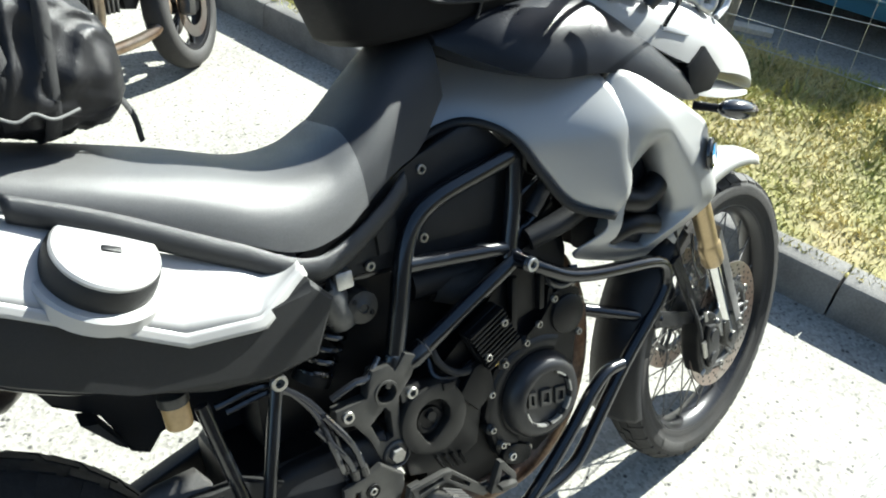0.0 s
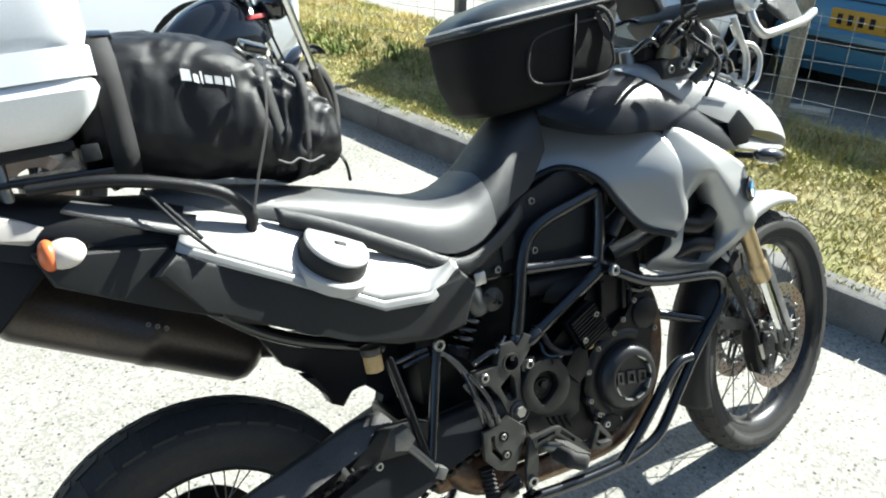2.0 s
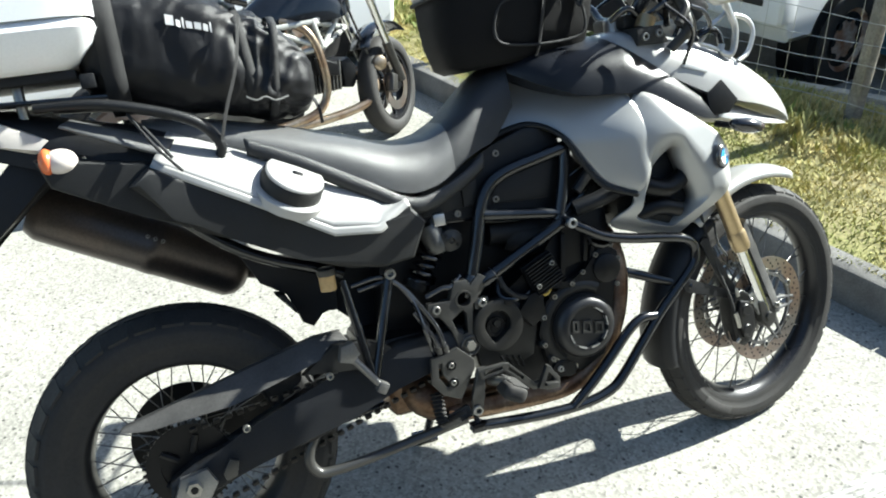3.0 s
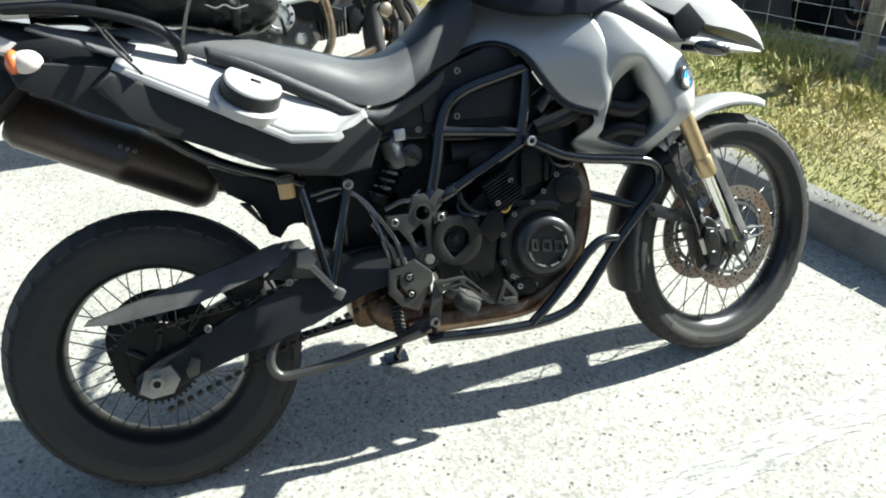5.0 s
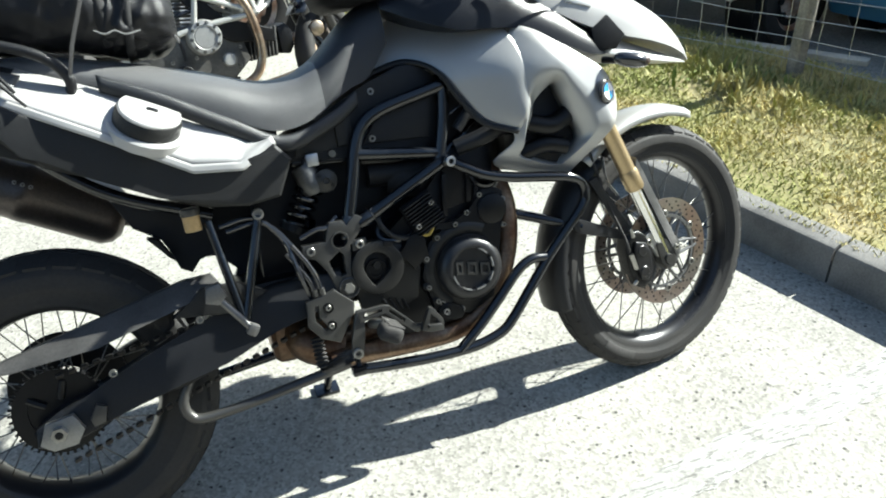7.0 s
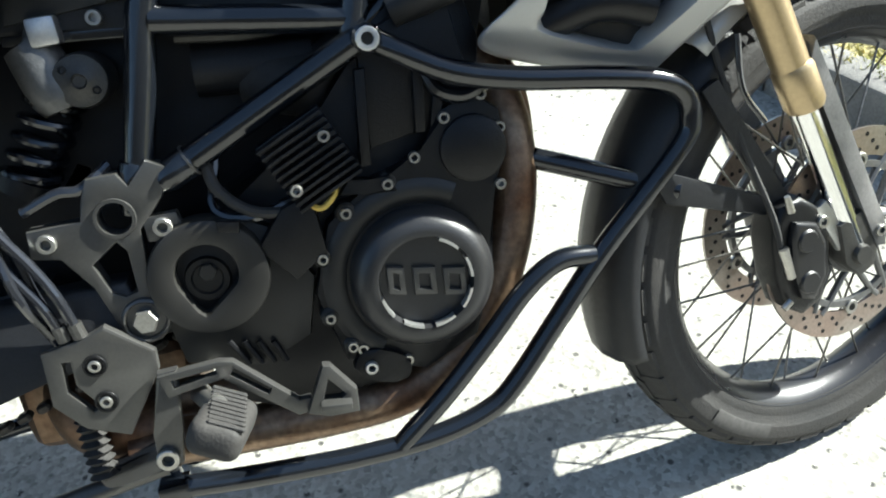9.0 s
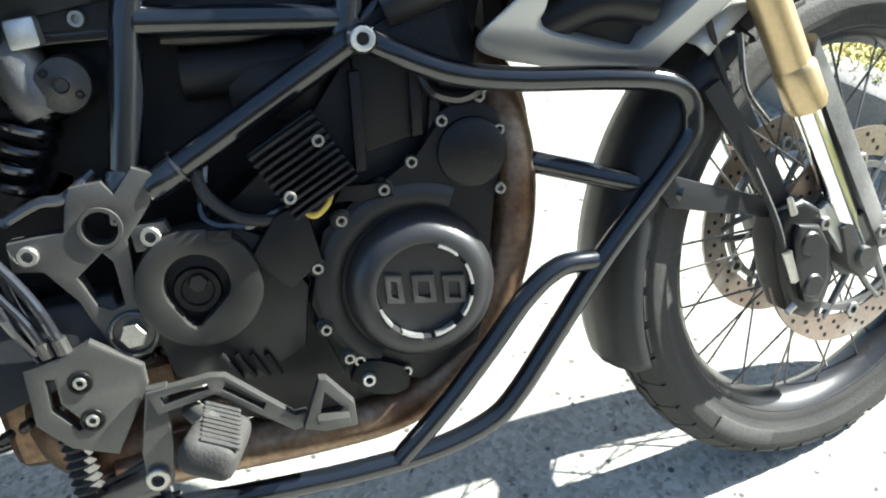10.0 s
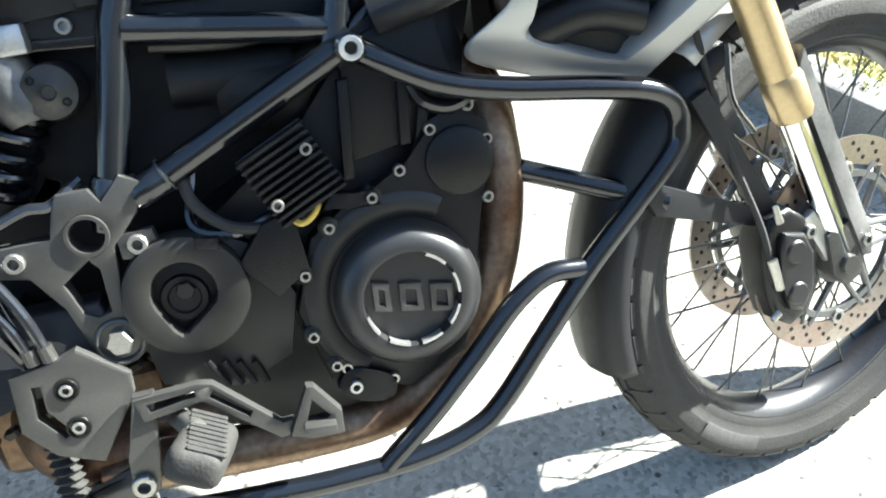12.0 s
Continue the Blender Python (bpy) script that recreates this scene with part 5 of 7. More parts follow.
# Swing arm, chain and rear axle
bm = prism([(-0.055, 0.275), (-0.05, 0.315), (0.01, 0.348), (0.12, 0.375), (0.26, 0.437), (0.40, 0.485), (0.52, 0.512), (0.68, 0.515), (0.70, 0.44), (0.60, 0.428), (0.50, 0.415), (0.38, 0.36), (0.28, 0.33), (0.14, 0.318), (0.08, 0.285), (0.0, 0.262)], -0.142, -0.100, 0.010, 0, None, 3)
for v in bm.verts:
    v.co.y += 0.35 * max(0.0, v.co.z - 0.29 - 0.30 * max(0.0, v.co.x))
arm = part("swing_arm", bm, BLACK_PLASTIC, bike, "dark grey cast swing arm")
bm = prism([(-0.055, 0.275), (0.01, 0.348), (0.26, 0.437), (0.52, 0.512), (0.68, 0.515), (0.70, 0.44), (0.50, 0.415), (0.28, 0.33), (0.0, 0.262)], 0.090, 0.130, 0.008)
part("swing_arm_far", bm, ENGINE_BLACK, arm)
part("far_plate", prism([(0.56, 0.30), (0.54, 0.62), (0.70, 0.66), (0.76, 0.60), (0.74, 0.34)], 0.125, 0.16, 0.008), ENGINE_BLACK, arm)
part("swing_cross", box((0.16, 0.2, 0.12), 0.02, (0.51, 0, 0.46)), ENGINE_BLACK, arm)
bm = prism([(-0.125, 0.472), (-0.115, 0.482), (0.13, 0.528), (0.32, 0.566), (0.385, 0.567), (0.40, 0.545), (0.38, 0.530), (0.28, 0.508), (0.12, 0.474), (-0.06, 0.464)], -0.150, -0.130, 0.005)
for v in bm.verts:
    v.co.y += 0.75 * (v.co.z - 0.50)
part("chain_guard", bm, material("dusty grey plastic", (0.055, 0.053, 0.050), 0.55, 0, 200, 0.25, 0.2, 500, 0, (0.022, 0.021, 0.020), 9), arm, "dark grey chain guard")
bm = prism([(0.28, 0.49), (0.36, 0.545), (0.44, 0.54), (0.50, 0.505), (0.42, 0.47)], -0.135, -0.11, 0.006)
part("guard_mount", bm, DARK_PLASTIC, arm)
bm = prism([(-0.045, 0.285), (-0.025, 0.330), (0.035, 0.338), (0.052, 0.300), (0.03, 0.268), (-0.02, 0.265)], -0.156, -0.138, 0.004)
adj = part("axle_adjuster", bm, material("grey alloy", (0.26, 0.26, 0.255), 0.4, 0.7, 200, 0.12, 0.1, 400), arm, "bright aluminium chain adjuster")
part("axle_nut", lathe([(0.008, -0.172), (0.017, -0.172), (0.0185, -0.168), (0.0185, -0.15)], (0, 0, 0.304), 6), STEEL, adj, "", False)
part("axle_end", lathe([(0, -0.176), (0.007, -0.176), (0.009, -0.172), (0.009, -0.15)], (0, 0, 0.304), 16), ENGINE_BLACK, adj)
bm = prism([(0.065, 0.315), (0.085, 0.345), (0.105, 0.335), (0.095, 0.300), (0.07, 0.295)], -0.150, -0.138, 0.003)
part("arm_lug", bm, CAST, arm, "bright lug")
bolts("arm_bolt", [(0.135, -0.145, 0.405), (0.34, -0.145, 0.478)], 0.009, 0.006, STEEL, arm)
bm = lathe([(0.065, -0.098), (0.098, -0.098), (0.098, -0.092), (0.065, -0.092)], (0, 0, 0.335), 60, closed=True)
for k in range(42):
    a = 2 * math.pi * k / 42
    box((0.010, 0.005, 0.006), 0.001, (0.101 * math.cos(a), -0.095, 0.335 + 0.101 * math.sin(a)), pose(0, 0, 0, 0, -math.degrees(a), 0), bm, 1)
for k in range(5):
    a = 2 * math.pi * k / 5
    tube([(0.03 * math.cos(a), -0.095, 0.335 + 0.03 * math.sin(a)), (0.072 * math.cos(a), -0.095, 0.335 + 0.072 * math.sin(a))], 0.009, None, 8, False, bm)
lathe([(0.0, -0.094), (0.070, -0.094), (0.074, -0.088), (0.074, -0.06), (0.0, -0.06)], (0, 0, 0.335), 36, bm)
part("brake_disc", lathe([(0.05, 0.086), (0.138, 0.086), (0.138, 0.091), (0.05, 0.091)], (0, 0, 0.335), 48, closed=True), ENGINE_BLACK, rear_wheel, "dark rear brake disc")
sprocket = part("sprocket", bm, ENGINE_BLACK, rear_wheel, "dark rear sprocket")
bm = bmesh.new()
for k in range(30):
    f = k / 29
    x, z = 0.01 + 0.70 * f, 0.212 + 0.215 * f
    box((0.017, 0.016, 0.011), 0.003, (x, -0.097, z), pose(0, 0, 0, 0, -17, 0), bm, 1)
for k in range(26):
    f = k / 25
    box((0.017, 0.016, 0.011), 0.003, (0.02 + 0.68 * f, -0.097, 0.416 + 0.09 * f), pose(0, 0, 0, 0, -7.5, 0), bm, 1)
part("drive_chain", bm, CHAIN, bike, "oily drive chain")["kind"] = "stuff"

# Centre stand loop, passenger peg hanger, brake fluid pot
part("stand_loop", tube([(0.318, -0.12, 0.375), (0.285, -0.122, 0.335), (0.262, -0.124, 0.290), (0.268, -0.125, 0.255), (0.300, -0.125, 0.238), (0.41, -0.125, 0.245), (0.55, -0.125, 0.262), (0.66, -0.12, 0.275)], 0.0125, 60, 14), CAST, bike, "grey tubular stand folded up")
part("stand_far_arm", tube([(0.30, 0.12, 0.25), (0.45, 0.125, 0.262), (0.66, 0.12, 0.285)], 0.0125, 20, 12), FRAME_BLACK, bike, "far arm of the centre stand")
part("catalyst", box((0.22, 0.16, 0.11), 0.03, (0.60, 0.03, 0.345), None, None, 3), PIPE, bike, "brown exhaust box under the engine")
part("stand_hinge", box((0.09, 0.03, 0.03), 0.006, (0.63, -0.12, 0.285), pose(0, 0, 0, 0, -15, 0)), FRAME_BLACK, bike)
CASE_LIGHT = material("pale worn alloy", (0.20, 0.197, 0.19), 0.4, 0.7, 200, 0.15, 0.1, 400)
hang = part("passenger_hanger", tube([(0.405, -0.150, 0.695), (0.435, -0.185, 0.46)], 0.0105, segs=14, smooth=False), FRAME_BLACK, bike, "black passenger peg hanger")
part("hanger_strut", tube([(0.515, -0.150, 0.685), (0.440, -0.185, 0.465)], 0.0105, segs=14, smooth=False), FRAME_BLACK, hang)
part("hanger_plate", prism([(0.398, 0.562), (0.368, 0.556), (0.360, 0.522), (0.388, 0.512), (0.410, 0.530)], -0.200, -0.172, 0.005), CASE_LIGHT, hang, "bright folded passenger peg")
part("passenger_peg", tube([(0.392, -0.19, 0.522), (0.445, -0.195, 0.445)], 0.0085, segs=12, smooth=False), CASE_LIGHT, hang, "pale peg bar")
part("peg_end", box((0.024, 0.026, 0.026), 0.004, (0.448, -0.195, 0.440), pose(0, 0, 0, 0, 35, 0)), CASE_LIGHT, hang, "bright peg end")
part("hanger_bolt", bolt((0.515, -0.16, 0.690), 0.013, 0.008), STEEL, hang)
pot = part("brake_fluid_pot", turned([(0.018, -0.025), (0.019, -0.022), (0.019, 0.012)], 24), OIL, bike, "translucent brake fluid pot", True, 35, 0, Matrix.Translation((0.372, -0.150, 0.705)))
part("pot_lid", turned([(0.0205, 0.010), (0.0215, 0.012), (0.0215, 0.025), (0.018, 0.027)], 24), DULL_ALU, pot, "grey lid", True, 35, 0, Matrix.Translation((0.372, -0.150, 0.705)))
for off in (0.0, 0.014):
    part("hydraulic_hose", tube([(0.44, -0.13, 0.66), (0.52, -0.14, 0.665), (0.575, -0.145, 0.60), (0.592, -0.148 - off, 0.52), (0.61, -0.145, 0.45)], 0.0055, 40, 8), GLOSS_BLACK, bike, "black hydraulic hose", True, 35, 0, Matrix.Translation((-off, 0, off)))
bm = prism([(0.285, 0.66), (0.315, 0.60), (0.30, 0.615), (0.262, 0.665)], -0.02, 0.03, 0.003)
part("mud_flap", bm, RUBBER, bike, "black rubber flap")
bm = prism([(0.415, 0.70), (0.395, 0.595), (0.418, 0.58), (0.462, 0.536), (0.432, 0.50), (0.60, 0.47), (0.64, 0.72), (0.50, 0.74)], 0.055, 0.10, 0.006)
part("inner_wheel_arch", bm, BLACK_PLASTIC, bike, "black inner wheel arch before the rear tyre")
bm = prism([(0.20, 0.765), (0.42, 0.72), (0.41, 0.585), (0.368, 0.592), (0.346, 0.556), (0.320, 0.572), (0.298, 0.655), (0.236, 0.690)], 0.02, 0.07, 0.006)
part("exhaust_valve_box", bm, BLACK_PLASTIC, bike, "black box below the tail")

# Rear shock
shock = part("shock", tube([(0.68, -0.01, 0.80), (0.60, -0.01, 0.60)], 0.016, segs=16, smooth=False), ENGINE_BLACK, bike, "rear shock absorber")
bm = bmesh.new()
pts = []
for k in range(100):
    f = k / 99
    a = f * 2 * math.pi * 7
    ctr = Vector((0.668, -0.01, 0.76)).lerp(Vector((0.612, -0.01, 0.635)), f)
    pts.append(ctr + 0.030 * (Vector((0, 1, 0)) * math.cos(a) + Vector((0.92, 0, -0.39)) * math.sin(a)))
part("spring", tube(pts, 0.006, 200, 8), FRAME_BLACK, shock, "black coil spring")
part("shock_head", lathe([(0, -0.112), (0.006, -0.112), (0.008, -0.115), (0.012, -0.112), (0.027, -0.110), (0.029, -0.102), (0.029, -0.06), (0.024, -0.058)], (0.690, 0, 0.728), 24), DULL_ALU, shock, "grey preload adjuster")
part("shock_reservoir", tube([(0.640, -0.080, 0.775), (0.645, -0.080, 0.768), (0.658, -0.086, 0.718), (0.662, -0.088, 0.700)], [0.022, 0.028, 0.029, 0.022], 8, 22), material("grey cast adjuster", (0.12, 0.12, 0.118), 0.4, 0.6, 200, 0.15, 0.15, 400), shock, "bright aluminium adjuster body")
pts = []
for k in range(90):
    f = k / 89
    a = f * 2 * math.pi * 6
    pts.append(Vector((0.668, -0.075, 0.735)).lerp(Vector((0.598, -0.075, 0.630)), f) + 0.027 * (Vector((0, 1, 0)) * math.cos(a) + Vector((0.83, 0, -0.55)) * math.sin(a)))
part("spring", tube(pts, 0.0055, 180, 8), FRAME_BLACK, shock, "black coil spring")
part("spring_seat", tube([(0.602, -0.075, 0.636), (0.592, -0.075, 0.621)], 0.032, segs=20, smooth=False), ENGINE_BLACK, shock, "black spring seat")
part("shock_eye", box((0.03, 0.04, 0.03), 0.005, (0.668, -0.09, 0.782)), ALU, shock)

# Side stand on the far side and number of cockpit parts
stand = part("side_stand", tube([(0.66, 0.10, 0.30), (0.64, 0.18, 0.16), (0.63, 0.232, 0.088)], 0.012, 16, 12), FRAME_BLACK, bike, "side stand bearing the bike")
part("stand_foot", box((0.07, 0.05, 0.01), 0.003, (0.63, 0.235, 0.0915), pose(0, 0, 0, 20, 0, 0)), FRAME_BLACK, stand)
hb = part("handlebar", tube([(1.232, -0.39, 1.262), (1.25, -0.26, 1.262), (1.275, -0.16, 1.245), (1.27, -0.08, 1.20), (1.27, 0.08, 1.20), (1.275, 0.16, 1.245), (1.25, 0.26, 1.262), (1.232, 0.39, 1.262)], 0.011, 60, 14), FRAME_BLACK, bike, "black handlebar")
for sgn in (-1, 1):
    part("grip", tube([(1.235, sgn * 0.385, 1.262), (1.25, sgn * 0.26, 1.263)], 0.0175, segs=18, smooth=False), RUBBER, hb, "black rubber grip")
    part("bar_end", lathe([(0.0, -0.012), (0.006, -0.012), (0.007, -0.015), (0.019, -0.014), (0.024, -0.008), (0.025, 0.0), (0.025, 0.014), (0.014, 0.022)], (0, 0, 0), 24), ALU, hb, "bright bar end weight", True, 35, 0, Matrix.Translation((1.231, sgn * 0.40, 1.262)) @ pose(0, 0, 0, 0, 0, 0 if sgn < 0 else 180))
    part("guard_arm", tube([(1.232, sgn * 0.40, 1.245), (1.238, sgn * 0.405, 1.212), (1.262, sgn * 0.405, 1.190), (1.30, sgn * 0.402, 1.190), (1.40, sgn * 0.39, 1.200), (1.46, sgn * 0.375, 1.215)], 0.0095, 30, 12), ALU, hb, "bright aluminium hand guard arm")
    bm = ribbon([(1.30, 1.245), (1.36, 1.205), (1.42, 1.185), (1.48, 1.185)], [(1.335, 1.31), (1.41, 1.315), (1.465, 1.285), (1.492, 1.24)], lambda x, h, v, s_=sgn: s_ * (0.385 - 0.35 * max(0, x - 1.36) - 0.03 * v), 16, 6)
    part("hand_guard", bm, BLACK_PLASTIC, hb, "black hand guard shield", True, 60, 0.006)
    part("lever", tube([(1.30, sgn * 0.20, 1.245), (1.335, sgn * 0.28, 1.245), (1.31, sgn * 0.37, 1.245)], 0.006, 16, 8), DULL_ALU, hb)
part("clamp", box((0.06, 0.16, 0.035), 0.008, (1.265, 0, 1.185)), DULL_ALU, hb)
part("master_cylinder", box((0.06, 0.05, 0.035), 0.008, (1.285, -0.21, 1.262)), BLACK_PLASTIC, hb, "black switch cluster")
part("fluid_pot", turned([(0.019, -0.02), (0.02, -0.016), (0.02, 0.02), (0.017, 0.023)], 24), BLACK_PLASTIC, hb, "", True, 35, 0, Matrix.Translation((1.305, -0.17, 1.29)))
part("yoke", prism([(1.24, 1.12), (1.24, 1.165), (1.31, 1.165), (1.33, 1.12)], -0.13, 0.13, 0.008), DULL_ALU, bike, "grey top yoke")
part("instrument_panel", box((0.06, 0.22, 0.13), 0.014, (1.43, 0.02, 1.225), pose(0, 0, 0, 0, -40, 0)), BLACK_PLASTIC, bike, "black instrument cluster")
nav = part("satnav", box((0.03, 0.145, 0.09), 0.008, (1.345, 0.05, 1.32), pose(0, 0, 0, 0, -20, 0)), BLACK_PLASTIC, bike, "small satnav in a black cradle")
part("nav_screen", box((0.004, 0.115, 0.065), 0.001, (1.3305, 0.05, 1.3255), pose(0, 0, 0, 0, -20, 0)), material("bluish screen glass", (0.10, 0.16, 0.26), 0.12, 0, 60, 0.1), nav, "bluish screen")
for pts, r in (([(1.28, -0.05, 1.17), (1.36, -0.12, 1.22), (1.42, -0.11, 1.14), (1.38, -0.08, 1.06)], 0.008), ([(1.25, -0.2, 1.22), (1.33, -0.16, 1.25), (1.40, -0.08, 1.17), (1.36, -0.05, 1.08)], 0.0055), ([(1.27, 0.2, 1.22), (1.37, 0.10, 1.27), (1.42, 0.0, 1.15), (1.36, 0.0, 1.08)], 0.0055), ([(1.29, -0.18, 1.21), (1.35, -0.2, 1.14), (1.36, -0.14, 1.06)], 0.0045)):
    part("control_cable", tube(pts, r, 30, 8), GLOSS_BLACK, bike, "black control cable")
part("fork_top", tube([(1.275, -0.102, 1.16), (1.29, -0.102, 1.19)], 0.024, segs=20, smooth=False), GOLD, bike)
part("brace_pipe", tube([(1.33, -0.13, 1.10), (1.37, -0.155, 1.15), (1.36, -0.13, 1.23)], 0.013, 16, 12), DULL_ALU, bike, "grey bent bracket")
# headlamp and its bracket
head = part("headlamp", arch([(1.47, 0.07, 1.04, 1.115), (1.53, 0.085, 1.02, 1.10), (1.59, 0.08, 1.0, 1.06), (1.64, 0.05, 0.98, 1.01)], 20, 20), GLOSS_BLACK, bike, "dark headlamp housing behind the nose")
part("headlamp_strut", tube([(1.44, -0.10, 1.105), (1.475, -0.105, 1.145), (1.525, -0.10, 1.175), (1.513, -0.10, 1.215)], 0.006, 30, 10), ALU, head, "bright bracket")
part("headlamp_strut", tube([(1.44, -0.10, 1.105), (1.49, -0.10, 1.085), (1.535, -0.10, 1.055)], 0.005, 20, 10), ALU, head, "bright bracket")
part("headlamp_strut", tube([(1.50, -0.12, 1.235), (1.525, -0.115, 1.175), (1.545, -0.11, 1.13), (1.535, -0.105, 1.07), (1.505, -0.10, 1.075), (1.508, -0.10, 1.095)], 0.009, 30, 10), ALU, head, "bright bracket")
part("headlamp_strut", tube([(1.55, -0.10, 1.165), (1.595, -0.095, 1.150), (1.612, -0.095, 1.115), (1.592, -0.095, 1.065), (1.555, -0.10, 1.045)], 0.0065, 30, 10), ALU, head, "bright bracket")
part("headlamp_cable", tube([(1.44, -0.06, 1.10), (1.475, -0.07, 1.135), (1.52, -0.07, 1.125), (1.53, -0.07, 1.07)], 0.010, 20, 10), GLOSS_BLACK, head, "black cable loom")
part("white_ribs", prism([(1.305, 1.14), (1.36, 1.165), (1.395, 1.178), (1.418, 1.15), (1.42, 1.12)], -0.06, 0.03, 0.010), material("white ribbed plastic", (0.7, 0.68, 0.6), 0.5, 0, 120, 0.1), bike, "white ribbed cover behind the nose")
for sgn, mx_, mz in ((1, 1.09, 1.475),):
    mir = part("mirror", tube([(1.26, sgn * 0.19, 1.27), (0.5 * mx_ + 0.62, sgn * 0.24, 1.36), (mx_ + 0.012, sgn * 0.28, mz - 0.02)], 0.005, 16, 8), FRAME_BLACK, bike, "mirror on a black stem")
    part("mirror_shell", box((0.02, 0.13, 0.075), 0.009, (mx_ + 0.012, sgn * 0.31, mz), pose(0, 0, 0, 0, -8, 0), None, 3), BLACK_PLASTIC, mir)
    part("mirror_glass", box((0.003, 0.118, 0.064), 0.001, (mx_, sgn * 0.31, mz + 0.001), pose(0, 0, 0, 0, -8, 0)), CHROME, mir, "mirror glass")
for pts, r, mt in (([(1.34, -0.16, 1.16), (1.37, -0.15, 1.20), (1.35, -0.12, 1.235)], 0.012, DULL_ALU), ([(1.25, -0.08, 1.20), (1.29, -0.10, 1.245), (1.35, -0.09, 1.215), (1.36, -0.08, 1.16)], 0.009, GLOSS_BLACK), ([(1.20, -0.07, 1.19), (1.24, -0.10, 1.215), (1.29, -0.09, 1.17), (1.33, -0.09, 1.15)], 0.007, GLOSS_BLACK), ([(1.40, -0.13, 1.20), (1.44, -0.13, 1.18), (1.46, -0.12, 1.14), (1.43, -0.11, 1.12)], 0.006, GLOSS_BLACK)):
    part("cockpit_hose", tube(pts, r, 24, 10), mt, bike)
part("ignition_barrel", turned([(0.022, -0.02), (0.022, 0.01), (0.018, 0.014)], 24), ALU, bike, "bright ignition barrel", True, 35, 0, Matrix.Translation((1.235, -0.02, 1.185)))
bolts("yoke_bolt", [(1.26, -0.132, 1.14), (1.30, -0.132, 1.145)], 0.010, 0.006, STEEL, bike)

# ---- luggage on the bike, each piece a thing of its own ----
def superring(x, cy, cz, hw, hh, n=40, p=3.0, wob=0.0, seed=0.0):
    out = []
    for k in range(n):
        a = 2 * math.pi * k / n
        ca, sa = math.cos(a), math.sin(a)
        y = hw * math.copysign(abs(ca) ** (2 / p), ca)
        z = hh * math.copysign(abs(sa) ** (2 / p), sa)
        w = 1 + wob * (noise.noise((x * 9, a * 1.6, seed)) + 0.6 * noise.noise((x * 26, a * 4.5, seed + 3)) + 0.5 - 1.1 * abs(noise.noise((x * 30 + a * 2, a * 1.1, seed + 9))))
        out.append(Vector((x, cy + y * w, cz + z * w)))
    return out


def top_case():
    root = empty("top_case", LEANED, "white hard-shell top case on the luggage rack", "top case")
    def shell(name, z0, z1, inset, label):
        bm = bmesh.new()
        rows = []
        for z, d in ((z0, 0.03 + inset), (z0 + 0.012, 0.012 + inset), (z0 + 0.045, 0.0 + inset * 0.4), (z1 - 0.02, 0.0), (z1 - 0.006, 0.004), (z1, 0.010)):
            ring = []
            for k in range(64):
                a = 2 * math.pi * k / 64
                ca, sa = math.cos(a), math.sin(a)
                ring.append(Vector((-0.215 + (0.225 - d) * math.copysign(abs(ca) ** 0.22, ca), 0.03 + (0.235 - d) * math.copysign(abs(sa) ** 0.22, sa), z)))
            rows.append(ring)
        rings(bm, rows)
        return part(name, bm, CASE_WHITE, root, label, True, 40)
    shell("case_base", 1.232, 1.325, 0.035, "white lower shell")
    shell("case_body", 1.327, 1.345, 0.0, "")
    shell("case_lid", 1.348, 1.60, 0.0, "white upper shell")
    part("case_plate", box((0.34, 0.30, 0.02), 0.006, (-0.22, 0.03, 1.222)), BLACK_PLASTIC, root, "black carrier plate")
    for y in (-0.08, 0.12):
        part("case_latch", box((0.012, 0.05, 0.05), 0.004, (-0.205 + 0.222, y, 1.34)), BLACK_PLASTIC, root)
    part("case_foot", box((0.03, 0.03, 0.03), 0.005, (-0.03, -0.12, 1.205)), BLACK_PLASTIC, root)


top_case()


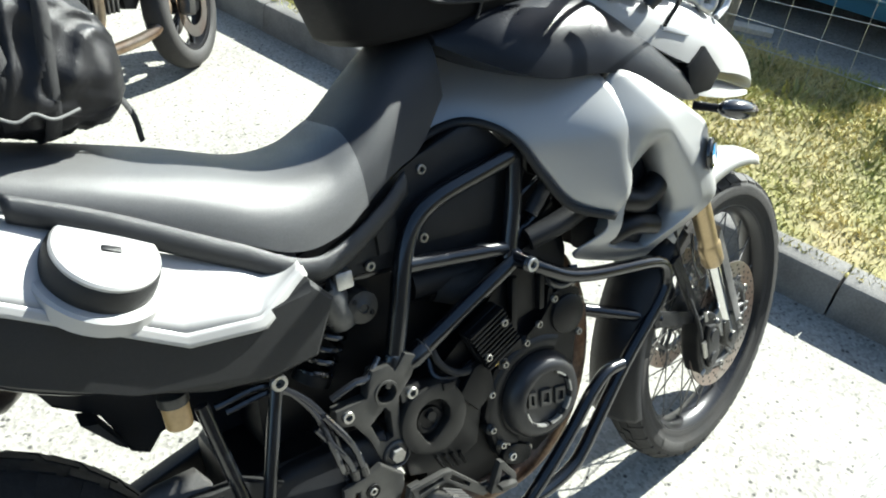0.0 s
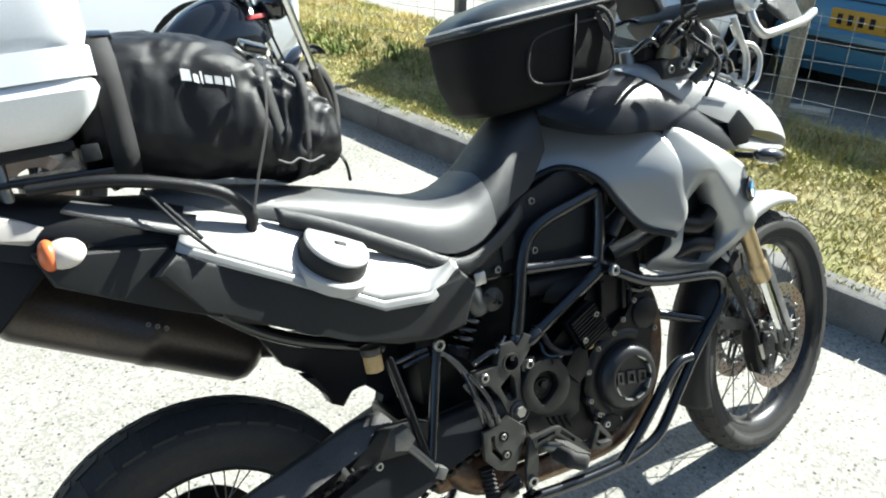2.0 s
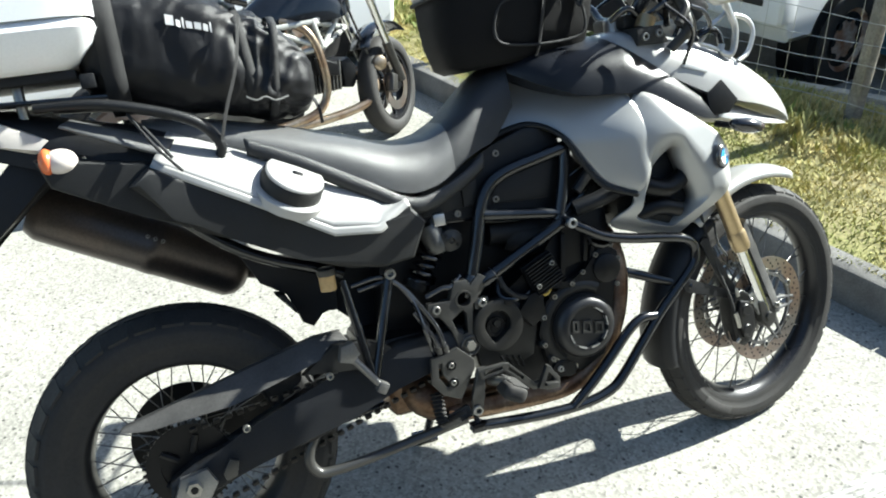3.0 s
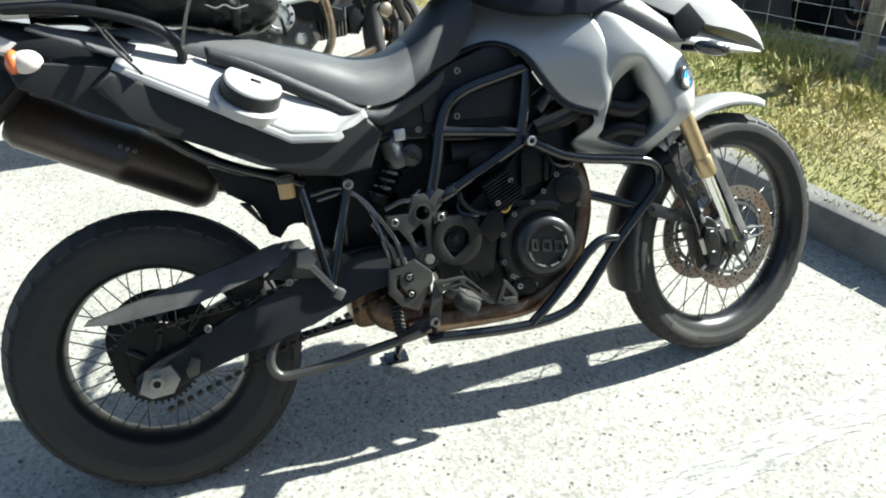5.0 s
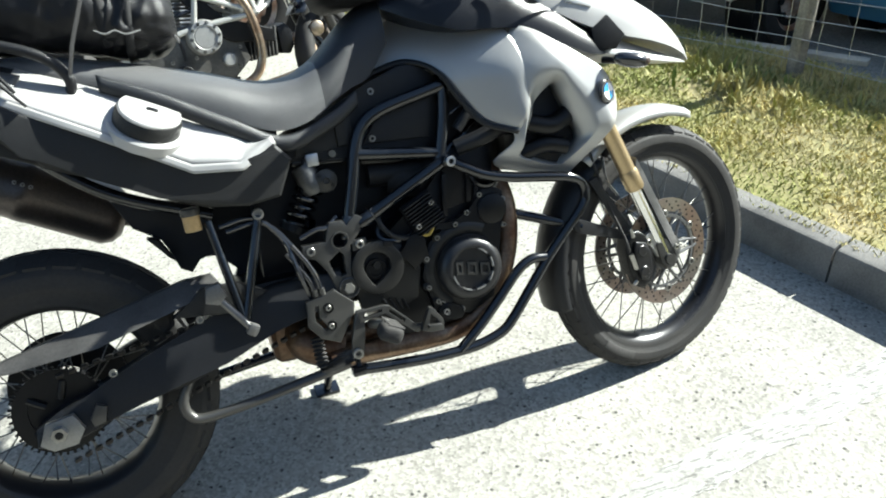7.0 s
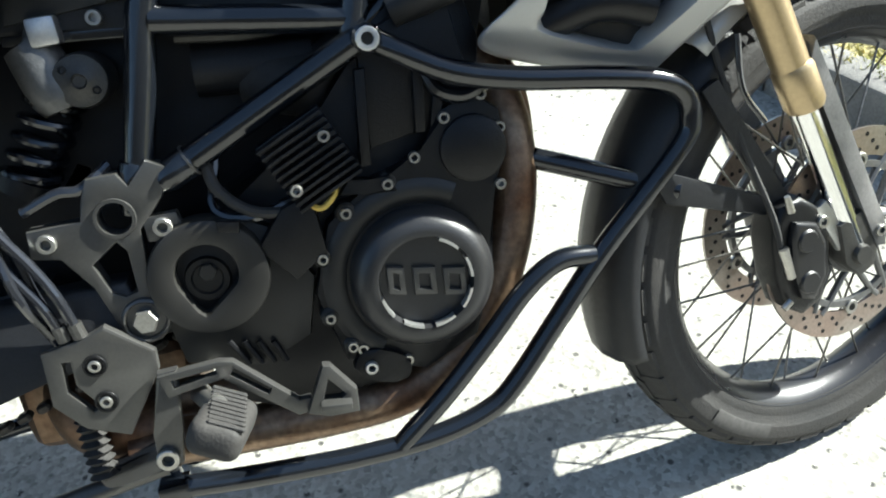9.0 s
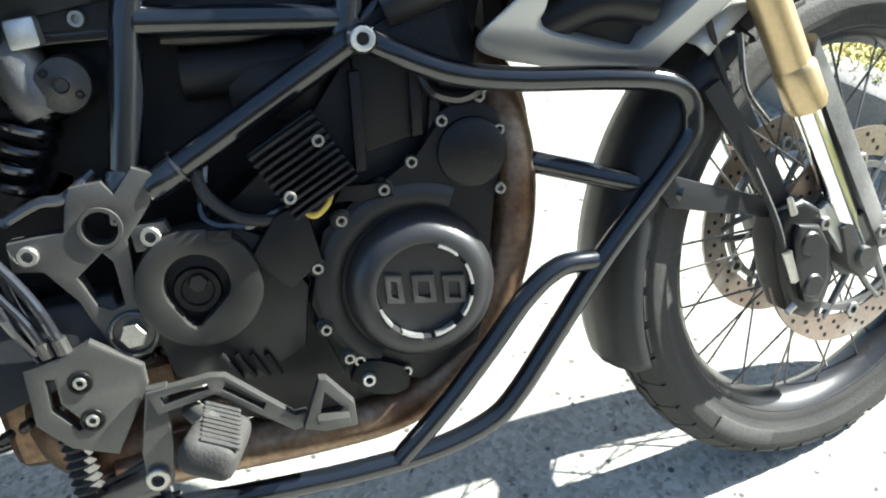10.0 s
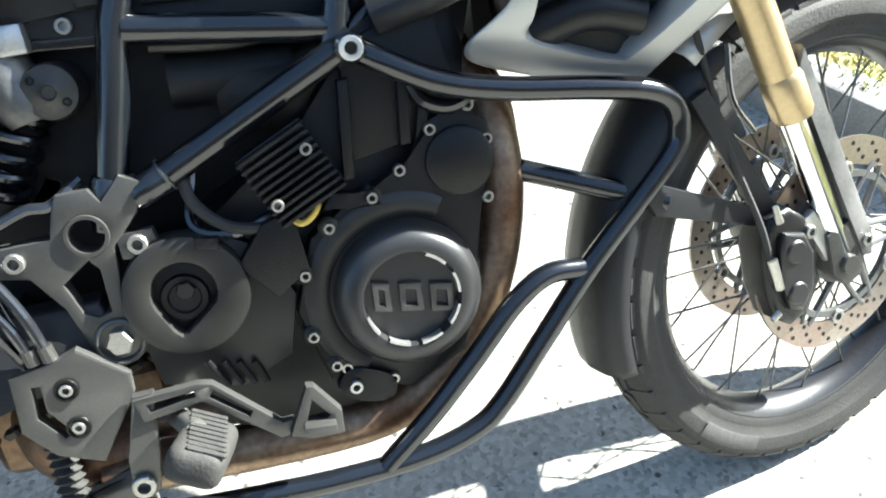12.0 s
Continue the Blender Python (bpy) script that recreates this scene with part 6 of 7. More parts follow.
def roll_bag():
    root = empty("roll_bag", LEANED, "black waterproof roll bag strapped on the rear seat", "bag")
    stations = [(-0.045, 1.275, 0.100, 0.085), (-0.03, 1.278, 0.135, 0.110), (0.02, 1.275, 0.150, 0.122), (0.10, 1.268, 0.154, 0.128), (0.18, 1.255, 0.156, 0.126), (0.25, 1.234, 0.154, 0.119), (0.29, 1.216, 0.145, 0.105), (0.33, 1.202, 0.146, 0.100), (0.38, 1.180, 0.135, 0.086), (0.415, 1.165, 0.115, 0.066), (0.435, 1.158, 0.08, 0.042)]
    st = spline([(a, b, c_) for a, b, c_, d in stations], 110)
    hh = spline([(d, 0, 0) for a, b, c_, d in stations], 110)
    bm = bmesh.new()
    rows = []
    for p, q in zip(st, hh):
        wob = 0.045 + 0.07 * smooth01((p.x - 0.24) / 0.08)
        r = superring(p.x, 0.02, p.y, p.z, q.x, 110, 3.2, wob, 4)
        for v in r:
            v.z -= 0.018 * smooth01((p.y - v.z) / 0.1) * smooth01((p.x + 0.02) / 0.2)
        rows.append(r)
    rings(bm, rows)
    bag = part("bag_body", bm, NYLON, root, "black coated fabric, creased", True, 75)
    def band(x, w, lift, name, mat, tilt=0.0):
        bm = bmesh.new()
        rows = []
        i0 = min(range(110), key=lambda i: abs(st[i].x - x))
        for dx in (-w / 2, w / 2):
            p, q = st[i0], hh[i0]
            r = superring(x + dx, 0.02, p.y, p.z + lift, q.x + lift, 48, 3.2, 0.035, 4)
            for v in r:
                v.x += tilt * (v.z - p.y)
                v.z -= 0.018 * smooth01((p.y - v.z) / 0.1)
            rows.append(r)
        rings(bm, rows, True, False)
        return part(name, bm, mat, root, "", True, 60, 0.003)
    band(0.022, 0.045, 0.006, "bag_strap", WEBBING)
    band(0.285, 0.028, 0.005, "bag_strap", WEBBING, -0.1)
    band(0.345, 0.018, 0.008, "bag_strap", WEBBING, 0.15)
    buckle = part("buckle", box((0.05, 0.035, 0.016), 0.005, (0.292, -0.075, 1.338), pose(0, 0, 0, 25, 18, 10)), GLOSS_BLACK, root, "black plastic buckle")
    part("buckle", box((0.045, 0.03, 0.014), 0.005, (0.03, -0.085, 1.392), pose(0, 0, 0, 25, 5, 0)), GLOSS_BLACK, root, "black plastic buckle")
    part("strap_end", tube([(0.285, -0.150, 1.30), (0.262, -0.165, 1.20), (0.225, -0.168, 1.11), (0.205, -0.160, 1.05)], 0.005, 24, 8, True, None, False, 0.2), WEBBING, root, "hanging black webbing")
    part("strap_end", tube([(0.415, -0.05, 1.13), (0.435, -0.055, 1.09), (0.44, -0.05, 1.05)], 0.006, 14, 8, True, None, False, 0.4), WEBBING, root, "loose black strap end")
    part("draw_cord", tube([(0.27, -0.158, 1.13), (0.29, -0.162, 1.12), (0.31, -0.158, 1.125), (0.33, -0.158, 1.115), (0.36, -0.150, 1.12)], 0.002, 24, 8), material("grey cord", (0.14, 0.14, 0.135), 0.7, 0, 200, 0.1), root, "pale draw cord")
    # plain bars where the maker's name is printed
    def bag_y(xx, h):
        i0 = min(range(len(st)), key=lambda i: abs(st[i].x - xx))
        ring = [v for v in superring(xx, 0.02, st[i0].y, st[i0].z, hh[i0].x, 240, 3.2, 0.045, 4) if v.y < 0.0]
        return min(ring, key=lambda v: abs(v.z - h)).y

    x = 0.140
    for w in (0.020, 0.012, 0.007, 0.016, 0.017, 0.013, 0.007):
        h0 = 1.296 - 0.27 * (x - 0.14)
        top = 0.020 if w > 0.018 or w < 0.008 else 0.014
        bm = bmesh.new()
        quad = [bm.verts.new((xx, bag_y(xx, h) - 0.003, h)) for xx, h in ((x, h0), (x + w - 0.004, h0 - 0.004), (x + w - 0.003, h0 + top - 0.004), (x + 0.001, h0 + top))]
        bm.faces.new(quad)
        part("print_bar", bm, GREY_PRINT, bag, "pale printed bar", False, 35, 0.001)
        x += w
    return root


roll_bag()


def tank_bag():
    root = empty("tank_bag", LEANED @ Matrix.Translation((0.04, 0, 0)), "black fabric tank bag with a zipped lid", "bag")
    def layer(cx, cz, hx, hy, slope, p=4.4, n=64):
        out = []
        for k in range(n):
            a = 2 * math.pi * k / n
            ca, sa = math.cos(a), math.sin(a)
            x = hx * math.copysign(abs(ca) ** (2 / p), ca)
            y = hy * math.copysign(abs(sa) ** (2 / p), sa)
            w = 1 + 0.012 * noise.noise((ca * 3, sa * 3, cz * 20))
            out.append(Vector((cx + x * w, y * w, cz + slope * x)))
        return out
    rows = [layer(0.905, 1.125, 0.165, 0.092, 0.06), layer(0.905, 1.140, 0.188, 0.104, 0.06), layer(0.905, 1.20, 0.206, 0.116, 0.06), layer(0.908, 1.26, 0.214, 0.124, 0.07), layer(0.912, 1.300, 0.218, 0.128, 0.07), layer(0.912, 1.308, 0.218, 0.128, 0.07)]
    bm = bmesh.new()
    rings(bm, rows)
    body = part("bag_body", bm, CANVAS, root, "black fabric body", True, 60)
    bm = bmesh.new()
    rings(bm, [layer(0.912, 1.310, 0.221, 0.131, 0.07), layer(0.912, 1.322, 0.222, 0.132, 0.07), layer(0.914, 1.342, 0.208, 0.120, 0.08), layer(0.92, 1.360, 0.17, 0.095, 0.08), layer(0.93, 1.371, 0.10, 0.055, 0.08), layer(0.94, 1.374, 0.03, 0.02, 0.08)])
    lid = part("lid", bm, material("dusty grey-green lid film", (0.030, 0.034, 0.033), 0.38, 0, 300, 0.2, 0.2, 60, 0.2), root, "dusty grey lid with clear film", True, 60)
    part("piping", tube([tuple(v) for v in layer(0.912, 1.310, 0.224, 0.134, 0.07)][::2], 0.0045, 96, 8, True, None, True), WEBBING, lid, "black piping")
    part("piping", tube([tuple(v) for v in layer(0.912, 1.326, 0.2215, 0.1315, 0.07)][::2], 0.0028, 96, 8, True, None, True), GREY_PRINT, lid, "pale edge piping")
    seam = [(0.845, 1.17), (0.84, 1.25), (0.90, 1.275), (1.03, 1.283), (1.06, 1.24), (1.045, 1.165)]
    part("pocket_seam", tube([(x, -0.116 - 0.07 * (h - 1.20) - 0.002, h) for x, h in seam], 0.0035, 60, 8, True, None, True), WEBBING, body, "black seam of the side pocket")
    part("side_strap", tube([(0.965, -0.131, 1.30), (0.955, -0.125, 1.24), (0.94, -0.112, 1.16), (0.93, -0.10, 1.125)], 0.009, 20, 8, True, None, False, 0.25), WEBBING, body, "black side strap")
    part("zip_pull", box((0.012, 0.008, 0.03), 0.003, (0.715, -0.06, 1.255)), STEEL, root, "bright zip pull")
    part("handle", tube([(1.01, -0.125, 1.315), (1.04, -0.138, 1.30), (1.055, -0.142, 1.265), (1.045, -0.138, 1.235), (1.03, -0.134, 1.27), (1.02, -0.134, 1.30)], 0.006, 30, 8), WEBBING, root, "folded black strap")


tank_bag()


# ---- the naked motorcycle in the next bay ----
CASE_GREY = material("dusty grey engine casting", (0.12, 0.118, 0.11), 0.5, 0.5, 120, 0.25, 0.2, 200, 0, (0.05, 0.048, 0.045), 9)
CASE_BRIGHT = material("matt bright engine casting", (0.36, 0.36, 0.35), 0.45, 0.7, 150, 0.12, 0.1, 300)
TINTED = material("heat-tinted steel", (0.42, 0.34, 0.25), 0.32, 0.9, 60, 0.2, 0.05, 100, 0, (0.22, 0.13, 0.08), 8)
def road_wheel(root, cx, m, name):
    c = (cx, 0, 0.305)
    prof = [(0.218, -0.05), (0.225, -0.058), (0.26, -0.062), (0.285, -0.052), (0.300, -0.028), (0.305, 0), (0.300, 0.028), (0.285, 0.052), (0.26, 0.062), (0.225, 0.058), (0.218, 0.05)]
    w = part(name, lathe([(0.222, -0.045), (0.205, -0.04), (0.198, 0), (0.205, 0.04), (0.222, 0.045)], c, 48), RIM, root, "black cast wheel", True, 50, 0.004, m)
    part("tyre", lathe(prof, c, 64), RUBBER, w, "black road tyre", True, 60, 0, m)
    for k in range(5):
        a = 2 * math.pi * k / 5
        for s in (-0.16, 0.16):
            part("wheel_spoke", tube([(c[0] + 0.04 * math.cos(a), 0, c[2] + 0.04 * math.sin(a)), (c[0] + 0.205 * math.cos(a + s), 0, c[2] + 0.205 * math.sin(a + s))], 0.010, segs=8, smooth=False), RIM, w, "", True, 35, 0, m)
    for s in (-1, 1):
        part("brake_disc", lathe([(0.10, s * 0.06 - 0.002), (0.155, s * 0.06 - 0.002), (0.155, s * 0.06 + 0.002), (0.10, s * 0.06 + 0.002)], c, 48, closed=True), DISC, w, "", True, 35, 0, m)
    part("hub", lathe([(0.0, -0.08), (0.035, -0.08), (0.045, -0.05), (0.045, 0.05), (0.035, 0.08), (0.0, 0.08)], c, 24), ENGINE_BLACK, w, "", True, 35, 0, m)
    return w


def naked_bike():
    yaw = 13.5
    root = empty("naked_motorcycle", Matrix.Translation((1.25, 2.45, 0)) @ pose(0, 0, 0, 0, 0, yaw) @ pose(0, 0, 0, -13, 0, 0) @ Matrix.Diagonal((0.96, 0.96, 0.96, 1)), "black naked motorcycle with pale trellis frame, parked", "motorcycle")
    st = pose(0, 0, 0, 0, 0, 34)
    piv = Matrix.Translation((0.0, 0, 0)) @ st
    road_wheel(root, 0.0, piv @ Matrix.Diagonal((0.9, 0.9, 0.9, 1)), "front_wheel")
    road_wheel(root, -1.44, Matrix(), "rear_wheel")
    for s in (-1, 1):
        part("fork_leg", tube([(0.0, s * 0.095, 0.30), (-0.105, s * 0.095, 0.52)], 0.026, segs=14, smooth=False), DULL_ALU, root, "", True, 35, 0, piv)
        part("fork_tube", tube([(-0.09, s * 0.095, 0.49), (-0.30, s * 0.095, 0.95)], 0.022, segs=14, smooth=False), CHROME, root, "bright fork tube", True, 35, 0, piv)
        part("brake_caliper", box((0.06, 0.05, 0.10), 0.012, (-0.10, s * 0.085, 0.30), pose(0, 0, 0, 0, 20, 0)), DULL_ALU, root, "", True, 35, 0, piv)
        part("grip", tube([(-0.40, s * 0.36, 1.02), (-0.36, s * 0.24, 1.03)], 0.017, segs=12, smooth=False), RUBBER, root, "", True, 35, 0, piv)
        part("mirror", box((0.03, 0.10, 0.06), 0.012, (-0.30, s * 0.34, 1.22)), BLACK_PLASTIC, root)
    part("front_mudguard", lathe([(0.315, -0.06), (0.325, 0), (0.315, 0.06)], (0, 0, 0.305), 16, arc=(50, 140)), GLOSS_BLACK, root, "black mudguard", True, 50, 0.003, piv)
    part("handlebar", tube([(-0.40, -0.37, 1.02), (-0.34, -0.16, 1.03), (-0.33, 0, 0.99), (-0.34, 0.16, 1.03), (-0.40, 0.37, 1.02)], 0.011, 30, 10), DULL_ALU, root, "", True, 35, 0, piv)
    part("yoke", box((0.08, 0.24, 0.03), 0.01, (-0.30, 0, 0.93)), DULL_ALU, root, "", True, 35, 0, piv)
    bm = bmesh.new()
    bmesh.ops.create_uvsphere(bm, u_segments=24, v_segments=16, radius=0.085)
    part("headlamp", bm, GLOSS_BLACK, root, "round black headlamp", True, 60, 0, piv @ Matrix.Translation((-0.19, 0, 0.86)))
    part("tank", arch([(-0.19, 0.10, 0.72, 0.82), (-0.27, 0.155, 0.69, 0.90), (-0.40, 0.17, 0.68, 0.935), (-0.56, 0.15, 0.675, 0.90), (-0.74, 0.10, 0.69, 0.80)], 26, 36, 2.6), GLOSS_BLACK, root, "gloss black fuel tank")
    part("print_bar", box((0.10, 0.004, 0.02), 0.001, (-0.30, -0.160, 0.815), pose(0, 0, 0, -14, 0, 0)), material("red print", (0.45, 0.03, 0.03), 0.4), root, "small red printed bar")
    part("seat", arch([(-0.80, 0.11, 0.77, 0.85), (-0.95, 0.14, 0.76, 0.82), (-1.10, 0.13, 0.80, 0.86), (-1.30, 0.10, 0.86, 0.93), (-1.48, 0.06, 0.92, 0.97)], 20, 30, 2.8), SEAT_BLACK, root, "black seat")
    part("tail_unit", arch([(-1.05, 0.12, 0.72, 0.83), (-1.28, 0.10, 0.79, 0.89), (-1.55, 0.05, 0.90, 0.96)], 16, 20, 2.8), GLOSS_BLACK, root, "black tail unit")
    part("tail_lamp", box((0.05, 0.08, 0.04), 0.012, (-1.56, 0, 0.93)), material("red lens", (0.4, 0.02, 0.02), 0.2), root, "red tail lamp")
    node = {"a": (-0.22, 0.07, 0.74), "b": (-0.23, 0.07, 0.63), "c": (-0.45, 0.175, 0.69), "d": (-0.42, 0.175, 0.56), "e": (-0.70, 0.16, 0.69), "f": (-0.74, 0.15, 0.54), "g": (-0.95, 0.13, 0.50)}
    for s in (-1, 1):
        for p, q in ("ac", "bd", "ad", "bc", "ce", "cd", "de", "df", "ef", "fg"):
            a_, b_ = node[p], node[q]
            part("frame_tube", tube([(a_[0], s * a_[1], a_[2]), (b_[0], s * b_[1], b_[2])], 0.0145, segs=10, smooth=False), TRELLIS, root, "pale trellis tube")
    eng = part("engine", prism([(-1.0, 0.30), (-1.0, 0.50), (-0.86, 0.56), (-0.60, 0.54), (-0.50, 0.44), (-0.48, 0.34), (-0.60, 0.25), (-0.90, 0.25)], -0.13, 0.13, 0.02), CASE_GREY, root, "grey twin-cylinder engine")
    for k in range(8):
        part("cooling_fin", box((0.010, 0.25, 0.15), 0.003, (-0.47 + k * 0.020, 0, 0.40), pose(0, 0, 0, 0, 8, 0)), CASE_GREY, eng)
        part("cooling_fin", box((0.17, 0.25, 0.010), 0.003, (-0.74, 0, 0.545 + k * 0.019), pose(0, 0, 0, 0, 8, 0)), CASE_GREY, eng)
    part("cylinder_head", prism([(-0.31, 0.33), (-0.31, 0.47), (-0.26, 0.48), (-0.23, 0.44), (-0.23, 0.36), (-0.26, 0.32)], -0.12, 0.12, 0.015), ENGINE_BLACK, eng, "dark front cylinder head")
    part("cylinder_head", prism([(-0.82, 0.69), (-0.82, 0.74), (-0.76, 0.77), (-0.68, 0.75), (-0.66, 0.69)], -0.12, 0.12, 0.015), ENGINE_BLACK, eng, "dark rear cylinder head")
    part("belt_cover", prism([(-0.66, 0.50), (-0.78, 0.70), (-0.72, 0.74), (-0.58, 0.55), (-0.34, 0.47), (-0.34, 0.40), (-0.56, 0.44)], -0.150, -0.125, 0.010, 0, None, 3), ENGINE_BLACK, eng, "black belt cover")
    clutch = part("clutch_cover", lathe([(0.0, -0.168), (0.050, -0.168), (0.054, -0.165), (0.060, -0.172), (0.078, -0.170), (0.086, -0.160), (0.089, -0.12)], (-0.70, 0, 0.49), 40), CASE_BRIGHT, eng, "round bright clutch cover")
    bolts("cover_bolt", [(-0.70 + 0.070 * math.cos(k * math.pi / 5), -0.172, 0.49 + 0.070 * math.sin(k * math.pi / 5)) for k in range(10)], 0.0075, 0.004, ENGINE_BLACK, clutch)
    part("pump_cover", lathe([(0.0, -0.158), (0.026, -0.158), (0.034, -0.150), (0.036, -0.12)], (-0.60, 0, 0.36), 28), CASE_BRIGHT, eng, "small bright cover")
    part("oil_filter", lathe([(0.0, -0.165), (0.030, -0.165), (0.036, -0.158), (0.037, -0.11)], (-0.83, 0, 0.34), 28), ENGINE_BLACK, eng, "black oil filter")
    bolts("case_bolt", [(-0.94, -0.13, 0.33), (-0.95, -0.13, 0.46), (-0.86, -0.13, 0.53), (-0.78, -0.13, 0.29), (-0.66, -0.13, 0.28), (-0.55, -0.13, 0.32), (-0.53, -0.13, 0.41), (-0.76, -0.13, 0.40), (-0.88, -0.13, 0.40)], 0.010, 0.007, STEEL, eng)
    part("exhaust_header", tube([(-0.24, -0.06, 0.40), (-0.16, -0.10, 0.38), (-0.14, -0.13, 0.31), (-0.20, -0.15, 0.24), (-0.34, -0.155, 0.205), (-0.60, -0.15, 0.19), (-0.95, -0.14, 0.19)], 0.024, 44, 16), TINTED, root, "heat-tinted exhaust header")
    part("exhaust_header", tube([(-0.60, -0.12, 0.72), (-0.50, -0.17, 0.66), (-0.45, -0.18, 0.54), (-0.44, -0.175, 0.36), (-0.50, -0.165, 0.25), (-0.66, -0.155, 0.21), (-0.95, -0.14, 0.20)], 0.022, 44, 16), TINTED, root, "heat-tinted exhaust header")
    part("horn", lathe([(0.0, -0.165), (0.022, -0.165), (0.038, -0.158), (0.042, -0.150), (0.042, -0.135), (0.0, -0.135)], (-0.10, 0, 0.42), 28), TINTED, root, "round brown horn")
    for pts, r in (([(-0.92, -0.135, 0.52), (-0.84, -0.15, 0.60), (-0.70, -0.14, 0.62), (-0.58, -0.13, 0.58)], 0.010), ([(-0.98, -0.12, 0.42), (-1.04, -0.14, 0.52), (-0.98, -0.13, 0.64)], 0.008), ([(-0.48, -0.14, 0.50), (-0.40, -0.15, 0.56), (-0.30, -0.12, 0.60)], 0.009)):
        part("engine_hose", tube(pts, r, 24, 10), GLOSS_BLACK, root)
    part("swing_arm", prism([(-0.98, 0.36), (-0.98, 0.46), (-1.30, 0.40), (-1.46, 0.33), (-1.44, 0.28), (-1.25, 0.30)], -0.13, 0.13, 0.01), DULL_ALU, root, "grey swing arm")
    part("belly", prism([(-0.95, 0.17), (-0.95, 0.26), (-0.55, 0.26), (-0.60, 0.17)], -0.10, 0.10, 0.01), ENGINE_BLACK, root)
    for s in (-1, 1):
        part("silencer", tube([(-1.10, s * 0.15, 0.62), (-1.55, s * 0.17, 0.75)], 0.055, segs=18, smooth=False), SILENCER, root, "dark silencer")
    for pts in ([(-0.32, -0.10, 1.0), (-0.22, -0.13, 0.92), (-0.22, -0.12, 0.75), (-0.12, -0.11, 0.40)], [(-0.33, 0.08, 1.0), (-0.20, 0.0, 0.96), (-0.26, -0.06, 0.72), (-0.45, -0.1, 0.62)]):
        part("brake_hose", tube(pts, 0.007, 24, 8), GLOSS_BLACK, root)
    part("side_stand", tube([(-0.85, 0.12, 0.25), (-0.84, 0.24, 0.06)], 0.012, segs=10, smooth=False), FRAME_BLACK, root)


naked_bike()


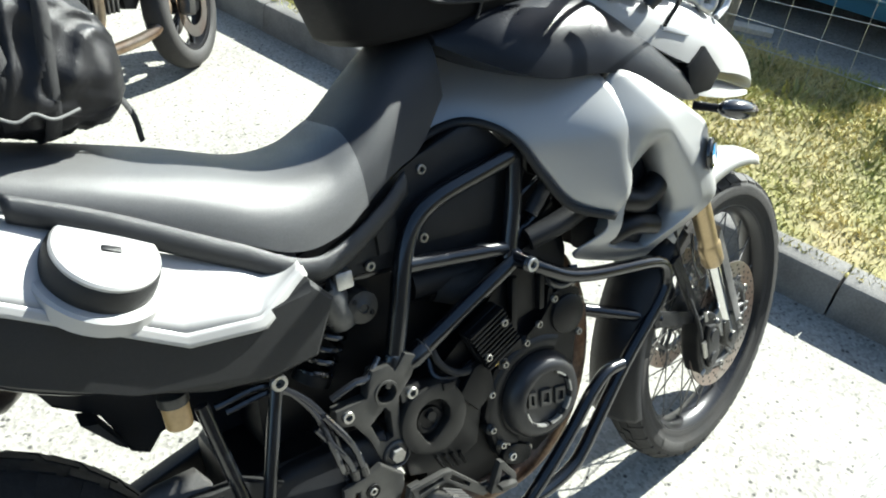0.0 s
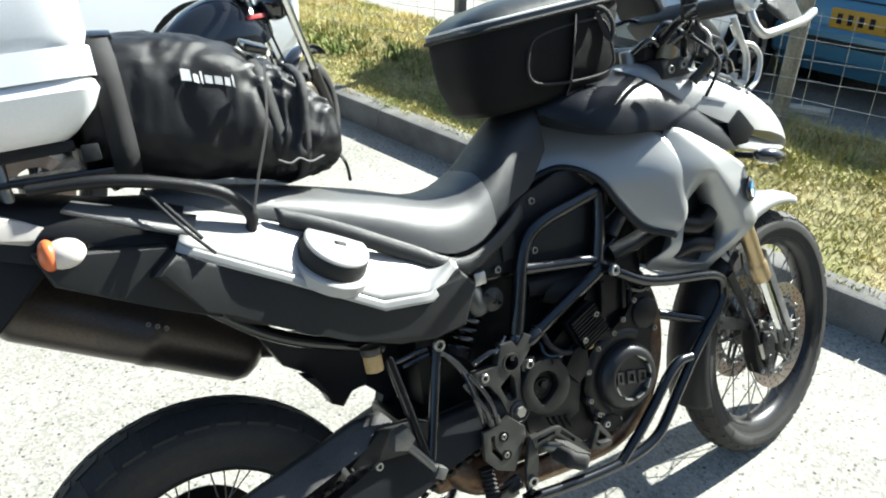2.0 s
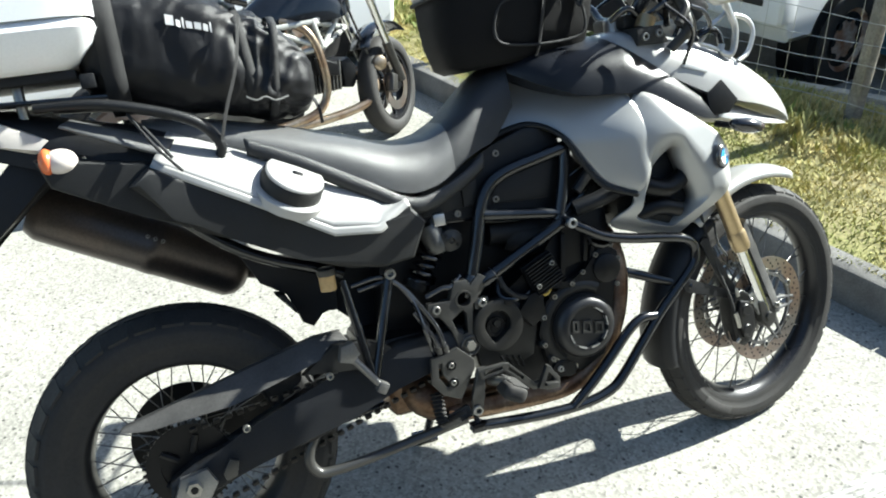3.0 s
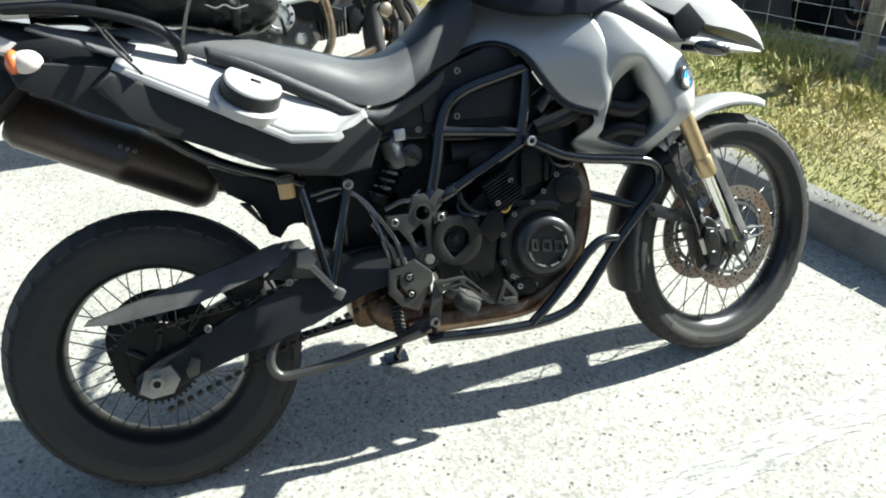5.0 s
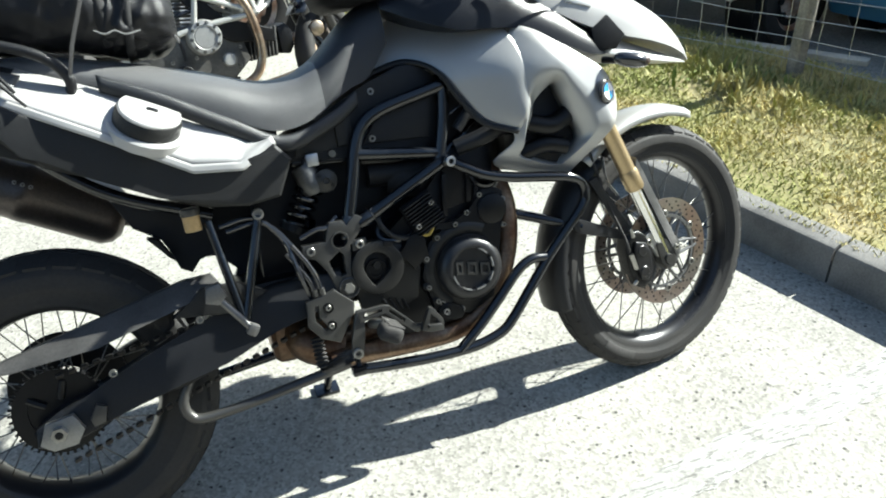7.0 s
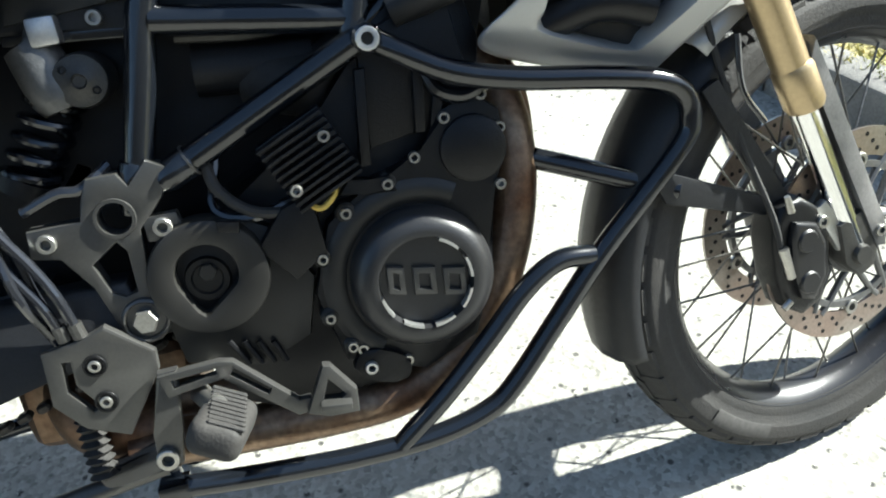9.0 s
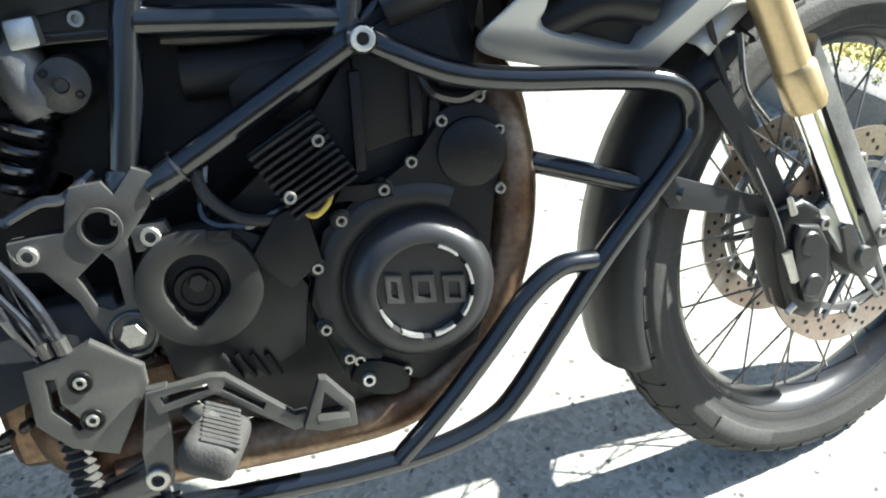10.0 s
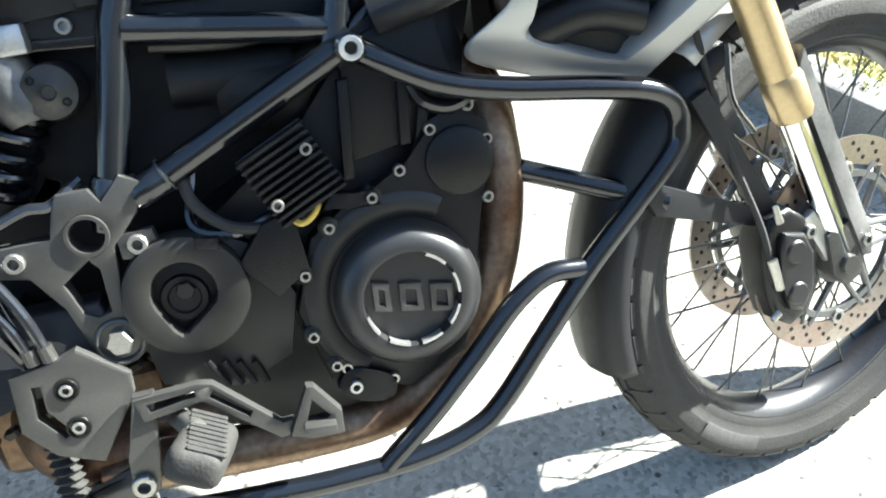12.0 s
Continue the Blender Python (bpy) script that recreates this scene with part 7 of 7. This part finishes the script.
# ---- parked vehicles ----
def car(name, m, paint, label, length, half, belt, roof, hood, nose, wheel_r, plate_mat=None, van=False, low=0.17):
    """x runs from the end near the fence (0) along the car; its flanks are at +-half."""
    root = empty(name, m, label, "van" if van else "car")
    zb = low
    if van:
        side = [(0.0, zb + 0.1), (0.02, belt), (0.06, roof - 0.12), (0.16, roof), (length * 0.74, roof), (length * 0.82, belt + 0.12), (length * 0.97, belt - 0.05), (length, zb + 0.12), (length - 0.04, zb), (0.05, zb)]
    else:
        side = [(0.0, low + 0.13), (0.015, 0.55), (0.05, 0.60), (0.09, belt - 0.04), (0.13, belt), (hood, belt + 0.02), (length - 0.55, belt - 0.02), (length - 0.08, nose), (length, nose - 0.15), (length - 0.01, 0.28), (length - 0.06, zb), (0.06, zb)]
    body = part("body", prism(side, -half, half, 0.055 if not van else 0.07, 0, None, 4), paint, root, "")
    if not van:
        cab = [(0.10, belt - 0.03), (0.34, roof - 0.06), (0.46, roof), (hood - 0.75, roof + 0.01), (hood - 0.55, roof - 0.03), (hood + 0.12, belt - 0.02)]
        part("cabin", prism(cab, -half + 0.10, half - 0.10, 0.05, 0, None, 3), paint, root, "roof and pillars")
        for s in (-1, 1):
            win = [(0.32, belt + 0.03), (0.46, roof - 0.09), (hood - 0.70, roof - 0.08), (hood - 0.10, belt + 0.03)]
            y = s * (half - 0.098)
            part("side_window", prism(win, min(y, y - s * 0.02), max(y, y - s * 0.02), 0.004), GLASS_DARK, root, "dark side window")
        bm = box((0.02, (half - 0.22) * 2, 0.36), 0.008, (0.20, 0, belt + 0.19), pose(0, 0, 0, 0, 33, 0))
        part("rear_window", bm, GLASS_DARK, root, "dark rear window")
    else:
        for s in (-1, 1):
            y = s * (half - 0.002)
            part("side_window", prism([(length * 0.62, belt + 0.08), (length * 0.62, roof - 0.12), (length * 0.74, roof - 0.12), (length * 0.80, belt + 0.08)], y - 0.006, y + 0.006, 0.002), GLASS_DARK, root, "dark side window")
            part("side_moulding", box((length * 0.8, 0.012, 0.05), 0.004, (length * 0.45, s * (half + 0.004), belt * 0.62)), DARK_PLASTIC, root, "grey side moulding")
        part("door_seam", box((0.006, half * 1.8, 0.9), 0, (0.004, 0, 0.8)), DARK_PLASTIC, root)
    part("bumper", box((0.16, half * 2 + 0.01, 0.20), 0.05, (0.035, 0, low + 0.19), None, None, 3), paint if not van else DARK_PLASTIC, root, "bumper")
    part("bumper_strip", box((0.012, half * 1.7, 0.035), 0.005, (-0.047, 0, low + 0.215)), DARK_PLASTIC, root, "dark rubbing strip")
    for s in (-1, 1):
        if plate_mat:
            part("rear_lamp", box((0.05, 0.10, 0.26), 0.015, (0.20, s * (half - 0.14), 0.98), pose(0, 0, 0, 0, 33, 0)), material("dark red lamp", (0.3, 0.02, 0.02), 0.15), root, "red rear lamp")
        for x in (0.62 if not van else 0.62, length - 0.72):
            y = s * (half - 0.09)
            part("wheel_arch", lathe([(0.0, y + s * 0.095), (wheel_r + 0.075, y + s * 0.095), (wheel_r + 0.08, y + s * 0.09), (wheel_r + 0.08, y - s * 0.1)], (x, 0, wheel_r), 32), ENGINE_BLACK, root, "dark wheel arch")
            w = part("wheel", lathe([(0.0, y + s * 0.10), (0.05, y + s * 0.105), (wheel_r * 0.55, y + s * 0.09), (wheel_r * 0.66, y + s * 0.115), (wheel_r * 0.68, y + s * 0.115)], (x, 0, wheel_r), 36), material("rusty pressed steel", (0.42, 0.36, 0.31), 0.5, 0.4, 60, 0.3, 0.2, 60, 0, (0.25, 0.12, 0.06), 12), root, "pressed steel wheel with rust")
            part("tyre", lathe([(wheel_r * 0.66, y + s * 0.118), (wheel_r * 0.8, y + s * 0.125), (wheel_r * 0.96, y + s * 0.115), (wheel_r, y + s * 0.08), (wheel_r, y - s * 0.05)], (x, 0, wheel_r), 40), RUBBER, w, "black tyre")
            for k in range(8):
                a = 2 * math.pi * k / 8
                part("wheel_hole", lathe([(0.0, s * 0.0), (wheel_r * 0.08, s * 0.0), (wheel_r * 0.08, -s * 0.012)], (0, 0, 0), 12), ENGINE_BLACK, w, "", True, 35, 0, Matrix.Translation((x + wheel_r * 0.44 * math.cos(a), y + s * 0.106, wheel_r + wheel_r * 0.44 * math.sin(a))))
    if plate_mat:
        pl = part("number_plate", box((0.01, 0.52, 0.115), 0.004, (0.0, 0.19, 0.515)), plate_mat, root, "yellow rear number plate")
        for k in range(7):
            part("plate_bar", box((0.003, 0.030, 0.060), 0.001, (-0.0062, 0.395 - k * 0.062 - (0.03 if k > 3 else 0), 0.515)), ENGINE_BLACK, pl, "dark bar")
        part("tailgate_seam", box((0.004, half * 1.7, 0.008), 0, (0.045, 0, 0.62)), ENGINE_BLACK, root)
        part("badge", lathe([(0.0, -0.006), (0.03, -0.006), (0.032, 0.0), (0.032, 0.006)], (0, 0, 0), 24), ENGINE_BLACK, root, "small dark round badge", True, 35, 0, Matrix.Translation((-0.046, -0.02, 0.42)) @ pose(0, 0, 0, 0, 0, -90))
    return root


def parked(x, y, turn=0.0):
    return Matrix.Translation((x, y, 0)) @ pose(0, 0, 0, 0, 0, 13.5 + turn)


car("blue_car", parked(4.33, 1.34), CAR_BLUE, "teal blue hatchback parked behind the wire fence", 3.7, 0.76, 0.80, 1.38, 2.75, 0.70, 0.27, PLATE)
car("white_estate_car", parked(3.15, 2.72), CAR_WHITE, "white estate car parked behind the wire fence", 4.0, 0.80, 0.90, 1.30, 2.95, 0.78, 0.285, None, False, 0.36)
car("white_car", parked(-2.15, 3.62), CAR_WHITE, "white hatchback parked beyond the black motorcycle", 3.75, 0.78, 0.84, 1.40, 2.75, 0.72, 0.28)
car("dark_car", parked(5.4, 7.6), material("dark blue car paint", (0.02, 0.03, 0.06), 0.2, 0.2, 200, 0.05, 0, None, 0.5), "dark blue car parked farther off", 3.9, 0.8, 0.82, 1.4, 2.8, 0.72, 0.29)


# ---- wire fence ----
FA, FD = Vector((3.285, 1.31, 0)), Vector((-0.36, 0.933, 0)).normalized()


def fence():
    root = empty("wire_fence", Matrix(), "galvanised square-mesh wire fence on grey posts", "fence", "", "structure")
    rng = random.Random(8)
    for k in range(-3, 6):
        p = FA + FD * (2.05 * k)
        lean = Vector((rng.uniform(-0.02, 0.02), rng.uniform(-0.02, 0.02), 0))
        bm = bmesh.new()
        rows = []
        for z in np.linspace(-0.1, 0.87, 8):
            r = []
            for j in range(16):
                a = 2 * math.pi * j / 16
                ca, sa = math.cos(a), math.sin(a)
                w = 0.033 * (1 + 0.05 * noise.noise((ca * 2, sa * 2, z * 4 + k)))
                r.append(Vector((p.x + w * math.copysign(abs(ca) ** 0.45, ca), p.y + w * math.copysign(abs(sa) ** 0.45, sa), float(z))) + lean * float(z))
            rows.append(r)
        rings(bm, rows)
        part("fence_post", bm, WOOD, root, "weathered grey wooden post", True, 40)
    off = Vector((-0.05, -0.02, 0))
    for i in range(7):
        z = 0.14 + i * 0.105
        pts = []
        for k in range(0, 66):
            q = FA + off + FD * (-6.2 + k * 0.25)
            pts.append((q.x + rng.uniform(-0.006, 0.006), q.y, z + 0.012 * math.sin(k * 0.77 + i) + rng.uniform(-0.006, 0.006)))
        part("line_wire", tube(pts, 0.0018, 132, 5), WIRE, root)
    for k in range(0, 92):
        q = FA + off + FD * (-6.0 + k * 0.155)
        part("stay_wire", tube([(q.x, q.y, 0.12), (q.x + rng.uniform(-0.01, 0.01), q.y + rng.uniform(-0.01, 0.01), 0.45), (q.x, q.y, 0.785)], 0.0013, 5, 5), WIRE, root)


fence()
bm = box((1.35, 0.075, 0.03), 0.006, (0, 0, 0))
beam = part("timber_beam", bm, material("bleached timber", (0.55, 0.50, 0.40), 0.8, 0, 80, 0.2, 0.4, 120))
beam.matrix_world = Matrix.Translation((3.52, 1.98, 0.10)) @ pose(0, 0, 0, 0, 0, -57)
tagged(beam, "bleached timber beam lying along the fence", "beam")


# ---- weeds along the fence ----
def weeds():
    rng = random.Random(11)
    verts, faces = [], []
    for _ in range(420):
        along = rng.uniform(-2.5, 6.5) if rng.random() < 0.6 else rng.choice((rng.gauss(0.35, 0.35), rng.gauss(2.6, 0.6), rng.gauss(3.4, 0.5)))
        c = FA + FD * along + Vector((rng.gauss(-0.22, 0.12), rng.gauss(-0.05, 0.08), 0))
        big = rng.uniform(0.035, 0.12)
        for _ in range(rng.randint(14, 34)):
            a, tilt = rng.uniform(0, 6.283), rng.uniform(0.1, 1.2)
            ln, w = big * rng.uniform(0.4, 1.2), rng.uniform(0.003, 0.009)
            o = c + Vector((rng.gauss(0, 0.03), rng.gauss(0, 0.03), 0.14))
            d = Vector((math.cos(a) * math.sin(tilt), math.sin(a) * math.sin(tilt), math.cos(tilt)))
            sd = d.cross(Vector((0, 0, 1))).normalized() * w
            k = len(verts)
            mid = o + d * ln * 0.55
            tip = o + d * ln + Vector((0, 0, -ln * 0.15 * tilt))
            verts += [tuple(o - sd * 0.4), tuple(o + sd * 0.4), tuple(mid + sd), tuple(mid - sd), tuple(tip)]
            faces += [(k, k + 1, k + 2, k + 3), (k + 3, k + 2, k + 4)]
    me = bpy.data.meshes.new("weeds")
    me.from_pydata(verts, [], faces)
    me.materials.append(WEED)
    tagged(new("weeds", me), "straggling weeds and long grass along the fence", "weeds", "", "stuff")


weeds()
# far hedge that closes the view
rng = random.Random(4)
verts, faces = [], []
for k in range(9000):
    a = rng.uniform(-60, 60)
    c = Vector((6 + 0.0, 17, 0)) + Vector((0.95, -0.3, 0)) * a + Vector((rng.uniform(-0.8, 0.8), rng.uniform(-0.8, 0.8), rng.uniform(0, 2.4)))
    i = len(verts)
    for _ in range(3):
        verts.append(tuple(c + Vector((rng.gauss(0, 0.16), rng.gauss(0, 0.16), rng.gauss(0, 0.16)))))
    faces.append((i, i + 1, i + 2))
me = bpy.data.meshes.new("hedge")
me.from_pydata(verts, [], faces)
me.materials.append(WEED)
tagged(new("hedge", me), "dark hedge far behind the car park", "hedge", "", "stuff")
